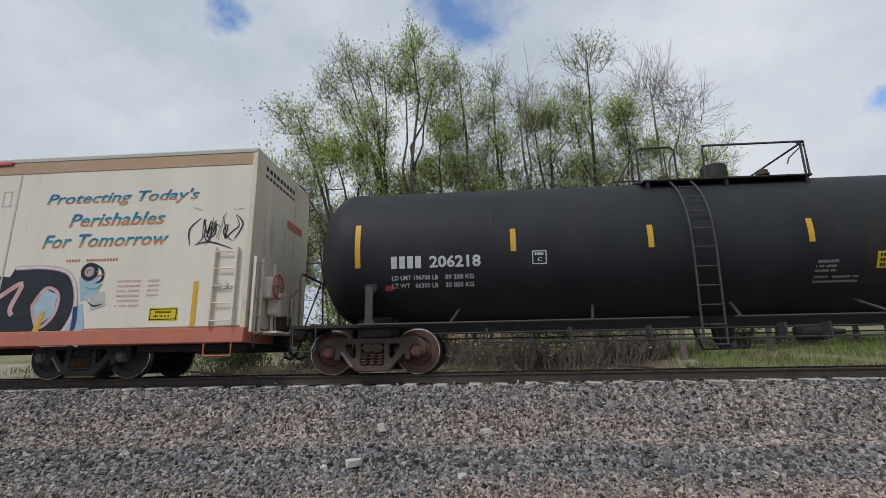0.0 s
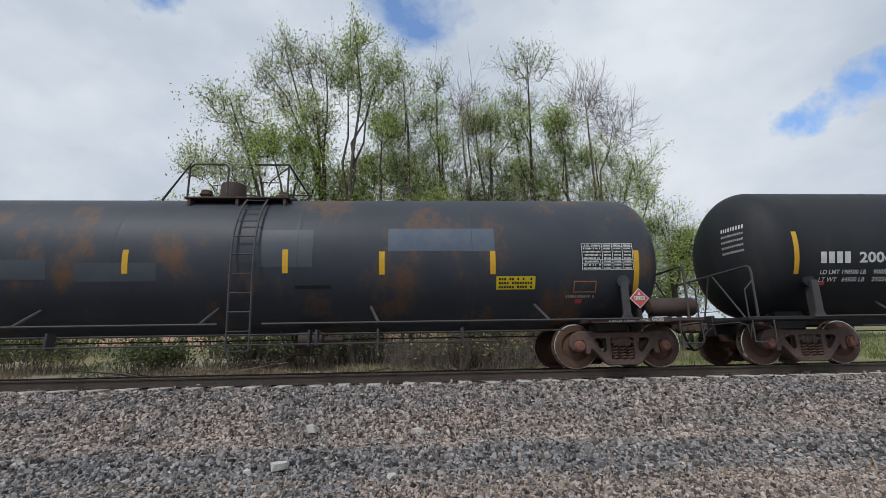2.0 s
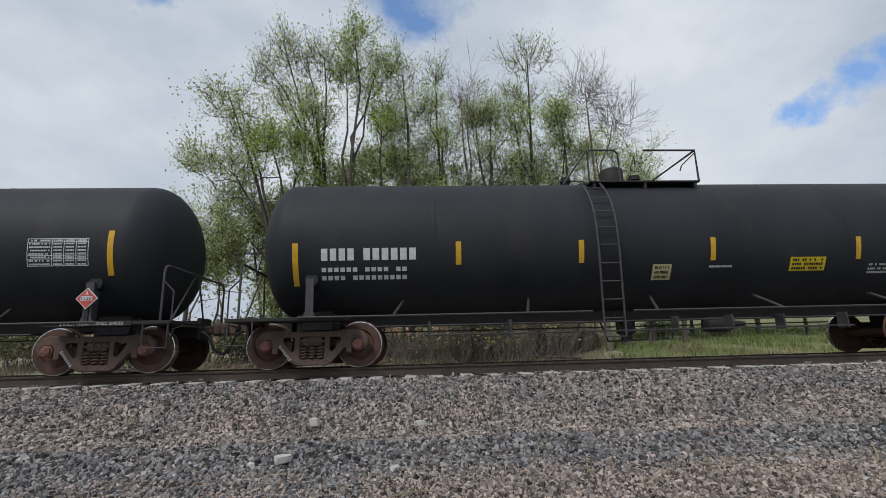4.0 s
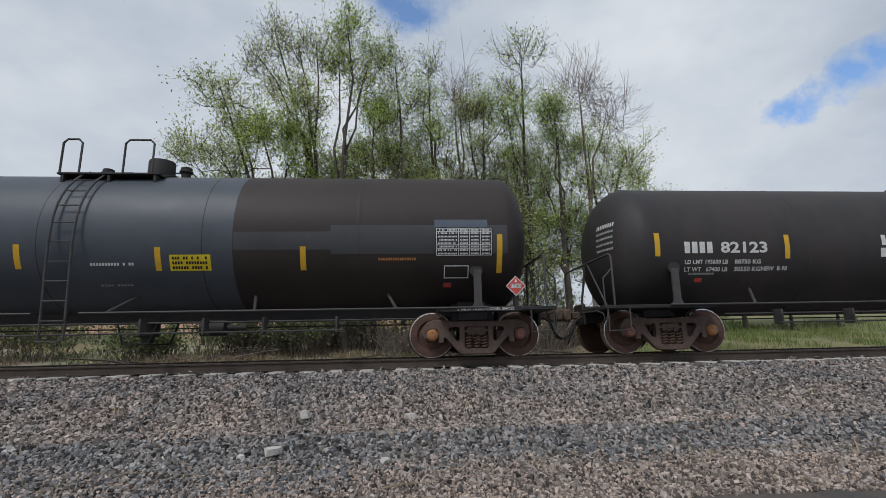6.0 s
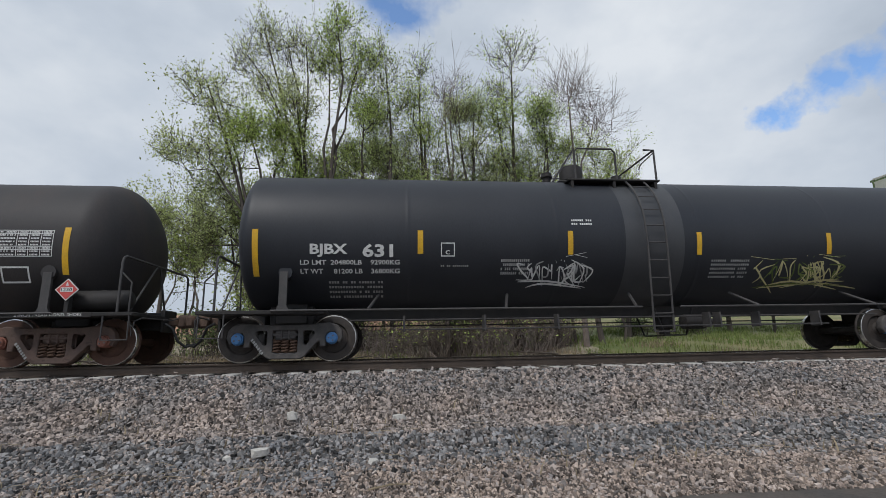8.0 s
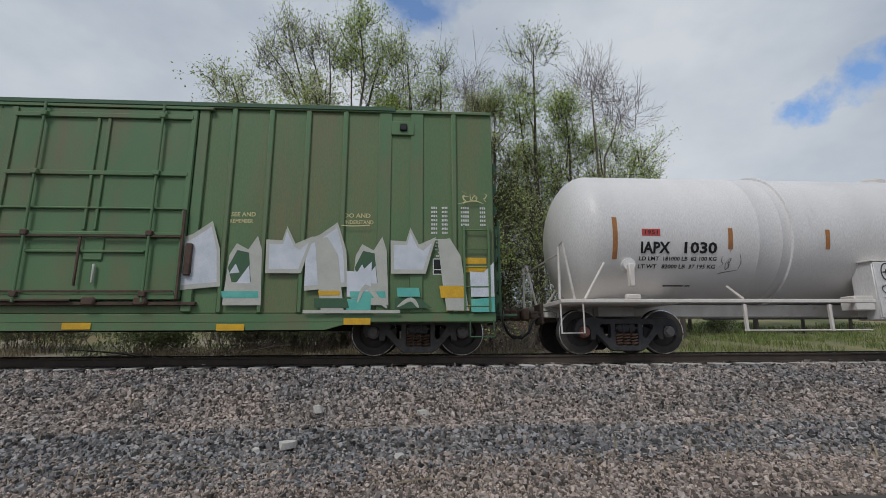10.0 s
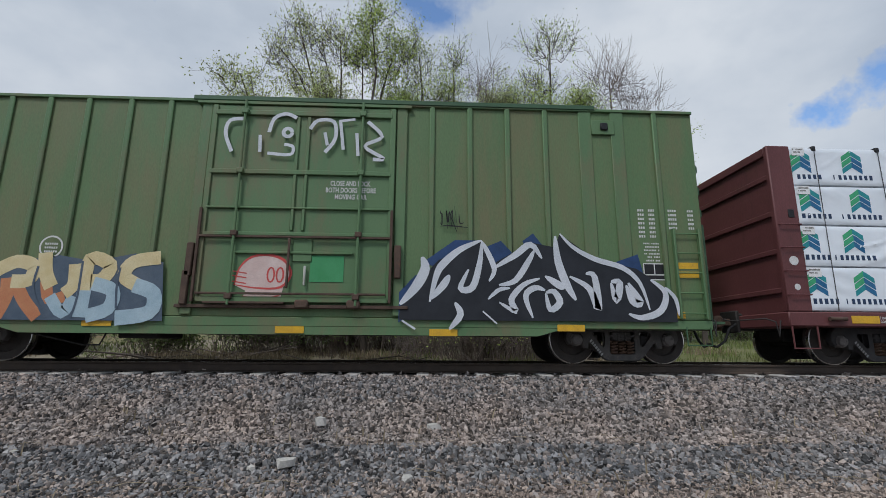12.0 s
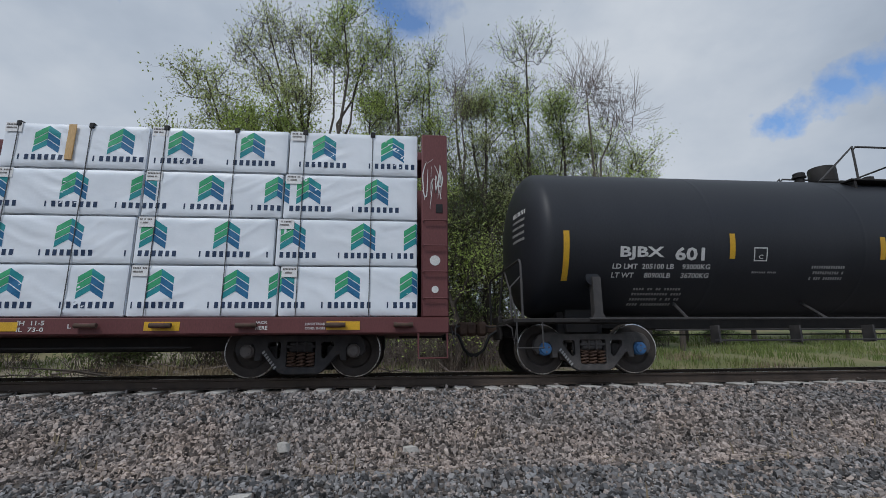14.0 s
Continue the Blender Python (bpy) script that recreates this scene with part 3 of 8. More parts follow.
def side_frame_mesh(mat):
    """Cast three-piece truck side frame, in xz round the truck's centre on the axle line, with its three windows."""
    outer = [(-1.08, 0.02), (-1.06, 0.14), (-0.98, 0.24), (-0.84, 0.285), (-0.62, 0.27), (-0.5, 0.25), (0.5, 0.25), (0.62, 0.27), (0.84, 0.285), (0.98, 0.24), (1.06, 0.14), (1.08, 0.02), (1.03, -0.07), (0.99, -0.05), (1.0, 0.06), (0.95, 0.13), (0.8, 0.13), (0.75, 0.05), (0.755, -0.14), (0.68, -0.14), (0.665, -0.03), (0.6, -0.06), (0.36, -0.33), (0.28, -0.37), (-0.28, -0.37), (-0.36, -0.33), (-0.6, -0.06), (-0.665, -0.03), (-0.68, -0.14), (-0.755, -0.14), (-0.75, 0.05), (-0.8, 0.13), (-0.95, 0.13), (-1.0, 0.06), (-0.99, -0.05), (-1.03, -0.07)]
    mid = [(-0.255, -0.26), (-0.255, 0.15), (-0.23, 0.175), (0.23, 0.175), (0.255, 0.15), (0.255, -0.26), (0.22, -0.285), (-0.22, -0.285)]
    tri = [(0.335, 0.13), (0.36, 0.155), (0.52, 0.155), (0.56, 0.13), (0.555, 0.07), (0.41, -0.12), (0.37, -0.13), (0.335, -0.09)]
    return loops_mesh([outer, mid, tri, [(-x, z) for x, z in tri]], 0.05, 0.018, mat)


def spring_shape():
    g = Shape()
    for cx in (-0.16, 0.0, 0.16):
        for k in range(2):
            pts = [(cx + 0.062 * math.cos(a), 0.062 * math.sin(a) + (0.0 if k == 0 else 0.15), -0.27 + 0.25 * a / (6.2832 * 4.5)) for a in [6.2832 * 4.5 * i / 54 for i in range(55)]]
            g.pipe(pts, 0.017, SPRING, 5)
    return g


def wheelset_shape(plate, cap, bolts):
    g = Shape()
    for s in (-1, 1):
        y = 0.755 * s
        rim = [(y + s * 0.065, 0.30), (y + s * 0.07, 0.40), (y + s * 0.062, 0.437)]
        g.lathe(rim, (0, 0, 0), "y", 48, plate)
        g.lathe([(y + s * 0.062, 0.437), (y + s * 0.058, WHEEL_R - 0.003), (y - s * 0.03, WHEEL_R)], (0, 0, 0), "y", 48, TREAD)
        g.lathe([(y - s * 0.03, WHEEL_R), (y - s * 0.05, WHEEL_R + 0.02), (y - s * 0.068, WHEEL_R + 0.022), (y - s * 0.075, 0.40), (y - s * 0.03, 0.36), (y - s * 0.04, 0.15), (y - s * 0.07, 0.12), (y - s * 0.07, 0.085)], (0, 0, 0), "y", 48, plate)
        g.lathe([(y + s * 0.065, 0.30), (y + s * 0.02, 0.27), (y + s * 0.045, 0.16), (y + s * 0.09, 0.13), (y + s * 0.09, 0.085)], (0, 0, 0), "y", 48, plate)
        # roller bearing and its cap
        g.lathe([(s * 0.90, 0.085), (s * 0.92, 0.115), (s * 1.08, 0.115), (s * 1.085, 0.10)], (0, 0, 0), "y", 20, cap)
        g.lathe([(s * 1.085, 0.10), (s * 1.125, 0.088), (s * 1.135, 0.06), (s * 1.135, 0.0)], (0, 0, 0), "y", 20, cap)
        for k in range(3):
            a = radians(90 + 120 * k)
            g.lathe([(s * 1.13, 0.017), (s * 1.15, 0.017), (s * 1.152, 0.0)], (0.052 * math.cos(a), 0, 0.052 * math.sin(a)), "y", 6, bolts)
    g.lathe([(-0.95, 0.082), (-0.6, 0.085), (0, 0.078), (0.6, 0.085), (0.95, 0.082)], (0, 0, 0), "y", 16, plate)
    return g


def running_gear(car, xs, steel, plates, caps, bolts=CAP_GREY):
    """A truck under the car at each x: bolster with side frames, spring nests and two wheelsets."""
    frame_mesh = side_frame_mesh(steel)
    bolster = Shape().box(-0.2, 0.2, -1.05, 1.05, -0.02, 0.16, steel, 0.03).box(-0.27, 0.27, -0.6, 0.6, 0.1, 0.22, steel, 0.03)
    bolster.lathe([(0.2, 0.2), (0.28, 0.2), (0.28, 0.0)], (0, 0, 0), "z", 20, steel)
    bolster.box(-0.24, 0.24, -1.06, -0.94, 0.05, 0.1, steel, 0.01).box(-0.09, -0.05, -1.07, -0.9, -0.02, 0.16, steel, 0.01).box(0.05, 0.09, -1.07, -0.9, -0.02, 0.16, steel, 0.01)
    bolster_mesh, springs = bolster.mesh("bolster"), spring_shape().mesh("spring_nest")
    brake = Shape().box(-0.06, 0.06, -0.85, 0.85, -0.05, 0.05, steel, 0.02)
    for q in (-0.86, 0.86):
        brake.box(-0.04, 0.1, q - 0.06, q + 0.06, -0.13, 0.17, steel, 0.02)
    brake_mesh = brake.mesh("brake_beam")
    wheels = {}
    for i, x in enumerate(xs):
        truck = part("truck", bolster_mesh, car, "cast steel freight car truck")
        truck.location = (x, 0, AXLE_Z)
        for y in (-1.0, 1.0):
            f = part("side_frame", frame_mesh, truck)
            f.location.y = y
            if y < 0:
                st = Shape()
                for k in range(7):
                    cx, cz = -0.61 + 0.032 * k, 0.005 - 0.042 * k
                    st.add([(cx + a, -0.078, cz + c) for a, c in ((-0.03, -0.03), (-0.008, -0.055), (0.03, -0.015), (0.01, 0.01))], [(0, 1, 2, 3)], DIM_WHITE)
                if (i + len(CARS)) % 3 != 2:
                    st = part("frame_stencil", st, truck, "white stencilled mark")
                    st.location.y = y
                    tagged(st, kind="stuff")
            sp = part("spring_nest", springs, truck, "rusty coil springs")
            sp.location.y = y * 0.96 - 0.07
        for dx, rz in ((-0.52, 0), (0.52, 180)):
            bb = part("brake_beam", brake_mesh, truck)
            bb.location, bb.rotation_euler.z = (dx, 0, -0.07), radians(rz)
        for k, dx in enumerate((-0.889, 0.889)):
            key = (plates[(2 * i + k) % len(plates)], caps[(2 * i + k) % len(caps)])
            if key not in wheels:
                wheels[key] = wheelset_shape(key[0], key[1], bolts).mesh("wheelset")
            w = part("wheelset", wheels[key], truck, "steel wheels with bright worn treads")
            w.location.x = dx
            WHEELSETS.append((w, dx, 40 * k + 77 * i))


def coupler(car, x, way, mat=RUST, body=UNDER):
    """Knuckle coupler with its draft box, air hose and uncoupling lever at the car's end; way is -1 or 1."""
    z = 0.86 + RAIL_TOP
    g = Shape()
    g.box(min(x, x - way * 0.9), max(x, x - way * 0.9), -0.19, 0.19, z - 0.17, z + 0.19, body, 0.03)
    g.box(min(x - way * 0.02, x + way * 0.06), max(x - way * 0.02, x + way * 0.06), -0.28, 0.28, z - 0.22, z + 0.24, body, 0.02)
    part("draft_sill", g, car)
    g = Shape()
    shank = sorted((x, x + way * 0.32))
    g.box(shank[0], shank[1], -0.075, 0.075, z - 0.08, z + 0.08, mat, 0.02)
    head = sorted((x + way * 0.26, x + way * 0.46))
    g.box(head[0], head[1], -0.19, 0.06, z - 0.14, z + 0.14, mat, 0.05)
    tip = sorted((x + way * 0.42, x + way * 0.62))
    g.box(tip[0], tip[1], -0.2 if way > 0 else -0.02, 0.02 if way > 0 else 0.2, z - 0.13, z + 0.13, mat, 0.05)
    g.box(*sorted((x + way * 0.3, x + way * 0.44)), 0.04, 0.2, z - 0.11, z + 0.11, mat, 0.05)
    part("coupler", g, car, "rusty knuckle coupler")
    g = Shape()
    g.pipe([(x + way * 0.1, -0.3, z - 0.05), (x + way * 0.25, -0.3, z - 0.14), (x + way * 0.36, -0.28, z - 0.4), (x + way * 0.5, -0.22, z - 0.52), (x + way * 0.68, -0.15, z - 0.47)], 0.028, BLACK_INK, 8)
    part("air_hose", g, car, "black rubber air hose")
    g = Shape()
    g.pipe([(x - way * 0.02, -1.42, z - 0.02), (x + way * 0.04, -1.42, z - 0.32), (x + way * 0.06, -1.4, z - 0.05), (x + way * 0.1, -1.2, z + 0.02), (x + way * 0.22, -0.3, z + 0.02), (x + way * 0.36, -0.05, z + 0.1)], 0.014, PIPE, 6)
    part("uncoupling_lever", g, car)


def placard(car, side, x, z, mark, edge=WHITE, face=RED_DECAL, size=0.2, holder=True):
    """A diamond hazard placard in a metal holder, its number on a white strip."""
    g = Shape()
    if holder:
        vs = side.bend([(0, 0, -size), (size, 0, 0), (0, 0, size), (-size, 0, 0)], x, z, 0.01)
    y = min(-1.5, min(v[1] for v in vs) - 0.02)
    for k, (s, m) in enumerate(((1.0, edge), (0.9, face))):
        q = [(x, y - 0.004 * k, z - size * s), (x + size * s, y - 0.004 * k, z), (x, y - 0.004 * k, z + size * s), (x - size * s, y - 0.004 * k, z)]
        g.add(q + [(a, y + 0.012, c) for a, _, c in q], [(0, 1, 2, 3), (0, 1, 5, 4), (1, 2, 6, 5), (2, 3, 7, 6), (3, 0, 4, 7)] if k == 0 else [(0, 1, 2, 3)], m)
    if face is RED_DECAL:
        g.add([(x - size * 0.52, y - 0.008, z - size * 0.2), (x + size * 0.52, y - 0.008, z - size * 0.2), (x + size * 0.52, y - 0.008, z + size * 0.2), (x - size * 0.52, y - 0.008, z + size * 0.2)], [(0, 1, 2, 3)], edge)
        g.add([(x - size * 0.14, y - 0.007, z + size * 0.35), (x + size * 0.14, y - 0.007, z + size * 0.35), (x, y - 0.007, z + size * 0.72)], [(0, 1, 2)], edge)
    vs, fs = text_mesh(mark, size * 0.92, size * 0.3, 1.0, 0.01)
    g.add([(x - size * 0.46 + a, y - 0.011, z - size * 0.15 + c) for a, _, c in vs], fs, BLACK_INK if edge is WHITE else edge)
    part("placard", g, car, "diamond hazard placard")
    part("placard_holder", Shape().box(x - 0.12, x + 0.12, y + 0.014, y + 0.03, z - 0.12, z + 0.12, UNDER, 0.004).box(x - 0.04, x + 0.04, y + 0.03, -1.36, 1.17, z + 0.05, UNDER, 0.006), car)


def letters(side, car, name, rows, label=""):
    """Rows of lettering, each a painted part. Row: kind, text or count, x0, x1, z0, z1, material."""
    for k, (kind, what, x0, x1, z0, z1, mat) in enumerate(rows):
        g = Shape()
        if kind == "text":
            side.words(g, what, x0, x1, z0, z1, mat, bold=0.03 if z1 - z0 > 0.2 else 0.022)
        elif kind == "bars":
            side.bars(g, x0, x1, z0, z1, mat, what, k + 3)
        elif kind == "box":
            side.rect(g, x0, x1, z0, z1, mat, what)
        elif kind == "frame":
            for a, b, c, d in ((x0, x1, z0, z0 + what), (x0, x1, z1 - what, z1), (x0, x0 + what, z0 + what, z1 - what), (x1 - what, x1, z0 + what, z1 - what)):
                side.rect(g, a, b, c, d, mat)
        tagged(part({"box": "painted_panel", "frame": "stencil_frame"}.get(kind, name), g, car), kind="stuff" if kind == "bars" else "")


def data_table(side, car, x0, x1, z0, z1, mat=WHITE, ground=None):
    """A stencilled table: a ruled frame with columns of small writing."""
    g, h = Shape(), z1 - z0
    if ground:
        side.rect(g, x0 - 0.03, x1 + 0.03, z0 - 0.02, z1 + 0.02, ground, -0.003)
    cols = [x0, x0 + (x1 - x0) * 0.4, x0 + (x1 - x0) * 0.6, x0 + (x1 - x0) * 0.8, x1]
    for k in range(9):
        z = z0 + h * k / 8
        if k in (0, 2, 3, 7, 8):
            side.rect(g, x0, x1, z - 0.006, z + 0.006, mat)
        if k < 8:
            for c, (a, b) in enumerate(zip(cols, cols[1:])):
                side.bars(g, a + 0.03, b - 0.03, z + h * 0.03, z + h * 0.09, mat, 14 if c == 0 else 6, 7 * k + c)
    for x in cols:
        side.rect(g, x - 0.006, x + 0.006, z0, z1, mat)
    part("data_table", g, car, "stencilled white data table")


def tag(side, car, seed, x, z, w, h, mat, n=7, width=0.03, name="graffiti_tag", label="spray-painted graffiti scrawl"):
    """A sprayed scrawl: loops, slashes and an underline."""
    rnd, g = random.Random(seed), Shape()
    lines = [[(1.6, 0.9), (0.6, 1.2), (1.0, 2.0), (1.6, 2.6), (0.5, 3.2)], [(2.0, 3.2), (2.4, 1.0), (3.0, 2.4), (3.4, 0.8), (3.6, 3.2)], [(4.0, 2.0), (4.8, 1.4), (5.0, 2.6), (4.2, 3.0), (4.0, 1.8), (5.6, 1.0)],
             [(5.8, 0.2), (5.6, 3.4)], [(5.4, 1.6), (6.6, 1.2), (6.2, 2.4), (5.8, 2.6), (7.0, 3.7)], [(7.4, 1.0), (7.2, 3.0), (8.4, 2.8)], [(8.2, 0.6), (9.6, 1.6), (8.6, 3.6)], [(0.2, 3.6), (4.0, 3.3), (9.8, 3.9)], [(7.6, 0.2), (9.8, 0.0)]]
    flip, lean = rnd.random() < 0.5, rnd.uniform(-0.4, 0.5)
    for k, pts in enumerate(lines):
        if rnd.random() < 0.2:
            continue
        dx = rnd.uniform(-1.2, 1.2)
        q = [((10 - u if flip else u) + dx + lean * (2 - v) + rnd.uniform(-0.5, 0.5), 4 - v + rnd.uniform(-0.5, 0.5)) for u, v in pts]
        side.stroke(g, [(x + w * u / 10, z + h * v / 4) for u, v in q], width, mat, 0.0006 * k, True)
    return part(name, g, car, label)


def ragged(pts, seed):
    """The outline broken up into uneven spikes and nicks."""
    rnd, out = random.Random(seed), []
    for (a, b), (c, d) in zip(pts, pts[1:] + pts[:1]):
        n = max(2, int(math.hypot(c - a, d - b) / 0.7))
        for k in range(n):
            f, w = k / n, (0.0 if k == 0 else 0.3)
            out.append((a + (c - a) * f + rnd.gauss(0, w), b + (d - b) * f + rnd.gauss(0, w * 1.3)))
    return out


def sketch(side, car, origin, scale, layers, name="graffiti_piece", label="large spray-painted graffiti piece", torn=False):
    """A painted piece from layers of (kind, material, width, points) in sketch units, x to the right and y down."""
    g = Shape()
    for k, (kind, mat, width, pts) in enumerate(layers):
        q = [(origin[0] + u * scale[0], origin[1] - v * scale[1]) for u, v in (ragged(pts, k) if kind == "area" and torn else pts)]
        if kind == "area":
            side.poly(g, q, mat, 0.0007 * k)
        else:
            side.stroke(g, q, width * scale[0], mat, 0.0007 * k, kind == "brush")
    return part(name, g, car, label)


# ---- tank cars ----
def tank_car(n, base, sp):
    """A tank car; x is counted from its first truck's centre. sp holds its measures and paint."""
    car = thing("tank_car", sp["label"], "tank car", "freight train")
    tc, r, zc, x0, x1 = sp["tc"], sp.get("r", 1.5), sp["zc"], sp["x0"], sp["x1"]
    body, under = sp["body"], sp.get("under", UNDER)
    head = sp.get("head", 0.78)
    side = Side(zc=zc, r=r)
    seg = 96
    prof = [(x0 + head - head * math.cos(a), r * math.sin(a)) for a in [radians(90 * k / 14) for k in range(15)]]
    # welded courses: shallow seams along the barrel
    prof.append((x0 + head + 0.06, r))
    for i in range(1, 5):
        x = x0 + head + (x1 - x0 - 2 * head) * i / 5
        prof += [(x - 0.08, r), (x - 0.02, r), (x, r + 0.004), (x + 0.02, r), (x + 0.08, r)]
    prof.append((x1 - head - 0.06, r))
    prof += [(x1 - head + head * math.cos(a), r * math.sin(a)) for a in [radians(90 - 90 * k / 14) for k in range(15)]]
    g = Shape().lathe(prof, (0, 0, zc), "x", seg, body)
    for a, b, mat in sp.get("bands", ()):
        g.lathe([(a, r + 0.002), (b, r + 0.002)], (0, 0, zc), "x", seg, mat)
    part("tank", g, car, sp.get("tank_label", ""))
    # underframe
    zp = 1.17
    for xe, way in ((-1.55, -1), (tc + 1.55, 1)):
        coupler(car, xe - way * 0.05, way, body=under)
        a, b = sorted((xe, xe - way * 2.35))
        g = Shape().box(a, b, -1.48, -0.9, zp - 0.07, zp, under, 0.01).box(a, b, 0.9, 1.48, zp - 0.07, zp, under, 0.01)
        c, d = sorted((xe, xe - way * 0.6))
        g.box(c, d, -0.9, 0.9, zp - 0.07, zp - 0.004, under, 0.01)
        part("end_platform", g, car, "steel end platform")
        # hoop across the end of the car, braced in the middle, and the step below
        g = Shape()
        e = (x0 - 0.12) if way < 0 else (x1 + 0.12)
        zt = zp + 1.06
        g.pipe([(e, -1.42, zp), (e, -1.42, zt - 0.14), (e, -1.39, zt - 0.04), (e, -1.3, zt), (e, 1.3, zt), (e, 1.39, zt - 0.04), (e, 1.42, zt - 0.14), (e, 1.42, zp)], 0.024, PIPE, 8)
        g.pipe([(e, -1.05, zp), (e, -0.12, zt)], 0.02, PIPE, 6).pipe([(e, 0.0, zt), (e + way * 0.06, 0.3, zp)], 0.02, PIPE, 6)
        g.pipe([(e, -1.42, zp + 0.75), (e + way * 0.2, -1.42, zp + 0.55), (e + way * 0.2, -1.42, zp)], 0.016, PIPE, 6)
        part("end_rail", g, car, "bent pipe handrail")
        g = Shape()
        e = xe - way * 0.06
        g.pipe([(e, -1.46, zp - 0.05), (e, -1.46, zp - 0.5), (e - way * 0.45, -1.46, zp - 0.5), (e - way * 0.45, -1.46, zp - 0.05)], 0.016, PIPE, 6)
        part("sill_step", g, car, "bent bar step")
        # saddle post of the bolster, standing against the tank
        xb = 0 if way < 0 else tc
        zs = zp + 0.74
        ys = -math.sqrt(r * r - (zc - zs) ** 2)
        g = Shape().prism([(xb - 0.12, zp), (xb - 0.075, zp + 0.1), (xb - 0.075, zs), (xb + 0.075, zs), (xb + 0.075, zp + 0.1), (xb + 0.12, zp)], -1.45, -1.4, PIPE)
        g.prism([(xb - 0.02, zp), (xb - 0.02, zs), (xb + 0.02, zs), (xb + 0.02, zp)], -1.4, ys + 0.08, PIPE)
        disc = [(xb + 0.13 * math.cos(a), zs + 0.13 * math.sin(a)) for a in [6.2832 * k / 16 for k in range(16)]]
        g.prism(disc, ys - 0.05, ys + 0.12, body)
        g.box(xb - 0.32, xb + 0.32, -0.6, 0.6, zp - 0.22, zc - r * 0.9, under, 0.02)
        g.box(xb - 0.45, xb + 0.45, -0.5, 0.5, zp - 0.35, zc - r * 0.93, under, 0.02)
        part("bolster_saddle", g, car)
    # white stencilling along the platform's edge
    g = Shape().box(tc - 0.75, tc + 0.85, -1.49, -1.47, zp - 0.085, zp + 0.003, under, 0.004)
    Side(y=-1.49).words(g, "2 INCH TREAD COND. SHOES", tc - 0.42, tc + 0.7, zp - 0.066, zp - 0.012, WHITE)
    part("edge_stencil", g, car, "white stencilled line on the platform edge")
    part("center_sill", Shape().box(0.4, tc - 0.4, -0.3, 0.3, zp - 0.14, zc - r + 0.05, under, 0.02), car)
    # side sill pipe, with its brackets and the lower brake pipes
    g = Shape()
    lad = sp["ladder"]
    g.pipe([(-0.2, -1.5, zp - 0.01), (lad - 0.2, -1.5, zp - 0.01)], 0.02, PIPE, 8).pipe([(lad + 0.62, -1.5, zp - 0.01), (tc + 0.2, -1.5, zp - 0.01)], 0.02, PIPE, 8)
    g.pipe([(-0.2, 1.5, zp), (tc + 0.2, 1.5, zp)], 0.02, PIPE, 8)
    part("side_handrail", g, car, "long side handrail pipe")
    lean, nb = sp.get("lean", 1), 5
    for i in range(nb):
        x = 1.6 + (tc - 3.2) * i / (nb - 1)
        if abs(x - lad - 0.2) < 0.5:
            continue
        bx = Shape().pipe([(x, -1.5, zp - 0.01), (x + (0.18 if i < nb / 2 else -0.18) * lean, -math.sqrt(max(0.01, r * r - (zc - 1.5) ** 2)) - 0.01, 1.5)], 0.03, PIPE, 6)
        part("handrail_bracket", bx, car)
    g = Shape()
    for y, z, a, b in ((-1.1, 0.98, 1.2, tc - 1.2), (-1.3, 0.78, 2.2, tc - 2.6), (0.9, 0.95, 1.0, tc - 1.0)):
        g.pipe([(a, y, z), (b, y, z)], 0.016, PIPE, 6)
    part("brake_pipe", g, car, "thin brake pipe under the tank")
    for i, x in enumerate([2.3, 3.9, 5.4, lad + 1.6, tc * 0.62, tc * 0.7, tc * 0.8]):
        if x < tc - 1.3 and abs(x - lad) > 0.4:
            part("pipe_hanger", Shape().box(x - 0.02, x + 0.02, -1.32, -1.08, 0.74, zp - 0.12, PIPE, 0.004), car)
    # bottom outlet with its cradle
    xo = lad + sp.get("outlet", 1.1)
    g = Shape().lathe([(0.62, 0.0), (0.62, 0.12), (0.74, 0.13), (0.76, 0.2), (1.2, 0.22)], (xo, 0, 0), "z", 18, under)
    for y in (-0.45, 0.45):
        g.pipe([(xo - 0.45, y, 1.2), (xo - 0.25, y, 0.6), (xo + 0.25, y, 0.6), (xo + 0.45, y, 1.2)], 0.022, under, 6)
    part("bottom_outlet", g, car, "bottom outlet valve")
    if "reservoir" in sp:
        x = sp["reservoir"]
        g = Shape().lathe([(x, 0.0), (x + 0.03, 0.14), (x + 0.1, 0.19), (x + 0.48, 0.19), (x + 0.52, 0.2), (x + 0.56, 0.19), (x + 0.95, 0.19), (x + 1.02, 0.14), (x + 1.05, 0.0)], (0, -1.16, zp + 0.24), "x", 20, under)
        part("air_reservoir", g, car, "black air brake reservoir")
    g = Shape().lathe([(tc * 0.6, 0), (tc * 0.6 + 0.03, 0.16), (tc * 0.6 + 0.5, 0.16), (tc * 0.6 + 0.53, 0.07), (tc * 0.6 + 0.9, 0.05), (tc * 0.6 + 0.9, 0)], (0, -0.75, 0.88), "x", 16, under)
    part("brake_cylinder", g, car)
    # ladder up the side: stringers that follow the barrel
    top_a = radians(sp.get("ladder_top", 62))
    for dx in (0.0, 0.42):
        g = Shape()
        pts = [(lad + dx, -1.52, 0.66), (lad + dx, -1.54, zp), (lad + dx, -r - 0.12, zc - 0.3)]
        pts += [(lad + dx, -(r + 0.11) * math.cos(a), zc + (r + 0.11) * math.sin(a)) for a in [top_a * k / 7 for k in range(8)]]
        g.pipe(pts, 0.022, PIPE, 6)
        part("ladder_stringer", g, car, "black steel ladder side")
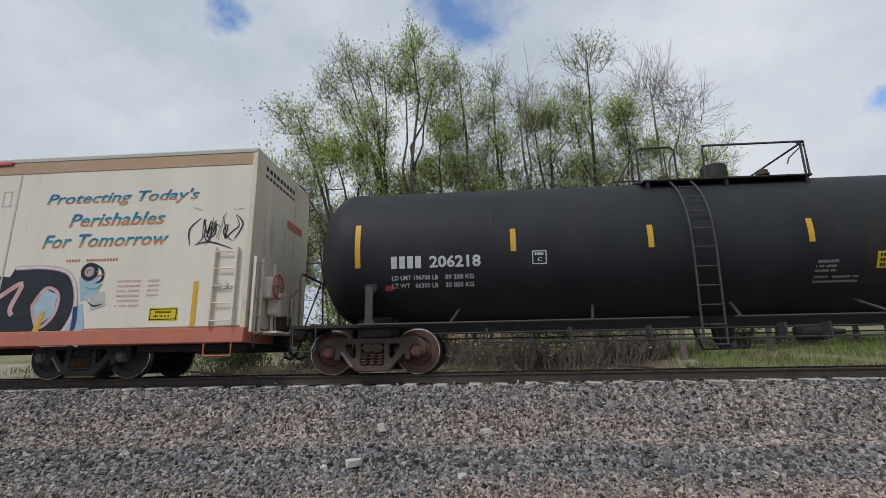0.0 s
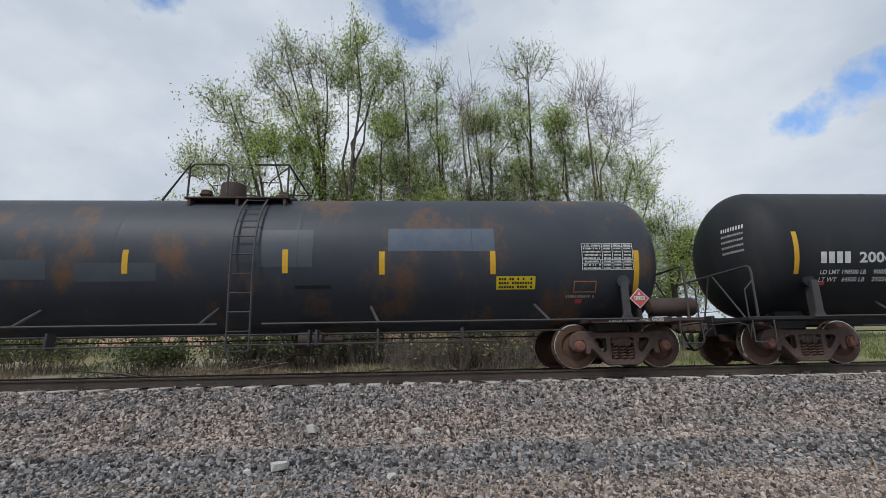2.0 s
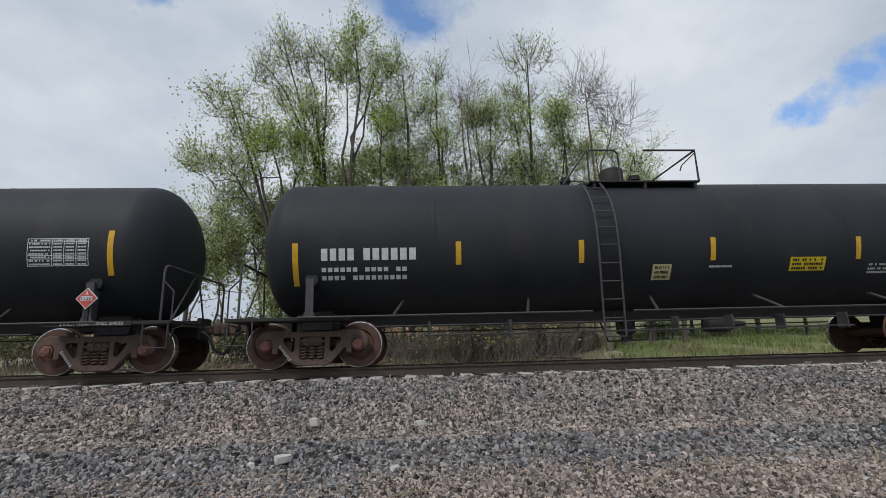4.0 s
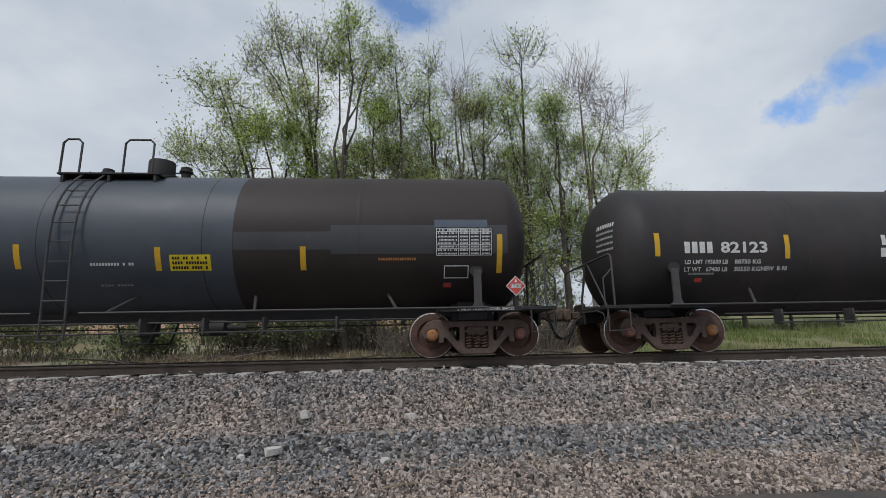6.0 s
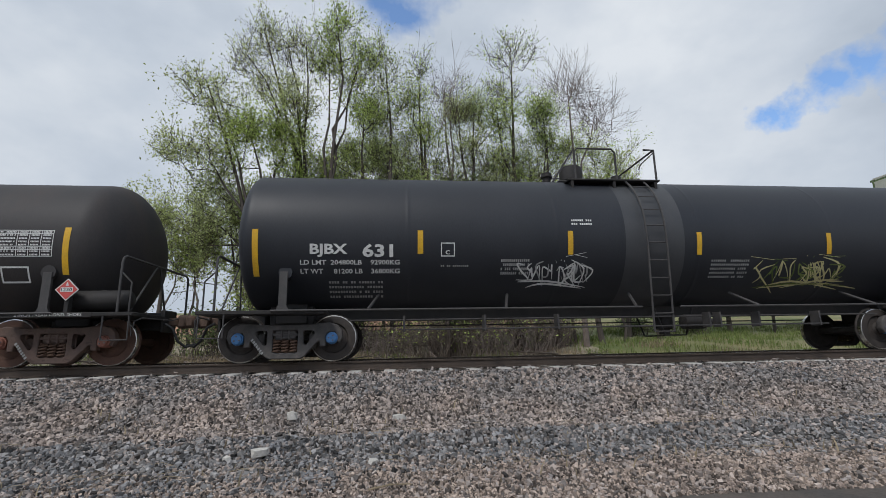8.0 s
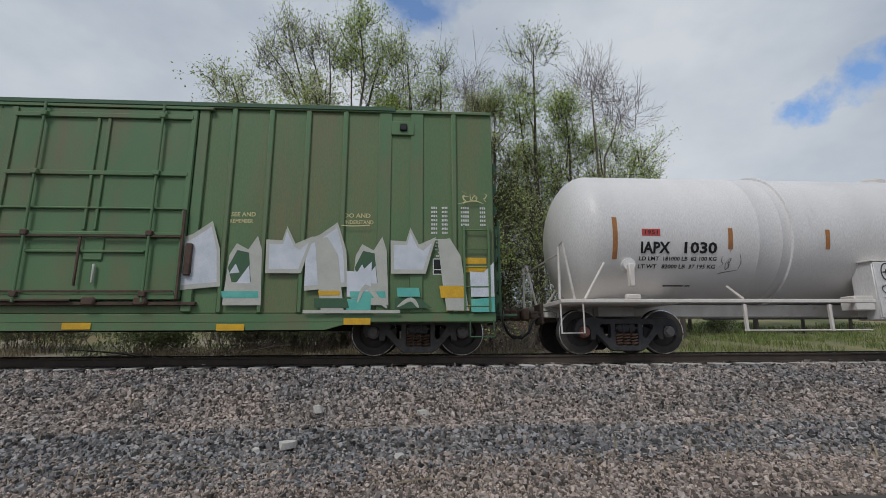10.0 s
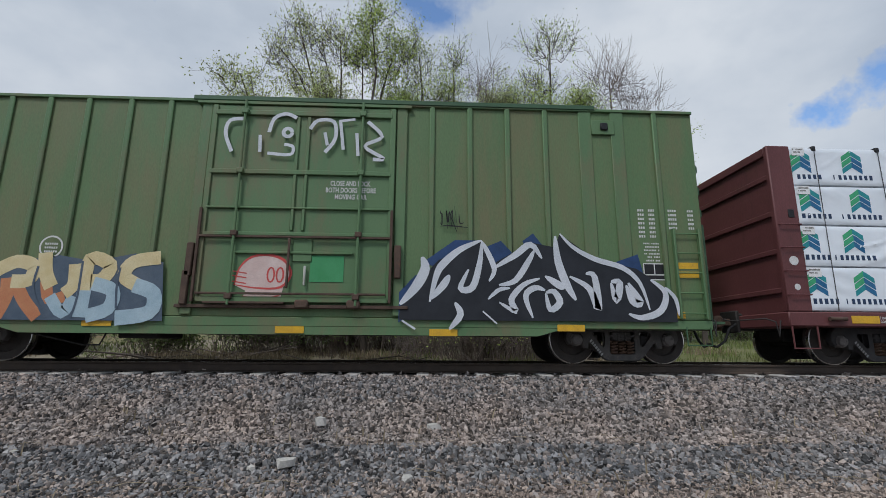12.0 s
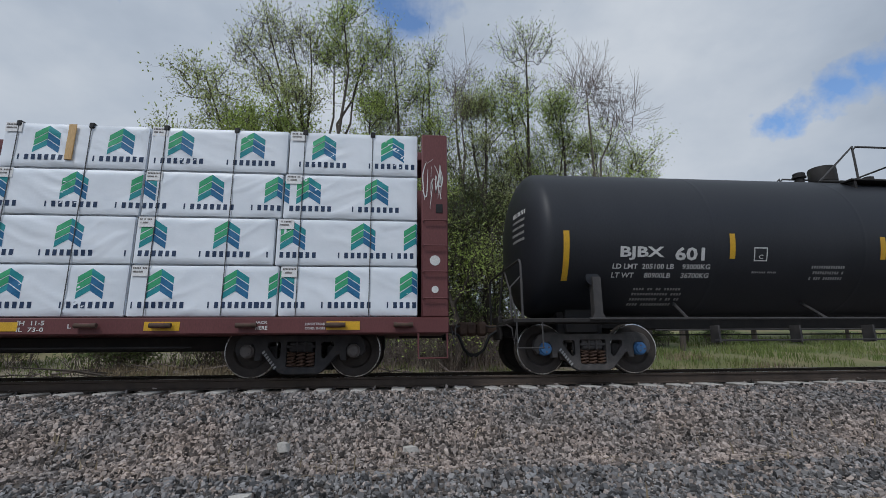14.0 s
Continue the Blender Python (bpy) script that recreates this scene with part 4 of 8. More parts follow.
    rung = Shape().pipe([(0, 0, 0), (0.42, 0, 0)], 0.013, PIPE, 6).mesh("rung")
    for k in range(10):
        z = 0.66 + 0.36 * k
        if z < zc - 0.3:
            pos = (lad, -1.56 - (0.05 if z > zp else 0) * (z - zp) / 1.2, z)
        else:
            a = (z - zc + 0.02) / (r + 0.1)
            if a > top_a:
                break
            pos = (lad, -(r + 0.11) * math.cos(a), zc + (r + 0.11) * math.sin(a))
        ob = part("rung", rung, car)
        ob.location = pos
    # top platform, rails, manway and fittings
    top, p0, p1 = zc + r, sp["top"][0], sp["top"][1]
    g = Shape()
    for y0, y1 in ((-1.02, -0.74), (0.74, 1.02)):
        g.box(p0, p1, y0, y1, top - 0.21, top - 0.17, under, 0.008)
        for x in (p0 + 0.1, (p0 + p1) / 2, p1 - 0.1):
            g.box(x - 0.03, x + 0.03, y0 + 0.02, y1 - 0.02, top - 0.42, top - 0.205, under, 0.005)
    for x in (p0 + 0.06, p1 - 0.06):
        g.pipe([(x, -0.8, top - 0.17), (x, -0.3, top + 0.02), (x, 0.3, top + 0.02), (x, 0.8, top - 0.17)], 0.03, under, 6)
    part("top_platform", g, car, "black steel platform round the manway")
    h = sp.get("rail_h", 0.56)
    for y in (-0.98, 0.98):
        for kind, xa, xb in sp["rails"]:
            g = Shape()
            if kind == "hoop":
                g.pipe([(xa, y, top - 0.18), (xa, y, top + h - 0.08), (xa + 0.08, y, top + h), (xb - 0.08, y, top + h), (xb, y, top + h - 0.08), (xb, y, top - 0.18)], 0.022, PIPE, 8)
            elif kind == "slope":
                g.pipe([(xa, y, top - 0.25), (xb, y, top + h), (xb, y, top - 0.18)], 0.022, PIPE, 8)
            elif kind == "post":
                g.pipe([(xa, y, top - 0.18), (xa, y, top + h), (xb, y, top + h)], 0.024, PIPE, 8)
                if y < 0:
                    g.pipe([(xa, -0.98, top + h), (xa, 0.98, top + h)], 0.022, PIPE, 8)
                g.pipe([(xa, y, top + h * 0.9), (xa - 0.35 * (1 if xa > xb else -1), y, top + h * 0.35), (xa - 0.4 * (1 if xa > xb else -1), y, top + 0.07)], 0.015, PIPE, 6)
            part("platform_rail", g, car, "bent pipe safety rail")
    xm = sp["manway"]
    g = Shape().lathe([(top - 0.1, 0.29), (top + 0.05, 0.29), (top + 0.06, 0.27), (top + 0.1, 0.265), (top + 0.11, 0.275), (top + 0.42, 0.275), (top + 0.455, 0.26), (top + 0.475, 0.2), (top + 0.48, 0.0)], (xm, 0, 0), "z", 32, under)
    part("manway", g, car, "tall round manway cover")
    for x, rr, hh in ((sp["valve"], 0.135, 0.25), (xm - 1.15 * (1 if sp["valve"] > xm else -1), 0.13, 0.2)):
        g = Shape()
        g.lathe([(top - 0.05, rr * 0.95), (top + 0.03, rr * 0.95), (top + 0.04, rr * 0.72), (top + hh - 0.06, rr * 0.72), (top + hh - 0.05, rr * 1.05), (top + hh - 0.01, rr * 1.05), (top + hh, rr * 0.9), (top + hh + 0.06, rr * 0.9), (top + hh + 0.08, rr * 0.6), (top + hh + 0.09, 0)], (x, 0, 0), "z", 16, sp.get("valve_mat", under))
        part("valve", g, car, "capped relief valve")
    # reflective stripes
    for x, za, zb in sp["stripes"]:
        part("reflective_stripe", side.rect(Shape(), x - 0.055, x + 0.055, za, zb, YELLOW), car, "yellow reflective stripe")
    for q in sp.get("patches", ()):
        part("paint_patch", side.rect(Shape(), q[0], q[1], q[2], q[3], q[4], -0.003), car, "repainted patch")
    if "letters" in sp:
        letters(side, car, "lettering", sp["letters"], "white stencilled lettering")
    if "table" in sp:
        data_table(side, car, *sp["table"])
    for x, z in sp.get("placards", ()):
        placard(car, side, x, z, "1230")
    for a, b, c, d, mat in sp.get("signs", ()):
        g = Shape()
        side.rect(g, a, b, c, d, mat)
        for k in range(3):
            side.bars(g, a + 0.05, b - 0.05, c + (d - c) * (0.1 + 0.3 * k), c + (d - c) * (0.28 + 0.3 * k), BLACK_INK, 13, k + 5, 0.003)
        part("warning_decal", g, car, "yellow emergency decal")
    for k, (x, z, w, h, mat, m) in enumerate(sp.get("tags", ())):
        tag(side, car, 31 * n + k, x, z, w, h, mat, m, 0.035)
    # small writing on the sloping end of the tank
    g = Shape()
    for i in range(5):
        z = zc + 0.45 - 0.13 * i
        n_bars = 9 if i == 0 else 12
        for k in range(n_bars):
            y = -0.95 + 0.05 * k * (1.25 if i == 0 else 0.9)
            for xe, way in ((x0, -1),):
                hz = 0.09 if i == 0 else 0.05
                q = []
                for yy, zz in ((y, z), (y + 0.035, z), (y + 0.035, z + hz), (y, z + hz)):
                    rr = math.sqrt(max(0.0, 1 - (yy * yy + (zz - zc) ** 2) / r ** 2))
                    q.append((xe - way * head + way * (head * rr + 0.008), yy, zz))
                g.add(q, [(0, 1, 2, 3)], DIM_WHITE if i else WHITE)
    tagged(part("end_lettering", g, car), kind="stuff")
    running_gear(car, (0, tc), sp.get("steel", TRUCK_BROWN), sp.get("plates", [WHEEL]), sp.get("caps", [CAP_BROWN]))
    CARS.append((car, base))
    return car


def std_letters(number, x, w, zt, limits, mat=WHITE, small=WHITE, mark=4):
    """Reporting mark as plain bars, the number, and the weight lines below."""
    h = 0.235
    mw = w * 0.36
    rows = [("bars", mark, x, x + mw, zt, zt + h, mat)]
    rows.append(("text", number, x + mw + w * 0.07, x + w, zt, zt + h, mat))
    for k, (a, b) in enumerate(limits):
        rows.append(("text", a, x, x + w * 0.52, zt - 0.22 - 0.145 * k, zt - 0.13 - 0.145 * k, small))
        rows.append(("text", b, x + w * 0.6, x + w * 0.92, zt - 0.22 - 0.145 * k, zt - 0.13 - 0.145 * k, small))
    return rows


tank_car(1, -0.532, dict(label="black tank car with yellow stripes and white lettering", tc=13.95, zc=2.75, x0=-1.3, x1=15.3, body=BLACK, ladder=6.25, top=(5.7, 9.1), rails=[("slope", 5.15, 5.64), ("hoop", 5.64, 6.42), ("hoop", 7.0, 9.0), ("post", 9.07, 7.0)], manway=7.69, valve=8.75, valve_mat=RUST, reservoir=14.2,
        stripes=[(-0.24, 2.29, 3.18), (2.88, 2.53, 2.99), (5.53, 2.52, 2.97), (8.5, 2.53, 2.99), (11.11, 2.53, 3.0), (14.26, 2.3, 3.2)], patches=[(9.47, 12.86, 1.73, 2.93, BROWN_BLACK)],
        letters=std_letters("206218", 0.44, 1.79, 2.26, [("LD LMT 196700 LB", "89 250 KG"), ("LT WT   66300 LB", "30 050 KG")]) + [("frame", 0.02, 3.24, 3.52, 2.27, 2.53, WHITE), ("text", "C", 3.34, 3.43, 2.32, 2.40, WHITE), ("bars", 5, 3.29, 3.47, 2.44, 2.49, WHITE), ("box", 0.002, 0.29, 0.44, 1.85, 1.95, RED_DECAL), ("box", 0.002, 13.66, 13.82, 2.0, 2.1, RED_DECAL), ("bars", 12, 8.57, 8.98, 2.14, 2.19, DIM_WHITE), ("bars", 12, 8.57, 8.95, 2.06, 2.10, DIM_WHITE), ("bars", 12, 8.57, 8.95, 1.98, 2.02, DIM_WHITE), ("bars", 22, 8.57, 9.39, 1.87, 1.91, DIM_WHITE), ("bars", 22, 8.57, 9.39, 1.79, 1.83, DIM_WHITE), ("frame", 0.02, 12.15, 12.56, 1.88, 2.14, WHITE), ("bars", 8, 12.15, 12.5, 1.78, 1.82, DIM_WHITE), ("text", "EMPTY LOAD", 12.92, 13.3, 1.68, 1.73, DIM_WHITE)],
        signs=[(9.66, 10.45, 2.02, 2.32, SIGN_YELLOW)], table=(12.87, 13.94, 2.24, 2.75), placards=[(14.09, 1.68)], tags=[(10.78, 1.78, 0.4, 0.25, DIM_WHITE, 4), (11.3, 1.75, 0.55, 0.4, DIM_WHITE, 6)], caps=[CAP_BROWN]))
tank_car(2, 17.446, dict(label="weathered grey-black tank car with rust and repainted patches", tc=16.45, zc=2.52, x0=-1.15, x1=17.6, body=GREY_BLACK, under=UNDER_BROWN, reservoir=17.0, ladder=8.74, top=(7.45, 9.6), rails=[("slope", 7.0, 7.5), ("hoop", 7.5, 8.3), ("post", 9.55, 8.9)], manway=8.05, valve=7.45, valve_mat=RUST,
        stripes=[(-0.26, 1.74, 2.6), (3.9, 2.15, 2.6), (6.73, 2.14, 2.6), (9.72, 2.13, 2.59), (11.59, 2.09, 2.54), (13.79, 2.08, 2.54), (16.73, 1.65, 2.54)],
        patches=[(3.6, 5.29, 2.04, 2.42, PATCH), (5.81, 7.30, 2.0, 2.35, PATCH), (9.2, 10.24, 2.25, 3.01, PATCH), (11.71, 13.84, 2.54, 3.03, BLUE_PATCH), (0.34, 2.57, 2.17, 2.5, BLACK)],
        letters=[("bars", 4, 0.45, 1.3, 2.2, 2.47, DIM_WHITE), ("text", "8397", 1.5, 2.47, 2.2, 2.47, DIM_WHITE), ("box", 0.001, 0.44, 1.95, 1.99, 2.12, BLACK_INK), ("text", "LD LMT        LBS        KG", 0.48, 1.9, 2.01, 2.10, WHITE), ("box", 0.001, 0.44, 2.4, 1.86, 1.98, BLACK_INK), ("text", "LT WT         LBS        KG", 0.48, 1.9, 1.87, 1.96, WHITE), ("bars", 9, 2.0, 2.36, 1.89, 1.95, WHITE), ("bars", 16, 0.6, 1.2, 1.76, 1.8, DIM_WHITE), ("bars", 16, 0.6, 1.2, 1.68, 1.72, DIM_WHITE), ("box", 0.002, 0.86, 1.0, 1.6, 1.68, RED_DECAL), ("frame", 0.02, 15.44, 15.91, 1.72, 1.94, CAP_ORANGE), ("bars", 14, 15.25, 15.9, 1.62, 1.67, DIM_WHITE), ("box", 0.002, 15.5, 15.64, 1.52, 1.6, RED_DECAL), ("box", 0.001, 9.9, 10.6, 1.84, 1.9, BLACK_INK)],
        signs=[(13.86, 14.65, 1.79, 2.04, SIGN_YELLOW)], table=(15.61, 16.66, 2.15, 2.68, WHITE, BLACK_INK), placards=[(16.7, 1.56)], caps=[CAP_BROWN], plates=[WHEEL, WHEEL, WHEEL_RUST, WHEEL]))
tank_car(3, 37.936, dict(label="black tank car with bold white lettering", tc=13.6, zc=2.71, x0=-1.2, x1=14.8, body=BLACK, ladder=6.2, top=(5.2, 7.35), rails=[("slope", 4.4, 5.54), ("hoop", 5.54, 5.95), ("hoop", 6.5, 7.3), ("post", 7.3, 6.9)], manway=7.03, valve=7.65,
        stripes=[(-0.3, 2.05, 2.93), (2.93, 2.07, 2.5), (5.5, 2.12, 2.55), (7.49, 2.08, 2.53), (10.6, 2.1, 2.54), (13.9, 2.05, 2.9)],
        letters=std_letters("200689", 0.23, 1.97, 2.26, [("LD LMT 198500 LB", "90050 KG"), ("LT WT   64500 LB", "29250 KG")]) + [("frame", 0.02, 2.52, 2.79, 2.26, 2.51, WHITE), ("text", "C", 2.61, 2.7, 2.30, 2.38, WHITE), ("box", 0.002, 0.23, 0.38, 1.83, 1.91, RED_DECAL), ("bars", 20, 6.9, 7.4, 1.72, 1.77, DIM_WHITE), ("bars", 18, 7.7, 8.4, 2.0, 2.04, DIM_WHITE)],
        signs=[(7.38, 7.79, 1.78, 2.07, PALE_YELLOW)], table=(12.4, 13.5, 2.24, 2.75), placards=[(13.6, 1.6)]))
tank_car(4, 55.60, dict(label="black tank car with a repainted patch at its end", tc=13.637, zc=2.72, x0=-1.2, x1=14.8, body=BLACK, ladder=5.7, top=(5.9, 8.4), rails=[("slope", 5.3, 5.9), ("hoop", 5.9, 6.6), ("post", 8.4, 7.2)], manway=6.85, valve=7.41,
        stripes=[(-0.3, 1.8, 2.6), (2.9, 2.15, 2.6), (5.4, 2.15, 2.6), (8.17, 2.16, 2.62), (11.34, 2.14, 2.6), (13.98, 1.75, 2.59)], patches=[(13.55, 14.08, 2.12, 3.4, DARK_PATCH)], head=0.7,
        letters=[("bars", 4, 0.2, 0.88, 2.26, 2.49, WHITE), ("bars", 6, 1.02, 2.1, 2.26, 2.49, WHITE), ("bars", 14, 0.2, 1.9, 2.05, 2.13, WHITE), ("bars", 14, 0.2, 1.9, 1.9, 1.98, WHITE), ("text", "SR-9754", 12.51, 13.09, 2.11, 2.25, WHITE), ("bars", 20, 11.61, 12.55, 2.01, 2.05, WHITE), ("bars", 14, 11.61, 12.2, 1.93, 1.97, WHITE), ("bars", 14, 11.61, 12.2, 1.86, 1.9, WHITE), ("bars", 10, 8.1, 8.6, 2.02, 2.06, WHITE), ("bars", 10, 12.98, 13.4, 1.88, 1.93, CAP_ORANGE)],
        signs=[(9.85, 10.63, 1.93, 2.2, SIGN_YELLOW), (6.9, 7.3, 1.8, 2.1, PALE_YELLOW)], table=(12.82, 13.9, 2.26, 2.78), placards=[(13.61, 1.6)], plates=[WHEEL, WHEEL, WHEEL_RUST, WHEEL], caps=[CAP_BROWN]))
tank_car(5, 73.246, dict(label="browned tank car with a broad grey band and yellow stripes", tc=13.75, zc=2.72, x0=-1.1, x1=15.0, body=BROWN_BLACK, bands=[(4.04, 9.01, PATCH)], ladder=5.78, top=(5.3, 7.3), rails=[("hoop", 5.33, 5.7), ("hoop", 6.55, 7.12)], manway=6.81, valve=7.35,
        stripes=[(-0.43, 1.8, 2.64), (2.85, 1.95, 2.39), (5.12, 2.01, 2.45), (7.63, 1.96, 2.39), (10.34, 1.95, 2.39), (14.22, 1.87, 2.62)],
        patches=[(-0.26, 2.18, 2.26, 2.59, DARK_PATCH), (2.18, 4.03, 2.37, 2.52, DARK_PATCH), (9.02, 10.87, 2.33, 2.68, DARK_PATCH), (10.87, 14.38, 2.24, 2.81, DARK_PATCH)], head=0.6,
        letters=[("bars", 4, 0.09, 0.78, 2.26, 2.5, WHITE), ("text", "80331", 0.92, 1.84, 2.26, 2.5, WHITE), ("text", "LD LMT 196900LB  89300KG", 0.19, 1.87, 2.05, 2.14, CAP_ORANGE), ("text", "LT WT  66100LB  30000KG NEW 8-90", 0.16, 2.53, 1.91, 2.0, CAP_ORANGE), ("frame", 0.02, 2.54, 2.82, 2.26, 2.52, WHITE), ("text", "C", 2.63, 2.72, 2.3, 2.38, WHITE), ("box", 0.002, 0.38, 0.52, 1.72, 1.8, RED_DECAL), ("box", 0.002, 12.91, 13.98, 2.76, 2.92, BLUE_PATCH), ("bars", 16, 6.4, 7.25, 2.06, 2.11, WHITE), ("bars", 10, 6.5, 7.1, 1.7, 1.73, DIM_WHITE), ("bars", 16, 11.8, 12.55, 2.12, 2.17, CAP_ORANGE), ("frame", 0.02, 13.1, 13.6, 1.78, 2.02, WHITE), ("box", 0.002, 13.1, 13.26, 1.62, 1.7, RED_DECAL)],
        signs=[(7.84, 8.6, 1.96, 2.25, SIGN_YELLOW)], table=(12.95, 14.05, 2.21, 2.74, WHITE, BLACK_INK), placards=[(14.5, 1.57)], caps=[CAP_BROWN, CAP_BROWN, CAP_ORANGE, CAP_BROWN]))
tank_car(6, 91.082, dict(label="faded black tank car with white lettering", tc=16.27, zc=2.48, x0=-1.2, x1=17.4, body=FADED, reservoir=16.6, ladder=8.9, top=(7.5, 9.7), rails=[("slope", 6.95, 8.05), ("hoop", 8.05, 8.8), ("slope", 9.0, 9.45), ("post", 9.64, 9.3)], manway=8.24, valve=7.62,
        stripes=[(-0.34, 2.15, 2.63), (2.5, 2.09, 2.59), (6.94, 2.11, 2.57), (10.75, 2.12, 2.59), (12.93, 2.13, 2.6), (14.88, 2.14, 2.62), (16.54, 1.87, 2.74)],
        letters=std_letters("82123", 0.24, 1.81, 2.21, [("LD LMT 195600 LB", "88750 KG"), ("LT WT   67400 LB", "30550 KG")]) + [("text", "NEW  8-98", 1.92, 2.5, 1.85, 1.94, WHITE), ("bars", 14, 0.35, 0.95, 1.78, 1.82, DIM_WHITE), ("box", 0.002, 0.5, 0.66, 1.64, 1.72, RED_DECAL), ("box", 0.002, 4.62, 4.74, 2.11, 2.3, WHITE), ("box", 0.002, 4.66, 4.76, 2.36, 2.58, WHITE), ("frame", 0.03, 15.44, 15.92, 1.73, 2.02, WHITE), ("bars", 22, 13.81, 14.72, 1.95, 2.01, WHITE), ("bars", 22, 13.81, 14.72, 1.86, 1.91, WHITE), ("bars", 14, 13.81, 14.4, 1.74, 1.8, WHITE), ("bars", 16, 9.8, 10.6, 1.99, 2.04, WHITE)],
        signs=[(7.29, 8.04, 1.89, 2.19, PALE_YELLOW)], table=(15.3, 16.31, 2.2, 2.68), placards=[(16.67, 1.58)], caps=[CAP_BROWN, CAP_ORANGE, CAP_BROWN, CAP_BROWN]))
tank_car(7, 111.53, dict(label="newer black tank car with graffiti on its flank", tc=13.965, zc=2.73, x0=-1.12, x1=15.1, head=0.42, body=NEW_BLACK, bands=[(6.9, 8.2, DARK_PATCH)], ladder=7.3, top=(5.95, 8.1), rails=[("slope", 5.6, 6.14), ("hoop", 6.14, 7.1), ("post", 8.04, 7.8)], manway=6.42, valve=5.8,
        stripes=[(-0.56, 1.85, 2.73), (2.62, 2.26, 2.72), (5.71, 2.25, 2.73), (8.53, 2.25, 2.72), (11.54, 2.26, 2.72), (14.72, 1.84, 2.72)],
        letters=[("text", "BJBX", 0.47, 1.19, 2.2, 2.45, WHITE), ("text", "631", 1.48, 2.08, 2.2, 2.45, WHITE), ("text", "LD LMT  204800LB    92900KG", 0.28, 2.21, 2.06, 2.15, WHITE), ("text", "LT WT     81200 LB    36800KG", 0.28, 2.21, 1.9, 1.99, WHITE), ("frame", 0.02, 3.03, 3.31, 2.21, 2.48, WHITE), ("text", "C", 3.12, 3.21, 2.25, 2.33, WHITE)] + [("bars", 20, 0.81, 1.89, 1.72 - 0.085 * k, 1.76 - 0.085 * k, DIM_WHITE) for k in range(4)] + [("bars", 14, 4.26, 4.86, 2.11 - 0.08 * k, 2.16 - 0.08 * k, DIM_WHITE) for k in range(4)] + [("bars", 18, 8.82, 9.7, 2.11 - 0.08 * k, 2.15 - 0.08 * k, DIM_WHITE) for k in range(5)] + [("bars", 14, 3.03, 3.6, 2.02, 2.05, DIM_WHITE), ("bars", 10, 5.75, 6.2, 2.86, 2.9, WHITE), ("bars", 10, 5.75, 6.2, 2.94, 2.98, WHITE)],
        table=(13.31, 14.39, 2.32, 2.83), tags=[(4.65, 1.6, 1.6, 0.62, WHITE, 8), (9.8, 1.5, 2.4, 0.75, PALE_YELLOW, 9), (9.85, 1.55, 2.3, 0.65, GREEN_GRASS, 7), (4.8, 1.62, 1.35, 0.6, WHITE, 8), (5.1, 1.66, 1.0, 0.5, DIM_WHITE, 8), (10.0, 1.58, 2.1, 0.66, PALE_YELLOW, 8), (10.3, 1.6, 1.7, 0.6, GREEN_GRASS, 8), (10.6, 1.62, 1.5, 0.55, PALE_YELLOW, 8), (13.7, 2.05, 0.5, 0.2, DIM_WHITE, 5)], steel=TRUCK_GREY, caps=[CAP_BLUE], plates=[WHEEL_DARK]))
tank_car(12, 202.675, dict(label="newer black tank car with bold white code lettering", tc=13.965, zc=2.77, x0=-1.25, x1=15.1, head=0.5, body=NEW_BLACK, ladder=7.3, top=(5.9, 8.1), rails=[("slope", 5.2, 6.1), ("hoop", 6.1, 7.1), ("post", 8.04, 7.8)], manway=6.3, valve=5.7,
        stripes=[(-0.52, 1.87, 2.74), (2.67, 2.27, 2.73), (5.76, 2.28, 2.71), (8.6, 2.26, 2.73), (11.6, 2.26, 2.73), (14.7, 1.85, 2.73)],
        letters=[("text", "BJBX", 0.49, 1.33, 2.23, 2.47, WHITE), ("text", "601", 1.54, 2.12, 2.23, 2.47, WHITE), ("text", "LD LMT  205100 LB    93000KG", 0.36, 2.25, 2.08, 2.17, WHITE), ("text", "LT WT     80900LB     36700KG", 0.36, 2.25, 1.93, 2.02, WHITE), ("frame", 0.02, 3.1, 3.37, 2.23, 2.48, WHITE), ("text", "C", 3.19, 3.28, 2.27, 2.35, WHITE)] + [("bars", 18, 0.85, 1.85, 1.72 - 0.085 * k, 1.76 - 0.085 * k, DIM_WHITE) for k in range(4)] + [("bars", 14, 4.3, 5.0, 2.11 - 0.1 * k, 2.16 - 0.1 * k, DIM_WHITE) for k in range(3)] + [("bars", 14, 3.1, 3.6, 2.02, 2.05, DIM_WHITE)],
        table=(13.31, 14.39, 2.32, 2.83), steel=TRUCK_GREY, caps=[CAP_BLUE], plates=[WHEEL_DARK]))


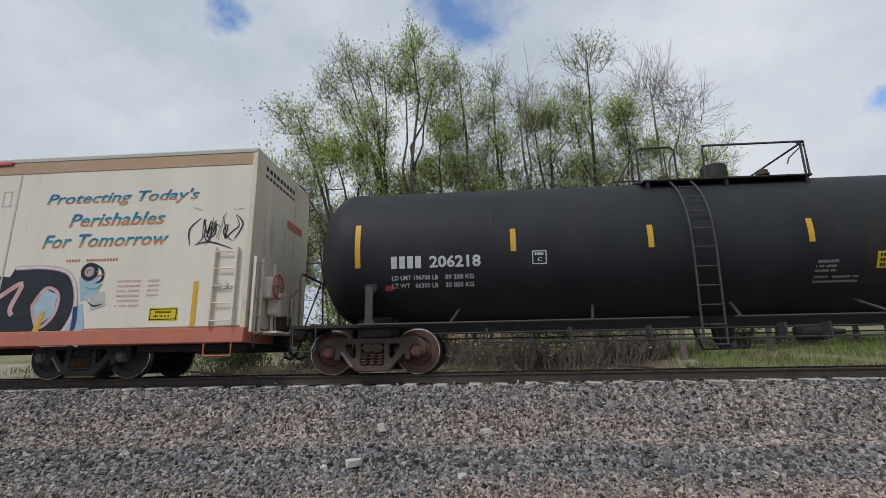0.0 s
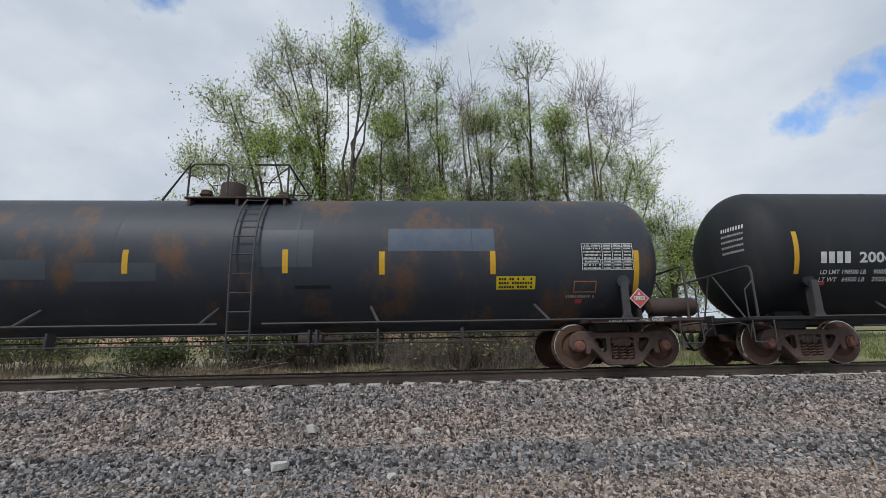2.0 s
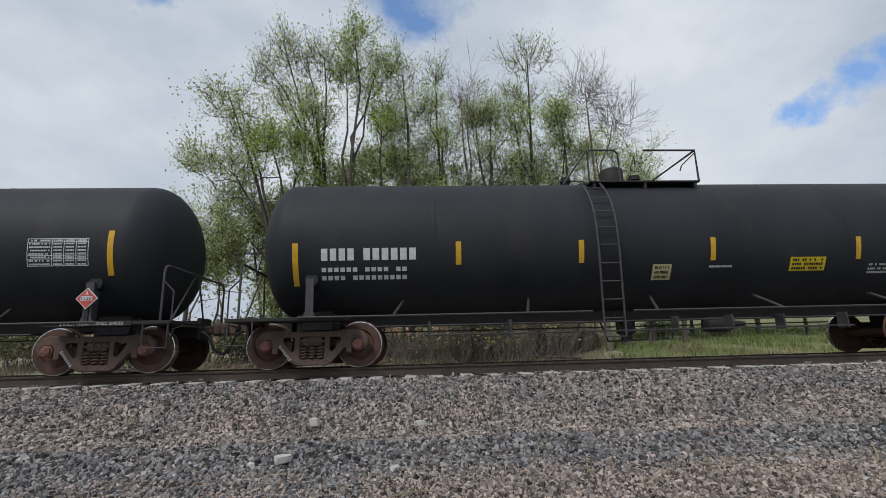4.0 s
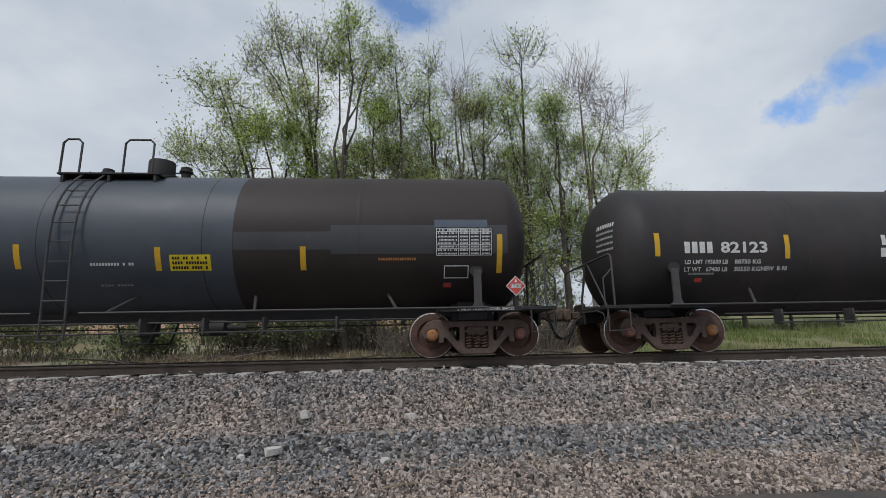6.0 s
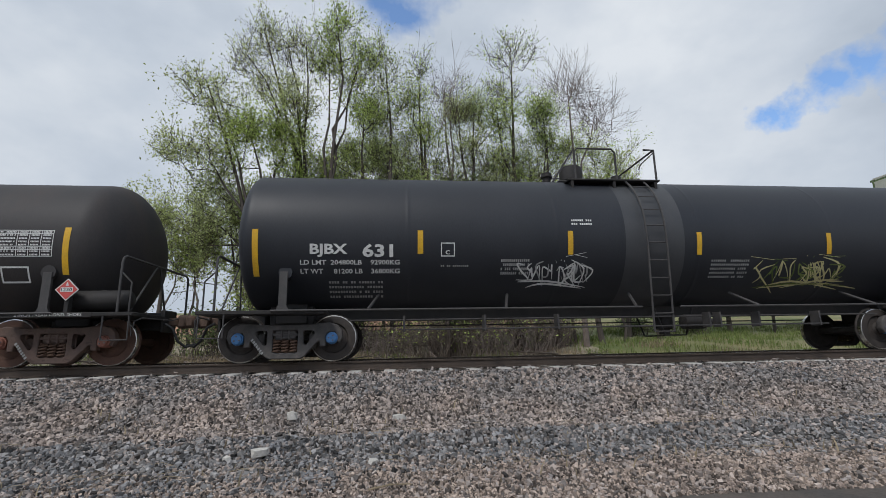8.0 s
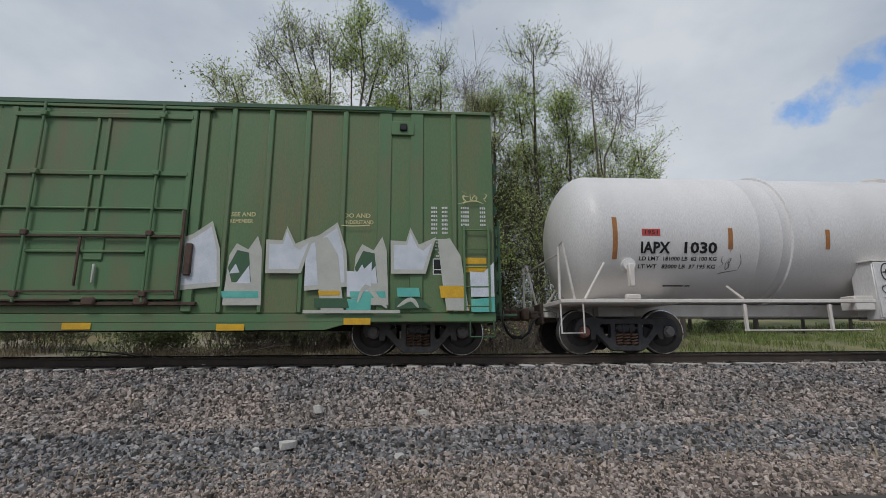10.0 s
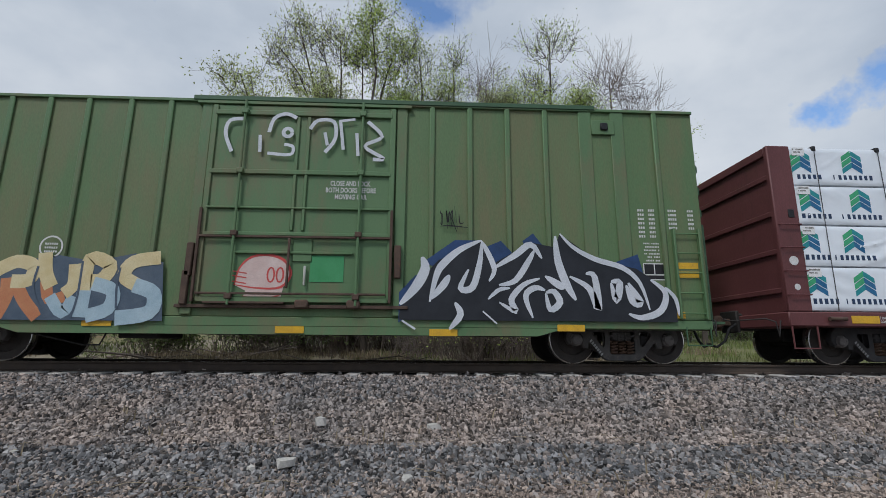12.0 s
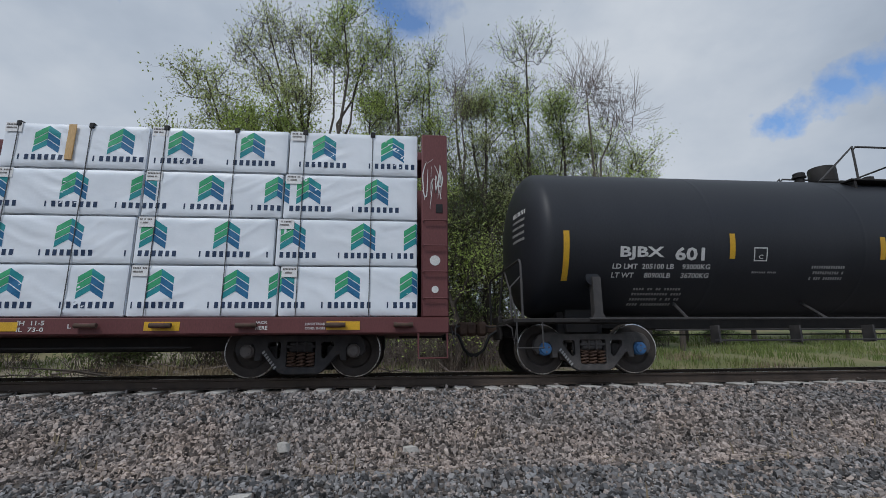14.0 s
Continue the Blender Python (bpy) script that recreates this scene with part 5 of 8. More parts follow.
# ---- white cryogenic tank car ----
def argon_car(base):
    car = thing("cryogenic_tank_car", "white cryogenic tank car with black lettering and graffiti", "tank car", "freight train")
    tc, r, zc = 11.346, 1.5, 2.76
    side = Side(zc=zc, r=r)
    x0, x1, head = -1.25, 12.62, 0.8
    prof = [(x0 + head - head * math.cos(a), r * math.sin(a)) for a in [radians(90 * k / 14) for k in range(15)]]
    for x in (2.8, 3.3):
        prof += [(x - 0.02, r), (x, r + 0.008), (x + 0.02, r)]
    prof += [(3.5, r), (3.51, r + 0.05), (3.63, r + 0.05), (3.64, r), (7.42, r), (7.43, r + 0.03), (7.5, r + 0.03), (7.58, r + 0.045), (7.7, r + 0.045), (7.71, r)]
    prof += [(x1 - head + head * math.cos(a), r * math.sin(a)) for a in [radians(90 - 90 * k / 14) for k in range(15)]]
    part("tank", Shape().lathe(prof, (0, 0, zc), "x", 96, OFFWHITE), car, "white double-walled tank with ring bands")
    for xa, xb in ((7.46, 7.56), (7.6, 7.72)):
        part("ring_band", Shape().lathe([(xa, r), (xa, r + 0.055), (xb, r + 0.055), (xb, r)], (0, 0, zc), "x", 96, RING_GREY), car, "grey ring band")
    # drain pipe that runs down beside the band
    pts = [(7.36, -(r + 0.03) * math.cos(a), zc + (r + 0.03) * math.sin(a)) for a in [radians(84 - 12 * k) for k in range(13)]]
    part("drain_pipe", Shape().pipe(pts, 0.028, OFFWHITE_DIRTY, 8).box(7.28, 7.46, -1.2, -1.1, zc + 1.02, zc + 1.1, BLACK_INK, 0.01), car)
    g = Shape()
    g.lathe([(zc + r - 0.1, 0.34), (zc + r + 0.06, 0.34), (zc + r + 0.09, 0.3), (zc + r + 0.1, 0)], (7.0, 0, 0), "z", 20, OFFWHITE_DIRTY)
    part("top_cover", g, car)
    zp = 1.28
    g = Shape().box(-1.5, 12.9, -1.56, -1.48, zp - 0.075, zp, OFFWHITE_DIRTY, 0.01).box(-1.5, 12.9, 1.48, 1.56, zp - 0.1, zp, OFFWHITE_DIRTY, 0.01).box(-1.5, 12.9, -0.35, 0.35, zp - 0.3, zp - 0.02, OFFWHITE_DIRTY, 0.02)
    part("side_sill", g, car, "long white side sill")
    post = Shape().box(-0.03, 0.03, -1.55, -1.49, 0.64, zp - 0.1, OFFWHITE_DIRTY, 0.006).mesh("sill_post")
    for x in (2.25, 4.05, 8.9, 8.2):
        part("sill_post", post, car).location.x = x
    g = Shape().pipe([(2.2, -1.52, 0.66), (4.9, -1.52, 0.66)], 0.015, OFFWHITE_DIRTY, 8).pipe([(1.5, -1.3, 0.9), (9.2, -1.3, 0.9)], 0.02, PIPE, 6)
    part("lower_rail", g, car)
    for xe, way in ((-1.5, -1), (12.9, 1)):
        coupler(car, xe + way * 0.0, way, body=UNDER_BROWN)
        a, b = sorted((xe, xe - way * 2.4))
        g = Shape().box(a, b, -1.5, 1.5, zp - 0.09, zp - 0.003, OFFWHITE_DIRTY, 0.01)
        part("end_platform", g, car)
        g = Shape()
        for y in (-1.5, 1.5):
            g.pipe([(xe, y, zp), (xe - way * 0.02, y, zp + 1.05), (xe - way * 0.1, y, zp + 1.15), (xe - way * 0.32, y * 0.95, zp)], 0.028, OFFWHITE_DIRTY, 8)
            g.pipe([(xe - way * 0.5, y, zp), (xe - way * 1.0, y * 0.9, zp + 0.75)], 0.025, OFFWHITE_DIRTY, 8)
        g.pipe([(xe, -1.5, zp + 0.9), (xe, 1.5, zp + 0.9)], 0.02, OFFWHITE_DIRTY, 8)
        g.pipe([(xe, -1.52, zp - 0.1), (xe, -1.52, 0.62), (xe - way * 0.45, -1.52, 0.62), (xe - way * 0.45, -1.52, zp - 0.1)], 0.018, OFFWHITE_DIRTY, 6)
        part("end_rail", g, car, "white pipe handrail")
        xb = 0 if way < 0 else tc
        g = Shape().box(xb - 0.14, xb + 0.14, -1.53, -1.38, zp, zp + 0.1, OFFWHITE_DIRTY, 0.02).box(xb - 0.06, xb + 0.06, -1.52, -1.4, zp + 0.25, 2.0, OFFWHITE_DIRTY, 0.02)
        g.prism([(xb + 0.13 * math.cos(a), 2.0 + 0.13 * math.sin(a)) for a in [6.2832 * k / 16 for k in range(16)]], -1.42, -1.2, OFFWHITE)
        g.box(xb - 0.4, xb + 0.4, -0.6, 0.6, zp - 0.3, zc - r * 0.9, OFFWHITE_DIRTY, 0.02)
        part("bolster_saddle", g, car)
    # hand brake wheel at the far end
    g = Shape().pipe(rough_loop((12.75, -0.9, zp + 0.7), 0.26, "x"), 0.018, RUST, 6).pipe([(12.75, -0.9, zp + 0.44), (12.75, -0.9, zp + 0.96)], 0.015, RUST, 6).pipe([(12.75, -1.16, zp + 0.7), (12.75, -0.64, zp + 0.7)], 0.015, RUST, 6).box(12.45, 12.75, -1.05, -0.75, zp + 0.35, zp + 0.65, OFFWHITE_DIRTY, 0.03)
    part("hand_brake", g, car, "rusty hand brake wheel")
    # valve cabinet on the sill
    cab = part("valve_cabinet", Shape().box(5.04, 7.14, -1.6, -1.1, 0.86, 2.06, OFFWHITE, 0.015).box(5.0, 7.18, -1.63, -1.08, 2.05, 2.08, OFFWHITE_DIRTY, 0.005), car, "white valve cabinet covered in black graffiti")
    for a, b in ((5.06, 5.98), (6.2, 7.12)):
        d = part("cabinet_door", Shape().box(a, b, -1.625, -1.6, 0.9, 2.03, OFFWHITE, 0.008), cab)
    part("cabinet_post", Shape().box(6.0, 6.18, -1.64, -1.6, 0.88, 2.04, OFFWHITE_DIRTY, 0.01), cab)
    cs = Side(y=-1.63)
    bubbles = [("line", BLACK_INK, 0.22, rough_ring(2.2 + 2.5 * k + (3.0 if k > 2 else 0), 2.6 + 0.3 * (k % 2), 1.25, 1.7, 11, 60 * k, 60 * k + 300)) for k in range(6)]
    sketch(cs, car, (5.1, 2.1), (0.1, 0.105), bubbles, "graffiti_tag", "black outlined graffiti on the cabinet")
    for k, (x, z, w, h) in enumerate(((5.12, 1.28, 0.8, 0.3), (6.25, 1.26, 0.75, 0.34), (5.15, 0.95, 0.75, 0.25), (6.28, 0.93, 0.7, 0.24), (5.2, 1.6, 0.7, 0.35), (6.3, 1.6, 0.7, 0.35))):
        tag(cs, car, 210 + k, x, z, w, h, BLACK_INK, 8, 0.02)
    g = Shape().box(4.6, 5.03, -1.55, -1.2, 1.05, 1.35, OFFWHITE_DIRTY, 0.02)
    part("junction_box", g, car)
    for x in (2.0, 8.85):
        part("sill_brace", Shape().pipe([(x, -1.4, 1.55), (x + (0.25 if x > 5 else 0.25), -1.52, zp)], 0.03, OFFWHITE_DIRTY, 6), car)
    g = Shape().lathe([(8.6, 0), (8.62, 0.15), (9.2, 0.15), (9.22, 0)], (0, -1.1, 0.85), "x", 16, OFFWHITE_DIRTY).box(8.7, 10.2, -1.15, -1.05, 0.95, 1.1, RUST, 0.02)
    part("brake_cylinder", g, car)
    for x, za, zb in [(-0.28, 2.11, 2.96), (2.17, 2.32, 2.75), (4.3, 2.33, 2.74), (6.37, 2.31, 2.74), (8.79, 2.31, 2.75), (11.68, 2.13, 2.98)]:
        part("reflective_stripe", side.rect(Shape(), x - 0.05, x + 0.05, za, zb, CAP_ORANGE), car, "faded orange reflective stripe")
    I = BLACK_INK
    rows = [("text", "IAPX", 0.26, 0.88, 2.23, 2.46, I), ("text", "1030", 1.18, 1.88, 2.23, 2.46, I), ("box", 0.0, 0.28, 0.67, 2.58, 2.72, RED_DECAL), ("text", "LD LMT  181000 LB  82 100 KG", 0.24, 1.89, 2.09, 2.17, I), ("text", "LT WT   82000 LB  37 195 KG", 0.24, 1.89, 1.94, 2.02, I),
            ("text", "ARGON", 9.26, 9.72, 2.58, 2.67, I), ("text", "REFRIGERATED", 8.99, 10.0, 2.45, 2.54, I), ("text", "LIQUID", 9.32, 9.7, 2.31, 2.40, I), ("text", "SR5250", 10.1, 10.6, 2.96, 3.05, I), ("text", "DOT E 11803", 10.1, 11.01, 2.80, 2.89, I), ("bars", 16, 10.1, 10.8, 2.7, 2.73, I),
            ("box", 0.0, 9.25, 9.4, 2.1, 2.19, I), ("box", 0.0, 9.42, 9.59, 2.1, 2.19, I), ("box", 0.0, 9.3, 9.55, 1.99, 2.08, I), ("bars", 18, 6.9, 7.4, 2.56, 2.59, I), ("text", "NOT FOR FLAMMABLE LIQUIDS", 5.7, 6.5, 2.14, 2.18, I), ("bars", 16, 0.9, 1.5, 1.6, 1.63, I)]
    letters(side, car, "lettering", rows, "black stencilled lettering")
    g = Shape()
    side.words(g, "1951", 0.34, 0.61, 2.61, 2.69, I, lift=0.004)
    part("number_panel", g, car)
    data_table(side, car, 10.16, 11.2, 1.99, 2.6, CAP_GREY)
    g = Shape()
    side.rect(g, 7.91, 8.69, 1.98, 2.23, SIGN_YELLOW)
    for k in range(3):
        side.bars(g, 7.96, 8.64, 2.0 + 0.075 * k, 2.05 + 0.075 * k, I, 13, k, 0.003)
    part("warning_decal", g, car, "yellow emergency decal")
    for k, (x, w) in enumerate(((7.85, 0.7), (8.55, 0.7), (9.2, 0.7), (9.9, 0.65), (10.5, 0.75))):
        tag(side, car, 70 + k, x, 1.62, w, 0.36, I, 8, 0.03)
    tag(side, car, 77, 1.95, 1.85, 0.45, 0.42, CAP_GREY, 4, 0.015)
    placard(car, side, 11.68, 1.76, "1951", edge=GREEN_DARK, face=WHITE)
    running_gear(car, (0, tc), TRUCK_DARK, [WHEEL_DARK], [CAP_BROWN, CAP_GREY])
    CARS.append((car, base))


def rough_loop(c, r, axis, n=24):
    out = []
    for k in range(n + 1):
        a, b = r * math.cos(6.2832 * k / n), r * math.sin(6.2832 * k / n)
        out.append({"x": (c[0], c[1] + a, c[2] + b), "y": (c[0] + a, c[1], c[2] + b)}[axis])
    return out


argon_car(146.172)


# ---- green boxcars ----
def side_ladder(car, x0, x1, z0, z1, y, mat, n):
    for x in (x0, x1):
        part("ladder_stringer", Shape().box(x - 0.02, x + 0.02, y - 0.09, y - 0.01, z0, z1, mat, 0.005), car)
    rung = Shape().pipe([(x0, y - 0.07, 0), (x1, y - 0.07, 0)], 0.013, mat, 6).mesh("rung")
    for k in range(n):
        part("rung", rung, car).location.z = z0 + 0.1 + (z1 - z0 - 0.2) * k / (n - 1)


SPRAY_PALE = paint("spray_cream", (0.62, 0.5, 0.26), (0.7, 0.6, 0.36), 4, 0.5, bump=0.02)
SPRAY_ORANGE = paint("spray_orange", (0.5, 0.19, 0.09), (0.55, 0.25, 0.12), 4, 0.5, bump=0.02)
SPRAY_BLUE = paint("spray_pale_blue", (0.33, 0.45, 0.52), (0.42, 0.54, 0.6), 4, 0.5, bump=0.02)
SPRAY_SLATE = paint("spray_slate", (0.07, 0.10, 0.14), (0.10, 0.13, 0.17), 4, 0.5, bump=0.02)
SPRAY_BLACK = paint("spray_black", (0.015, 0.017, 0.022), (0.025, 0.028, 0.035), 4, 0.5, bump=0.02)
SPRAY_NAVY = paint("spray_navy", (0.02, 0.05, 0.13), (0.03, 0.07, 0.18), 4, 0.5, bump=0.02)
SPRAY_SILVER = paint("spray_silver", (0.55, 0.58, 0.62), (0.66, 0.68, 0.72), 4, 0.45, bump=0.02)
SPRAY_PINK = paint("spray_pink", (0.58, 0.30, 0.30), (0.64, 0.42, 0.42), 4, 0.5, bump=0.02)
SPRAY_BLUSH = paint("spray_pale_pink", (0.62, 0.46, 0.42), (0.70, 0.56, 0.52), 4, 0.5, bump=0.02)
SPRAY_TEAL = paint("spray_teal", (0.10, 0.42, 0.36), (0.15, 0.5, 0.42), 4, 0.5, bump=0.02)
GREEN_FRESH = paint("fresh_green_patch", (0.05, 0.27, 0.10), (0.07, 0.31, 0.13), 3, 0.5, bump=0.03)


def boxcar(base, first):
    car = thing("boxcar", "green ribbed boxcar with graffiti and a sliding door" if not first else "green ribbed boxcar with faded lettering and graffiti", "boxcar", "freight train")
    tc, x0, x1, z0, z1, Y = 12.45, -1.42, 13.93, 0.98, 5.11, 1.58
    d0, d1 = 4.6, 8.06
    g = Shape().box(x0, x1, -Y, Y, z0 + 0.02, z1, GREEN_WORN, 0.02)
    g.prism([(x0, z1), (x1, z1), (x1, z1 + 0.02), (x0, z1 + 0.02)], -Y + 0.05, Y - 0.05, PALE)
    part("body", g, car, "green steel body")
    # roof edge, raised over the middle
    g = Shape()
    for y in (-1, 1):
        g.box(x0, x1, y * (Y + 0.02) - 0.03, y * (Y + 0.02) + 0.03, z1 - 0.03, z1 + 0.03, GREEN, 0.008)
        g.box(d0 - 0.4, d1 + 3.9, y * (Y + 0.04) - 0.03, y * (Y + 0.04) + 0.03, z1 + 0.0, z1 + 0.09, GREEN_DARK, 0.008)
    part("roof_edge", g, car)
    part("roof", Shape().box(x0 + 0.02, x1 - 0.02, -Y + 0.02, Y - 0.02, z1 + 0.021, z1 + 0.07, PALE, 0.01), car)
    sill = Shape().box(x0, x1, -Y - 0.02, Y + 0.02, z0 - 0.14, z0 + 0.02, GREEN, 0.01)
    sill.prism([(1.2, z0 - 0.14), (1.7, z0 - 0.28), (10.7, z0 - 0.28), (11.2, z0 - 0.14)], -Y - 0.015, -Y + 0.1, GREEN)
    part("side_sill", sill, car, "green side sill")
    rib = Shape().box(-0.05, 0.05, -Y - 0.055, -Y, z0 + 0.03, z1 - 0.02, GREEN, 0.02).mesh("rib")
    wide = Shape().box(-0.13, 0.13, -Y - 0.03, -Y, z0 + 0.03, z1 - 0.02, GREEN, 0.012).mesh("rib")
    for x in (-0.66, 0.85, 1.55, 2.26, 3.04, 3.78, 8.76, 9.49, 10.22, 10.96, 13.15):
        part("rib", rib, car).location.x = x
    for x in (-0.02, 11.76, 12.4):
        part("rib", wide, car).location.x = x
    # corrugated ends
    for xe, way in ((x0, -1), (x1, 1)):
        g = Shape()
        g.box(*sorted((xe, xe + way * 0.03)), -Y + 0.1, Y - 0.1, z1 - 0.55, z1 - 0.06, PALE, 0.005)
        part("end_panel", g, car, "pale upper end panel")
        g = Shape()
        g.box(*sorted((xe, xe + way * 0.012)), -Y + 0.04, Y - 0.04, z0 + 0.05, z1 - 0.56, GREEN_DARK)
        part("end_sheet", g, car)
        for k in range(7):
            z = z0 + 0.3 + 0.45 * k
            part("end_corrugation", Shape().prism([(xe, z - 0.16), (xe + way * 0.09, z - 0.06), (xe + way * 0.09, z + 0.06), (xe, z + 0.16)], -Y + 0.12, Y - 0.12, GREEN_DARK), car)
        g = Shape()
        for y in (-1.35, -0.95):
            g.box(*sorted((xe + way * 0.1, xe + way * 0.16)), y - 0.02, y + 0.02, z0, z0 + 1.9, GREEN_DARK, 0.005)
        for k in range(6):
            g.pipe([(xe + way * 0.15, -1.35, z0 + 0.15 + 0.32 * k), (xe + way * 0.15, -0.95, z0 + 0.15 + 0.32 * k)], 0.014, GREEN_DARK, 6)
        part("end_ladder", g, car)
        g = Shape().box(*sorted((xe + way * 0.02, xe + way * 0.5)), -1.2, 1.2, z0 - 0.02, z0 + 0.03, GREEN_DARK, 0.01)
        part("crossover_platform", g, car)
        coupler(car, xe + way * 0.12, way, mat=CAP_ORANGE if way > 0 and not first else RUST)
        g = Shape().pipe([(xe - way * 0.05, -Y - 0.02, z0 - 0.1), (xe - way * 0.05, -Y - 0.02, z0 - 0.42), (xe - way * 0.5, -Y - 0.02, z0 - 0.42), (xe - way * 0.5, -Y - 0.02, z0 - 0.1)], 0.016, GREEN_DARK, 6)
        part("stirrup_step", g, car)
    side_ladder(car, x0 + 0.12, x0 + 0.62, z0 + 0.05, 2.72, -Y, GREEN, 5)
    side_ladder(car, x1 - 0.6, x1 - 0.12, z0 + 0.05, 2.72, -Y, GREEN, 5)
    # sliding door with its frame, bars and locks
    door = part("sliding_door", Shape().box(d0, d1, -Y - 0.07, -Y - 0.005, z0 + 0.28, z1 - 0.1, GREEN, 0.015), car, "green sliding steel door")
    # pressed ribs and frame of the door
    yd = -Y - 0.07
    for xa, xb, z, h, mat in ((d0, d1, 4.84, 0.05, GREEN), (d0, d1, 3.66, 0.045, GREEN), (d0, d1, 2.97, 0.02, GREEN), (d0, d1, 2.48, 0.035, GREEN), (5.2, 7.42, 2.14, 0.025, GREEN), (d0, d1, 1.3, 0.05, GREEN)):
        part("door_rib", Shape().box(xa + 0.06, xb - 0.06, yd - 0.05, yd, z - h, z + h, mat, 0.012), door)
    for x in (d0 + 0.05, d1 - 0.05):
        part("door_stile", Shape().box(x - 0.05, x + 0.05, yd - 0.04, yd, z0 + 0.3, z1 - 0.12, GREEN, 0.01), door)
    for x in (6.22, 6.42):
        part("door_rib", Shape().box(x - 0.03, x + 0.03, yd - 0.04, yd, 2.55, 4.78, GREEN, 0.01), door)
    for x in (5.23, 7.44):
        part("lock_bar", Shape().pipe([(x, yd - 0.08, 1.2), (x, yd - 0.08, 5.08)], 0.026, GREEN, 8), door)
        for z in (1.35, 2.48, 3.66, 4.84):
            part("bar_guide", Shape().box(x - 0.06, x + 0.06, yd - 0.12, yd - 0.04, z - 0.05, z + 0.05, RUST if z < 3 else GREEN, 0.012), door)
    # rusty levers and runners round its lower half
    for xa, xb, za, zb in ((d0 + 0.02, d1 - 0.02, 2.4, 2.44), (d0 + 0.05, d1 - 0.1, 1.38, 1.42), (d0 - 0.02, d0 + 0.03, 1.25, 2.95), (d1 - 0.05, d1, 1.25, 2.95), (6.2, 6.24, 1.5, 2.4), (d0 + 0.2, 6.2, 1.22, 1.26)):
        part("door_lever", Shape().box(xa, xb, yd - 0.09, yd - 0.05, za, zb, RUST, 0.008), door)
    part("latch_plate", Shape().box(6.28, 6.62, yd - 0.03, yd, 1.98, 2.4, GREEN, 0.01), door)
    part("latch_handle", Shape().box(6.5, 6.54, yd - 0.08, yd - 0.03, 1.55, 1.9, PALE, 0.01), door, "pale latch handle")
    for x in (6.5, 7.4):
        part("roller_housing", Shape().box(x - 0.12, x + 0.12, -Y - 0.16, -Y - 0.05, 1.14, 1.3, RUST, 0.03), car)
    for z in (z0 + 0.2, z1 - 0.06):
        part("door_track", Shape().box(d0 - 0.3, d1 + 0.3, -Y - 0.1, -Y - 0.0, z - 0.03, z + 0.03, RUST if z < 2 else GREEN, 0.008), car)
    for x in (d0 - 0.12, d1 + 0.12):
        part("door_post", Shape().box(x - 0.1, x + 0.1, -Y - 0.06, -Y, z0 + 0.05, z1 - 0.02, GREEN, 0.015), car)
    for xa, za in ((d0 - 0.12, 1.9), (d1 + 0.1, 1.9), (d0 - 0.15, 1.4)):
        part("door_roller", Shape().box(xa - 0.06, xa + 0.06, -Y - 0.14, -Y - 0.06, za - 0.2, za + 0.4, RUST, 0.015), car)
    # vent box near the roof
    part("vent_box", Shape().box(11.88, 12.34, -Y - 0.05, -Y + 0.02, 4.6, 4.9, GREEN, 0.01).box(12.05, 12.2, -Y - 0.09, -Y - 0.04, 4.68, 4.84, BLACK_INK, 0.02), car)
    part("center_sill", Shape().box(0.3, tc - 0.3, -0.35, 0.35, 0.72, z0 - 0.02, UNDER, 0.02).box(3.2, 3.9, -1.3, -0.4, 0.62, 0.86, UNDER, 0.02).box(5.8, 6.4, -1.35, -0.9, 0.7, 0.9, UNDER, 0.02), car)
    g = Shape().pipe([(1.8, -1.45, 0.82), (10.6, -1.45, 0.82)], 0.016, UNDER, 6).pipe([(1.6, -1.3, 0.72), (2.6, -1.3, 0.5), (2.9, -1.3, 0.5), (3.0, -1.3, 0.72)], 0.016, UNDER, 6)
    part("brake_pipe", g, car)
    side = Side(y=-Y)
    over = Side(y=-Y - 0.06)
    for x, z, w in [(-1.1, 1.12, 0.55), (0.45, 0.92, 0.5), (3.0, 0.88, 0.5), (6.3, 0.78, 0.5), (9.0, 0.75, 0.5), (11.3, 0.85, 0.5), (13.2, 1.1, 0.45)]:
        part("reflective_stripe", Shape().box(x - w / 2, x + w / 2, -Y - 0.035, -Y - 0.022, z - 0.06, z + 0.06, YELLOW, 0.003), car, "yellow reflective strip")
    for x, z in ((-1.15, 1.95), (13.55, 1.95)):
        for k in range(2):
            part("warning_decal", side.rect(Shape(), x - 0.22, x + 0.22, z - 0.16 + 0.17 * k, z - 0.04 + 0.17 * k, YELLOW), car)
    rows = [("bars", 3, 12.69, 12.82, 3.06 - 0.085 * k, 3.105 - 0.085 * k, WHITE) for k in range(7)] + [("bars", 4, 12.9, 13.02, 3.06 - 0.085 * k, 3.105 - 0.085 * k, WHITE) for k in range(7)]
    rows += [("bars", 4, 13.28, 13.45, 3.06 - 0.085 * k, 3.105 - 0.085 * k, WHITE) for k in range(5)] + [("bars", 3, 13.66, 13.78, 3.06 - 0.085 * k, 3.105 - 0.085 * k, WHITE) for k in range(5)]
    rows += [("bars", 10, 12.76, 13.06, 2.42 - 0.065 * k, 2.45 - 0.065 * k, WHITE) for k in range(6)] + [("box", 0.0, 12.74, 13.12, 1.76, 2.04, BLACK_INK), ("frame", 0.02, 12.72, 13.14, 1.74, 2.06, WHITE), ("box", 0.004, 12.92, 12.94, 1.84, 2.04, WHITE), ("box", 0.004, 12.74, 13.12, 1.83, 1.85, WHITE)]
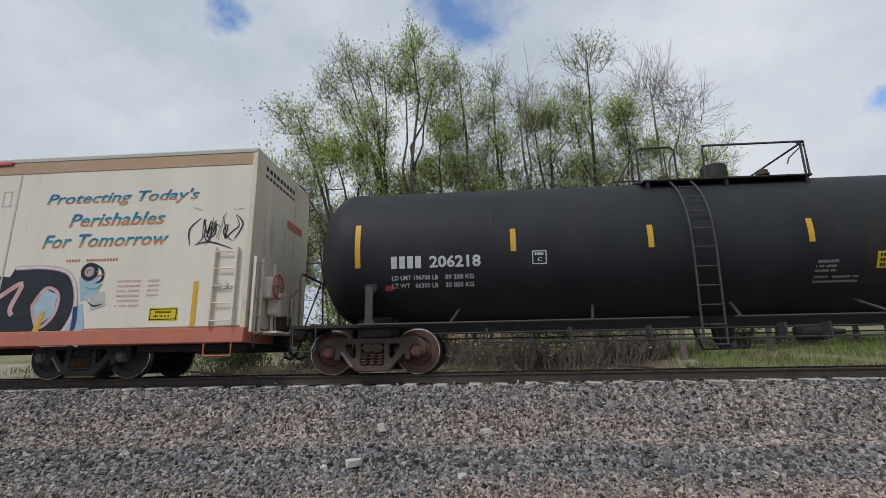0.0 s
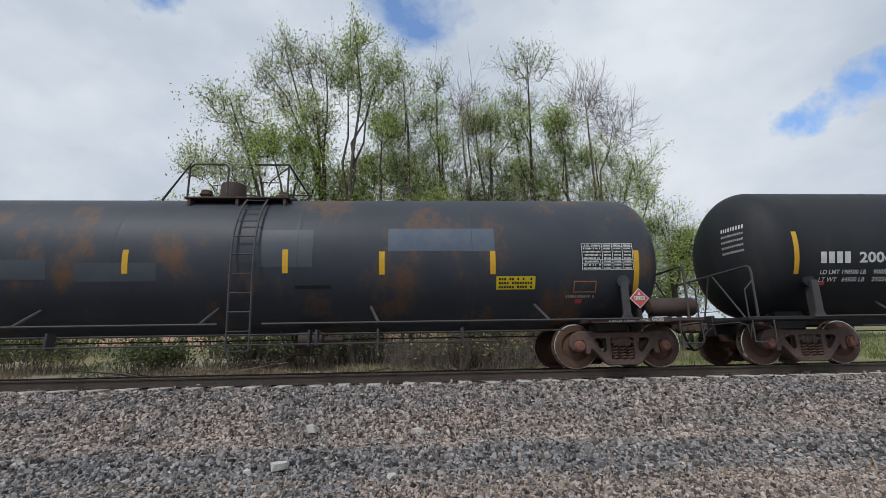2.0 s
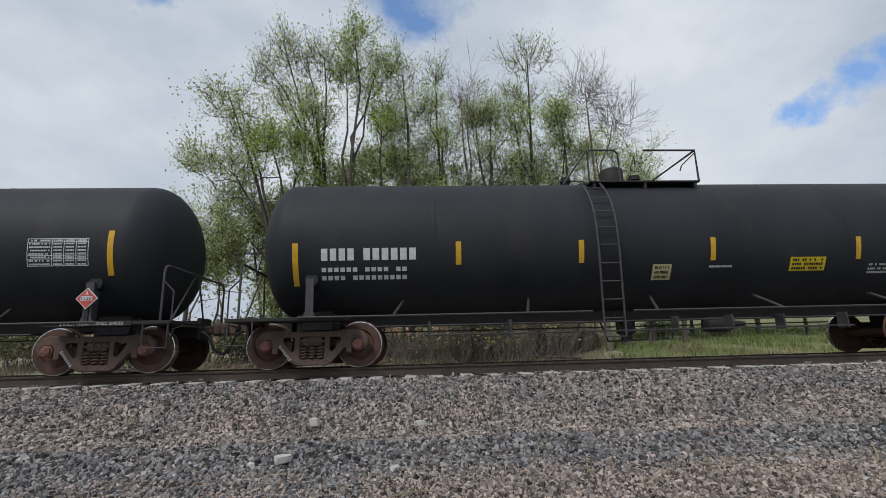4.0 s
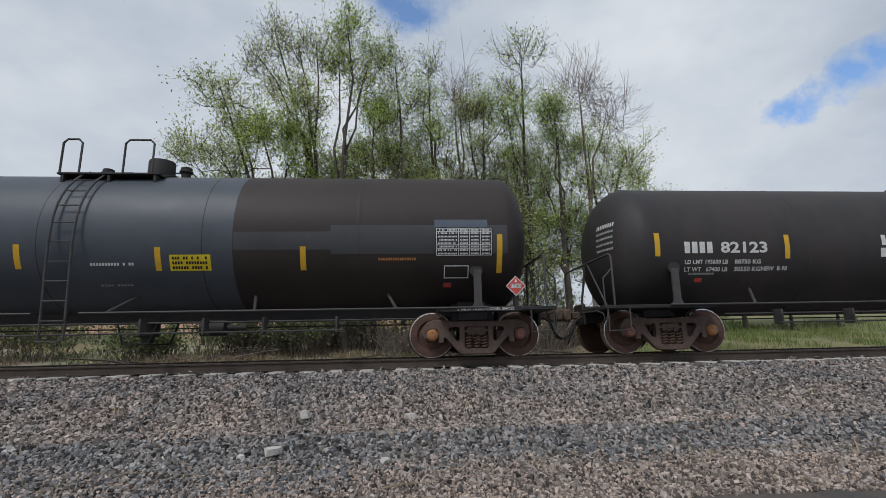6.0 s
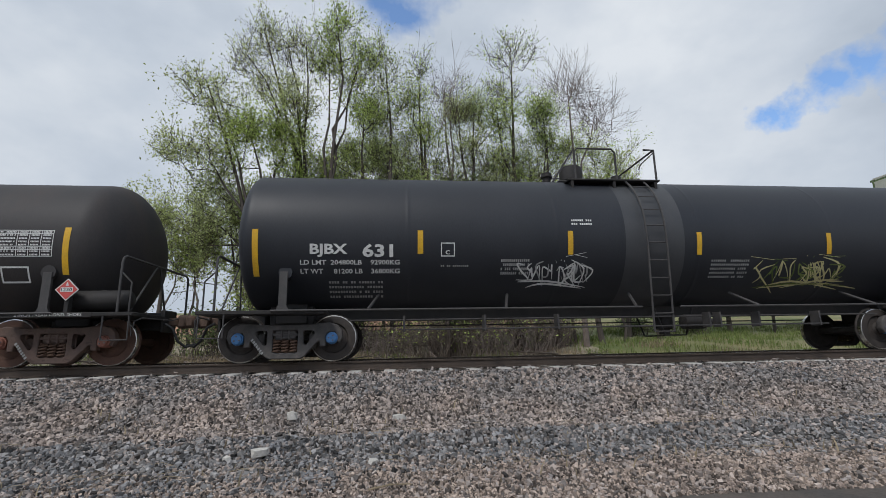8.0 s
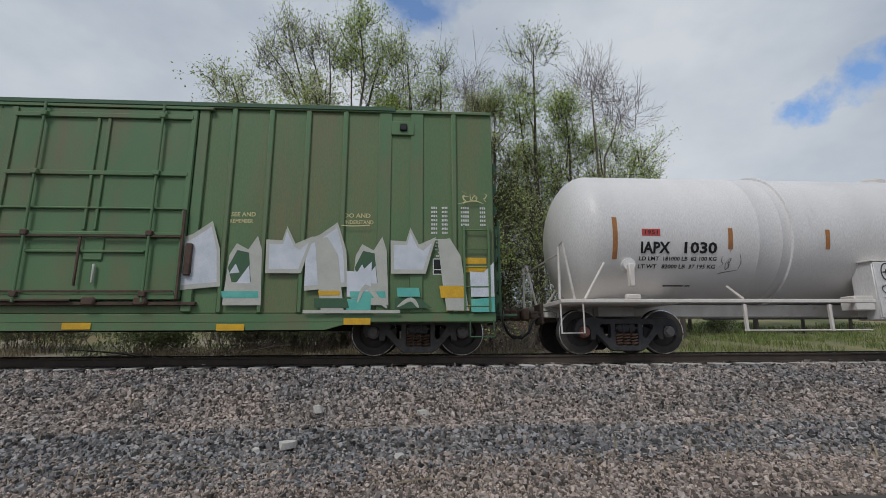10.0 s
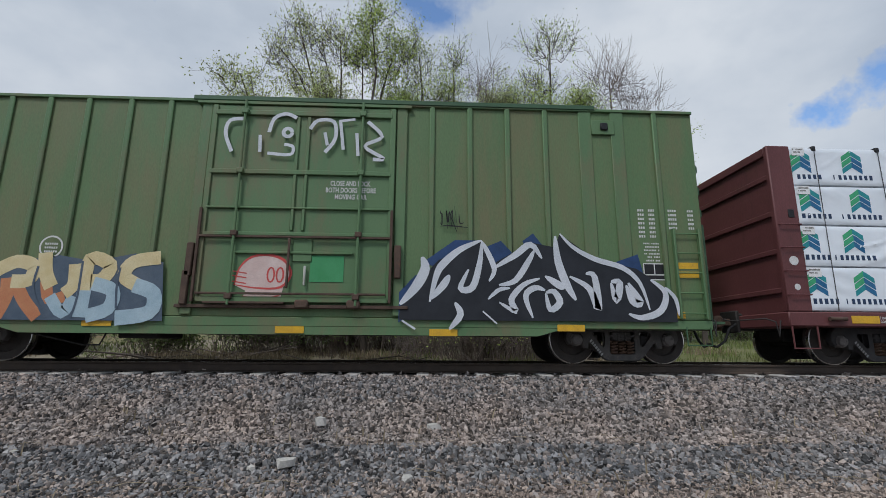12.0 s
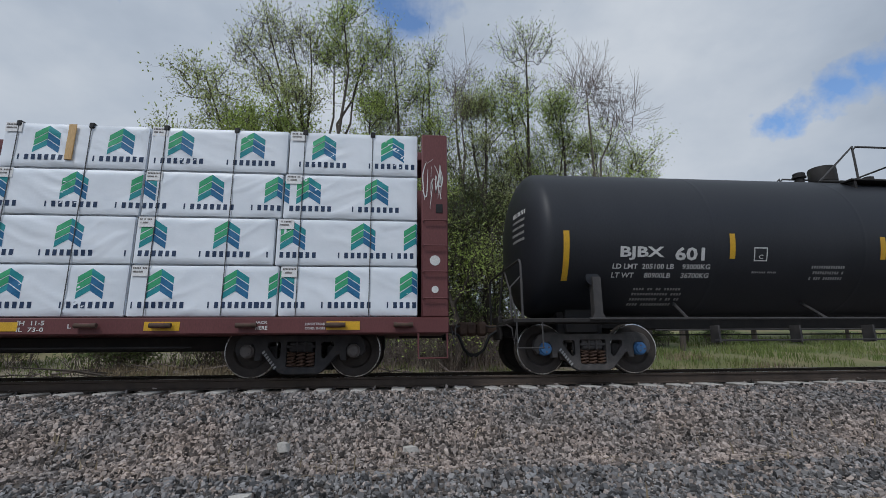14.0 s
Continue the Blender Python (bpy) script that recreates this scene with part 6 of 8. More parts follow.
    if first:
        rows += [("text", "I SEE AND", 8.78, 9.3, 2.86, 2.95, PALE_YELLOW), ("text", "I REMEMBER", 8.78, 9.26, 2.73, 2.81, PALE_YELLOW), ("text", "I DO AND", 10.92, 11.5, 2.86, 2.95, PALE_YELLOW), ("text", "I UNDERSTAND", 10.92, 11.56, 2.73, 2.81, PALE_YELLOW)]
        letters(side, car, "lettering", rows, "white stencilled lettering")
        S, C, G = SPRAY_SILVER, PALE, GREEN_DARK
        silver = [("area", C, 0, [(10.3, 2.4), (10.55, 2.5), (10.88, 2.75), (11.06, 2.2), (11.12, 1.5), (10.3, 1.42)]), ("area", S, 0, [(10.3, 2.27), (10.55, 2.4), (10.87, 2.64), (11.0, 2.19), (11.05, 1.58), (10.3, 1.51)]),
                  ("area", C, 0, [(11.18, 1.15), (11.24, 2.09), (11.36, 2.32), (11.58, 2.2), (11.74, 2.47), (11.83, 2.2), (11.88, 1.15)]), ("area", G, 0, [(11.23, 1.86), (11.38, 2.19), (11.6, 2.14), (11.67, 1.58), (11.32, 1.58)]), ("area", S, 0, [(11.26, 1.74), (11.37, 1.93), (11.45, 1.76)]), ("area", S, 0, [(11.4, 1.56), (11.62, 1.9), (11.66, 1.56)]),
                  ("area", C, 0, [(11.92, 1.75), (11.9, 2.4), (12.2, 2.38), (12.28, 2.66), (12.45, 2.32), (12.78, 2.47), (12.58, 1.75)]), ("area", S, 0, [(11.98, 1.83), (11.96, 2.31), (12.22, 2.31), (12.28, 2.56), (12.43, 2.26), (12.53, 2.2), (12.7, 2.35), (12.53, 1.83)]),
                  ("area", C, 0, [(12.81, 2.42), (13.05, 2.45), (13.26, 2.1), (13.4, 1.05), (12.98, 1.05), (12.9, 1.6)]), ("area", S, 0, [(13.45, 1.31), (13.43, 1.8), (13.7, 1.78), (13.9, 1.98), (13.9, 1.31)]),
                  ("area", SPRAY_TEAL, 0, [(13.45, 1.26), (13.9, 1.3), (13.9, 1.02), (13.45, 1.02)]), ("area", SPRAY_TEAL, 0, [(11.15, 1.41), (11.81, 1.41), (11.83, 1.29), (11.17, 1.29)]), ("area", SPRAY_TEAL, 0, [(12.03, 1.48), (12.45, 1.48), (12.48, 1.31), (12.05, 1.31)]), ("area", YELLOW, 0, [(12.84, 1.52), (13.3, 1.52), (13.33, 1.29), (12.87, 1.29)]), ("area", YELLOW, 0, [(10.57, 1.42), (10.96, 1.42), (10.97, 1.34), (10.58, 1.33)]),
                  ("area", G, 0, [(10.5, 1.28), (11.1, 1.28), (11.15, 1.1), (10.5, 1.1)]), ("area", G, 0, [(12.0, 1.28), (12.5, 1.26), (12.7, 1.1), (12.0, 1.08)]), ("area", C, 0, [(10.3, 1.06), (12.1, 1.06), (12.1, 1.0), (10.3, 1.0)]), ("brush", C, 0.09, [(11.3, 1.2), (11.45, 1.5), (11.7, 1.25), (11.85, 1.1)]), ("brush", C, 0.08, [(12.05, 1.12), (12.3, 1.26), (12.45, 1.1)])]
        slip = lambda dx: [(kind, mat, width, [(a + dx, -b) for a, b in pts]) for kind, mat, width, pts in silver]
        for dx in (0.0, -2.35, -11.0):
            sketch(over, car, (0, 0), (1, 1), slip(dx)[:12 if dx < 0 else None], label="pale silver spray-painted letters with cream outlines")
        over.stroke(g := Shape(), [(10.95, 2.69), (11.2, 2.68), (11.5, 2.7)], 0.02, PALE_YELLOW)
        part("underline", g, car)
        tag(over, car, 92, 13.2, 3.14, 0.6, 0.26, PALE_YELLOW, 5, 0.02)
    else:
        rows += [("text", "IB", -0.62, -0.3, 2.44, 2.68, WHITE), ("text", "T", 0.3, 0.42, 2.44, 2.68, WHITE), ("text", "56", 0.2, 0.58, 1.95, 2.2, WHITE), ("text", "4", 0.96, 1.12, 1.95, 2.2, WHITE), ("bars", 5, 0.24, 0.55, 1.77, 1.84, WHITE), ("bars", 5, 0.24, 0.55, 1.6, 1.67, WHITE), ("box", 0.0, -0.78, -0.2, 1.82, 2.35, SPRAY_TEAL), ("bars", 6, -0.75, -0.35, 1.72, 1.79, WHITE), ("bars", 6, -0.75, -0.35, 1.55, 1.62, WHITE)]
        letters(side, car, "lettering", rows, "white stencilled lettering")
        g = Shape()
        over.rect(g, -0.78, -0.2, 1.82, 2.35, SPRAY_TEAL)
        over.words(g, "18", -0.66, -0.34, 1.95, 2.22, WHITE, lift=0.004)
        over.words(g, "CLOSE AND LOCK", 6.88, 7.62, 3.42, 3.52, WHITE, lift=0.015, bold=0.02)
        over.words(g, "BOTH DOORS BEFORE", 6.8, 7.72, 3.29, 3.39, WHITE, lift=0.015, bold=0.02)
        over.words(g, "MOVING CAR", 6.97, 7.56, 3.16, 3.26, WHITE, lift=0.015, bold=0.02)
        over.rect(g, 6.6, 7.2, 1.62, 2.1, GREEN_FRESH, 0.015)
        part("door_lettering", g, car, "white door warning lettering")
        # round emblem with a stylised fir
        e, g = over, Shape()
        cx, cz = -0.68, 4.08
        e.stroke(g, rough_ring(cx, cz, 0.56, 0.56, 48), 0.085, WHITE)
        e.rect(g, cx - 0.05, cx + 0.05, cz - 0.6, cz + 0.5, WHITE, 0.001)
        for k in range(3):
            zz = cz - 0.28 + 0.27 * k
            for q in (-1, 1):
                e.stroke(g, [(cx, zz + 0.2), (cx + q * (0.36 - 0.08 * k), zz - 0.1)], 0.085, WHITE, 0.002)
        part("emblem", g, car, "white round emblem with a fir tree shape")
        cream, rust_c, pale_b = SPRAY_PALE, SPRAY_ORANGE, SPRAY_BLUE
        left_half = [
            ("area", SPRAY_SLATE, 0, [(2, 13), (1, 6), (6, 3), (12, 2), (18, 3), (25, 1.5), (30, 3), (31, 13)]),
            ("line", rust_c, 2.4, [(3, 12.5), (4.2, 9), (4, 6)]), ("line", rust_c, 2.2, [(5.5, 7), (7.5, 10), (10, 12.6)]), ("line", cream, 2.4, [(1.5, 5), (5, 3.2), (8, 4), (7.5, 6.3), (4.6, 6.6)]),
            ("line", rust_c, 2.0, [(10.5, 6.5), (11.5, 9.5), (14, 9)]), ("line", pale_b, 2.0, [(11.5, 9), (14, 11.8), (15.5, 9)]), ("line", cream, 2.4, [(9.6, 1.6), (10.2, 5), (11.5, 7.5)]), ("line", cream, 2.2, [(15, 3.5), (15.2, 7), (13.8, 8.6)]),
        ]
        right_half = [
            ("line", pale_b, 2.4, [(17, 12.5), (17.2, 7.5)]), ("line", cream, 2.4, [(17, 8), (17.4, 2.6), (21, 3.6), (20, 6), (18, 6.4)]), ("line", pale_b, 2.4, [(18.5, 6.8), (22, 8), (21.6, 11), (18, 12.3)]),
            ("line", cream, 2.4, [(29.5, 2.2), (25, 3), (23.6, 5.4), (26, 7)]), ("line", pale_b, 2.6, [(25.5, 7), (29, 8.4), (28.6, 11.6), (23, 12.6)]),
            ("line", SPRAY_SLATE, 0.4, [(8.8, 4), (8.6, 8), (11.2, 12.6)]), ("line", SPRAY_SLATE, 0.4, [(16.2, 3), (16.2, 9), (15.6, 12.6)]), ("line", SPRAY_SLATE, 0.4, [(22.8, 4), (22.6, 7), (23, 11)])]
        sketch(over, car, (1.02, 2.25), (0.1, 0.103), left_half + right_half)
        dark = [("area", SPRAY_NAVY, 0, [(4, 8), (10, 4), (14, 4), (8, 9)]), ("area", SPRAY_NAVY, 0, [(16, 5), (18.5, 4), (20.5, 6), (17, 9)]), ("area", SPRAY_NAVY, 0, [(22.5, 4), (24.5, 2.6), (26.5, 5), (24, 7)]), ("area", SPRAY_NAVY, 0, [(38, 8), (44, 6), (45, 10), (40, 10)]), ("area", SPRAY_NAVY, 0, [(0, 18), (0, 13), (3, 10), (5, 14)])]
        dark += [("area", SPRAY_BLACK, 0, [(0, 17.5), (0.5, 14), (7, 7.5), (15, 4), (17, 8), (24, 4.2), (28.5, 5), (29.5, 2.6), (36, 7), (43.5, 8.5), (46, 10), (50.5, 14), (50.5, 17.5)])]
        silver = [(1.5, [(0.2, 15), (3, 12), (4.6, 9), (4, 7)]), (1.1, [(5.5, 14.5), (6.7, 10), (8, 8), (11, 5.6), (14.8, 4)]), (1.1, [(5.8, 14), (8, 11.6), (9, 10)]), (1.0, [(15, 4.2), (14.5, 8), (13.2, 12), (11, 12.2), (12.5, 9)]), (0.8, [(14.8, 4), (16, 6), (17.2, 9), (16.2, 11)]), (1.0, [(17, 8.8), (21, 6.5), (24, 4.6), (26, 7)]), (0.9, [(18, 11.6), (21, 10.8), (23.5, 7.5), (24.6, 5.6)]), (0.6, [(16, 14), (18, 12.4), (20, 12.1)])]
        silver += [(0.9, [(18, 14.5), (21, 16), (20.2, 14), (22.5, 11.5), (25.5, 10.4)]), (1.2, [(28.6, 3), (29, 7.5), (30.5, 11.5), (32, 14)]), (0.8, [(29.5, 2.6), (32, 5), (36, 7), (41, 8.4), (44, 11), (45.5, 15.5)]), (1.1, [(26.5, 10), (29, 11.5), (30, 12)]), (1.0, [(26.5, 12.8), (27.2, 15.6), (29, 14.4), (28, 12.6), (26.5, 12.8)]), (0.9, [(24, 17), (22.8, 13.4), (24.6, 12), (26.4, 12.4)]), (1.1, [(31, 10), (34.5, 12), (36, 15.5), (35.6, 10), (34, 9.5)]), (1.1, [(38.6, 11), (39.4, 14), (40.2, 11), (38.6, 10.8)]), (1.2, [(41.4, 11.4), (42.4, 14), (43.8, 14.2), (41.8, 11)])]
        silver += [(1.0, [(46, 10.4), (48.6, 12.6), (47.5, 15.6), (44, 16.8), (41.5, 16.2)]), (0.6, [(48.6, 11.6), (50.4, 13.6), (50.8, 16.4)]), (1.0, [(10, 14.6), (11, 16.6), (9, 19)]), (1.1, [(0.6, 17.6), (3, 19)]), (0.9, [(15, 16), (17.5, 18)])]
        sketch(over, car, (8.2, 2.86), (0.1, 0.108), dark + [("brush", SPRAY_SILVER, a * 1.25, q) for a, q in silver])
        white = [(0.7, [(8.4, 6), (6, 6.4), (5.4, 9), (6.8, 12.6)]), (0.6, [(11.8, 9.2), (12, 12.6)]), (0.7, [(13.4, 8.6), (14.2, 5.8), (16.4, 4.8), (18.4, 5.6)]), (0.7, rough_ring(16.9, 8.6, 0.8, 0.8, 10)), (0.6, [(16.4, 11), (18, 11.4), (17.6, 13), (13.4, 12.8)]), (0.7, [(21, 7.8), (22.4, 6), (25.4, 6.2), (25.8, 9.6), (24, 12.4)]), (0.6, [(23.8, 8.4), (24.4, 11)]), (0.6, [(26.6, 5.8), (27.4, 11.8)]), (0.5, [(26.6, 6), (29.4, 5.6)]), (0.6, [(29.8, 8.4), (30.2, 13)]), (0.7, [(31.8, 6), (34.6, 9), (31.4, 11), (35, 13.4), (33, 13.6)])]
        sketch(Side(y=-Y - 0.12), car, (4.35, 5.3), (0.1, 0.1), [("line", SPRAY_SILVER, a, q) for a, q in white], "graffiti_tag", "white sprayed outline letters")
        g = Shape()
        over.stroke(g, rough_ring(2.05, 2.19, 0.19, 0.19, 28), 0.03, WHITE)
        for k in range(3):
            over.bars(g, 1.94, 2.17, 2.23 - 0.07 * k, 2.265 - 0.07 * k, WHITE, 6, k)
        part("round_stencil", g, car, "white round stencilled mark")
        tag(over, car, 94, 8.9, 2.6, 0.5, 0.5, BLACK_INK, 6, 0.025)
        tag(over, car, 95, -0.8, 1.1, 1.6, 0.5, PALE, 6, 0.04)
        g = Shape()
        over.poly(g, [(5.3, 1.55), (5.36, 1.85), (5.55, 2.05), (5.85, 2.1), (6.14, 2.0), (6.27, 1.75), (6.16, 1.55), (6.1, 1.24), (5.42, 1.24), (5.5, 1.45)], SPRAY_BLUSH, 0.016)
        over.stroke(g, [(5.3, 1.55), (5.36, 1.85), (5.55, 2.05), (5.85, 2.1), (6.14, 2.0), (6.27, 1.75), (6.1, 1.52), (5.7, 1.5), (5.28, 1.56)], 0.05, RED_DECAL, 0.019, True)
        for q in (5.92, 6.08):
            over.stroke(g, rough_ring(q, 1.74, 0.06, 0.13, 12), 0.03, RED_DECAL, 0.02)
        for q in (1.62, 1.72, 1.8):
            over.stroke(g, [(5.25, q), (5.5, q - 0.04)], 0.02, RED_DECAL, 0.02)
        over.stroke(g, [(5.45, 1.36), (5.8, 1.3), (6.1, 1.38)], 0.04, RED_DECAL, 0.019, True)
        part("graffiti_head", g, door, "pink spray-painted round shape")
    running_gear(car, (0, tc), TRUCK_GREY, [WHEEL_DARK], [CAP_GREY])
    CARS.append((car, base))


boxcar(161.656, False)
boxcar(129.45, True)


# ---- cream refrigerator car ----
def reefer(base):
    car = thing("refrigerator_car", "cream refrigerator car with a buff band and graffiti", "boxcar", "freight train")
    tc, x0, x1, z0, z1, Y = 14.0, -3.7, 17.74, 1.17, 4.92, 1.58
    part("body", Shape().box(x0, x1, -Y, Y, z0, z1, CREAM, 0.03), car, "cream insulated steel body")
    part("roof", Shape().box(x0, x1, -Y + 0.02, Y - 0.02, z1, z1 + 0.06, CREAM, 0.01).box(x0, x1, -Y - 0.02, -Y + 0.02, z1 - 0.06, z1 + 0.02, PALE, 0.006), car)
    part("band", Shape().box(x0, x1 - 0.02, -Y - 0.012, -Y + 0.001, z1 - 0.33, z1 - 0.08, BUFF, 0.004), car, "buff band below the roof")
    part("side_sill", Shape().box(x0, x1, -Y - 0.02, Y + 0.02, z0 - 0.3, z0 - 0.002, CORAL, 0.015), car, "coral painted side sill")
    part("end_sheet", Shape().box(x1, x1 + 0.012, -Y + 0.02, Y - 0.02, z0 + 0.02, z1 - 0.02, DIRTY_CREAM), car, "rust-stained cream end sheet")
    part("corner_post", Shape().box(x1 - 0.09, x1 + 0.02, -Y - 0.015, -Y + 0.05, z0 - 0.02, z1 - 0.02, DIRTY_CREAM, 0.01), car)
    g = Shape()
    for k in range(9):
        for z, h in ((4.62, 0.1), (4.46, 0.07)):
            g.box(x1 + 0.012, x1 + 0.016, -1.15 + 0.19 * k, -1.03 + 0.19 * k, z, z + h, BLACK_INK)
    tagged(part("end_lettering", g, car), kind="stuff")
    part("end_mark", Shape().prism([(x1 + 0.012, 3.66), (x1 + 0.018, 3.66), (x1 + 0.018, 3.86), (x1 + 0.012, 3.86)], 0.15, 1.1, CORAL), car, "faded red mark")
    for y in (-1.3, -0.3, 0.6, 1.3):
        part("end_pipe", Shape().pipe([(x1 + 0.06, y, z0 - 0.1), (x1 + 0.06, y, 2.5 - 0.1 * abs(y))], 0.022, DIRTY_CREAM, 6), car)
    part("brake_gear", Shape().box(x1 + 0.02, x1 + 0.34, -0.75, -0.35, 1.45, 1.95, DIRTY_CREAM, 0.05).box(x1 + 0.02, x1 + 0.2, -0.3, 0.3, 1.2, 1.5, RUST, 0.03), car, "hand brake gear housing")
    part("panel_seam", Shape().box(12.42, 12.46, -Y - 0.01, -Y + 0.001, z0, z1 - 0.34, PALE, 0.003), car)
    part("roof_hatch", Shape().box(11.0, 12.2, -Y - 0.05, -Y + 0.02, z1 - 0.12, z1 - 0.04, RED_DECAL, 0.01), car)
    side_ladder(car, 17.04, 17.5, z0 + 0.02, 2.78, -Y, CREAM, 5)
    g = Shape()
    for y in (-1.5, -1.15, -0.55):
        g.box(x1 + 0.06, x1 + 0.12, y - 0.025, y + 0.025, z0 - 0.1, 2.6, CREAM, 0.006)
    for k in range(4):
        g.pipe([(x1 + 0.1, -1.5, z0 + 0.25 + 0.36 * k), (x1 + 0.1, -1.15, z0 + 0.25 + 0.36 * k)], 0.015, CREAM, 6)
    part("end_ladder", g, car, "cream end ladder")
    g = Shape().pipe(rough_loop((x1 + 0.32, -0.85, 2.05), 0.26, "x"), 0.018, RED_DECAL, 6).pipe([(x1 + 0.32, -1.1, 2.05), (x1 + 0.32, -0.6, 2.05)], 0.014, RED_DECAL, 6).pipe([(x1 + 0.32, -0.85, 1.8), (x1 + 0.32, -0.85, 2.3)], 0.014, RED_DECAL, 6).box(x1 + 0.02, x1 + 0.28, -1.05, -0.7, 1.8, 2.25, CREAM, 0.04)
    part("hand_brake", g, car, "hand brake with a reddish wheel")
    part("crossover_platform", Shape().box(x1, x1 + 0.5, -1.2, 1.2, z0 - 0.12, z0 - 0.07, CREAM, 0.01), car)
    coupler(car, x1 + 0.1, 1)
    coupler(car, x0 - 0.1, -1)
    g = Shape().pipe([(16.95, -Y, z0 - 0.3), (16.95, -Y, z0 - 0.55), (17.5, -Y, z0 - 0.55), (17.5, -Y, z0 - 0.3)], 0.018, CORAL, 6)
    part("stirrup_step", g, car)
    part("center_sill", Shape().box(0, tc, -0.4, 0.4, 0.75, z0 - 0.31, UNDER, 0.02).box(15.3, 17.6, -1.2, 1.2, 0.72, z0 - 0.3, UNDER, 0.02), car)
    side = Side(y=-Y)
    g = Shape()
    cols = [LOGO_BLUE, LOGO_TEAL, SPRAY_ORANGE]
    for t, a, b, c, d in (("Protecting Today's", 13.13, 16.54, 3.78, 4.10), ("Perishables", 13.72, 15.85, 3.33, 3.62), ("For Tomorrow", 13.2, 15.98, 2.88, 3.17)):
        side.words(g, t, a, b, c, d, SPRAY_ORANGE, bold=0.016, slant=0.3)
        side.words(g, t, a, b, c, d, LOGO_TEAL, bold=0.016, lift=0.001, slant=0.3, cut=0.38)
        side.words(g, t, a, b, c, d, LOGO_BLUE, bold=0.016, lift=0.002, slant=0.3, cut=0.58)
    part("slogan", g, car, "blue and orange slogan lettering")
    rows = [("bars", 18, 13.8, 14.95, 2.58, 2.63, SPRAY_ORANGE), ("box", 0.0, 15.75, 16.35, 1.32, 1.58, SIGN_YELLOW), ("frame", 0.02, 15.77, 16.33, 1.34, 1.56, BLACK_INK), ("bars", 8, 15.88, 16.22, 1.47, 1.51, BLACK_INK), ("bars", 12, 15.85, 16.25, 1.39, 1.43, BLACK_INK), ("box", 0.0, 16.62, 16.72, 1.19, 2.1, YELLOW), ("frame", 0.02, 12.1, 12.3, 3.85, 4.2, PALE)]
    rows += [("bars", 10, 15.0, 15.5, 2.12 - 0.1 * k, 2.16 - 0.1 * k, SPRAY_PINK) for k in range(6)] + [("bars", 5, 15.65, 15.9, 2.12 - 0.1 * k, 2.16 - 0.1 * k, SPRAY_PINK) for k in range(4)] + [("box", 0.0, 13.1, 13.24, 1.2, 1.58, YELLOW)]
    letters(side, car, "lettering", rows)
    tag(side, car, 96, 16.45, 2.75, 1.1, 0.85, BLACK_INK, 7, 0.03)
    tag(side, car, 196, 16.55, 2.8, 0.95, 0.75, BLACK_INK, 7, 0.03)
    sketch(side, car, (14.15, 2.65), (0.1, 0.1), [("area", SPRAY_BLUE, 0, [(0, 4), (3, 2), (5, 5), (4.5, 8), (1, 9)]), ("area", PALE, 0, [(3, 8), (6, 7), (6.5, 10), (3.4, 11)]), ("brush", SPRAY_BLACK, 0.6, [(2.8, 1.2), (4.8, 2.6), (5, 4.6), (3.6, 5.4)]), ("brush", SPRAY_ORANGE, 0.4, [(1, 3), (3, 4), (5.6, 3.4)]), ("brush", SPRAY_TEAL, 0.4, [(1.4, 6), (3.6, 6.6), (5.4, 5.4)]), ("brush", SPRAY_BLACK, 0.3, [(2.6, 9), (4, 10), (6, 9.6)]), ("line", SPRAY_NAVY, 1.0, [(0.2, 10), (0.4, 13), (0.2, 15.6)]), ("line", SPRAY_BLUE, 1.2, [(0.6, 15), (2.0, 15.8), (1.4, 18)])], label="small colourful graffiti beside the large letters")
    tag(side, car, 97, 17.1, 1.9, 0.35, 0.2, CAP_GREY, 4, 0.015)
    sketch(side, car, (10.72, 2.6), (0.1, 0.1), [
        ("area", SPRAY_BLUE, 0, [(31, 10), (36, 9), (37, 14), (34, 17.4), (28, 17.4)]), ("area", SPRAY_BLACK, 0, [(2, 17.2), (2, 3), (8, 2), (19, 3), (20, 1), (29, 1), (33, 4), (34.4, 9), (33, 14.5), (29, 17.2)]),
        ("area", SPRAY_BLUE, 0, [(25, 9), (27.5, 5.8), (30.2, 7), (30, 11), (27, 13.4)]), ("line", SPRAY_PINK, 0.9, [(20, 1.2), (27, 1.2), (32.4, 3), (34.4, 9), (32.6, 14.4), (28.6, 17.2)]), ("line", SPRAY_SILVER, 0.45, [(20, 1.2), (27, 1.2), (32.4, 3), (34.4, 9), (32.6, 14.4), (28.6, 17.2)]),
        ("line", SPRAY_PINK, 0.7, [(25, 9.2), (27.5, 5.6), (30.4, 7), (30, 11.2), (27, 13.6), (25, 9.2)]), ("line", SPRAY_SILVER, 0.5, [(12, 1), (16, 8), (13, 16)]), ("line", SPRAY_PINK, 1.0, [(16.4, 8), (22, 4.4), (20.4, 9.4), (21, 11)]), ("line", SPRAY_SILVER, 0.5, [(4, 6), (9, 3), (13, 7), (9, 12), (4, 15)]),
        ("line", SPRAY_BLACK, 1.4, rough_ring(36.4, 2.4, 1.2, 1.2, 10)), ("line", SPRAY_PINK, 0.5, rough_ring(36.4, 2.4, 0.8, 0.8, 10)), ("area", YELLOW, 0, [(25.8, 15), (27.2, 15), (28.2, 10.4), (27.4, 10.4)])])
    running_gear(car, (0, tc), TRUCK_DARK, [WHEEL_DARK], [CAP_GREY])
    CARS.append((car, base))


reefer(-20.704)


# ---- centre-beam flatcar and its lumber ----
BUNDLES = []


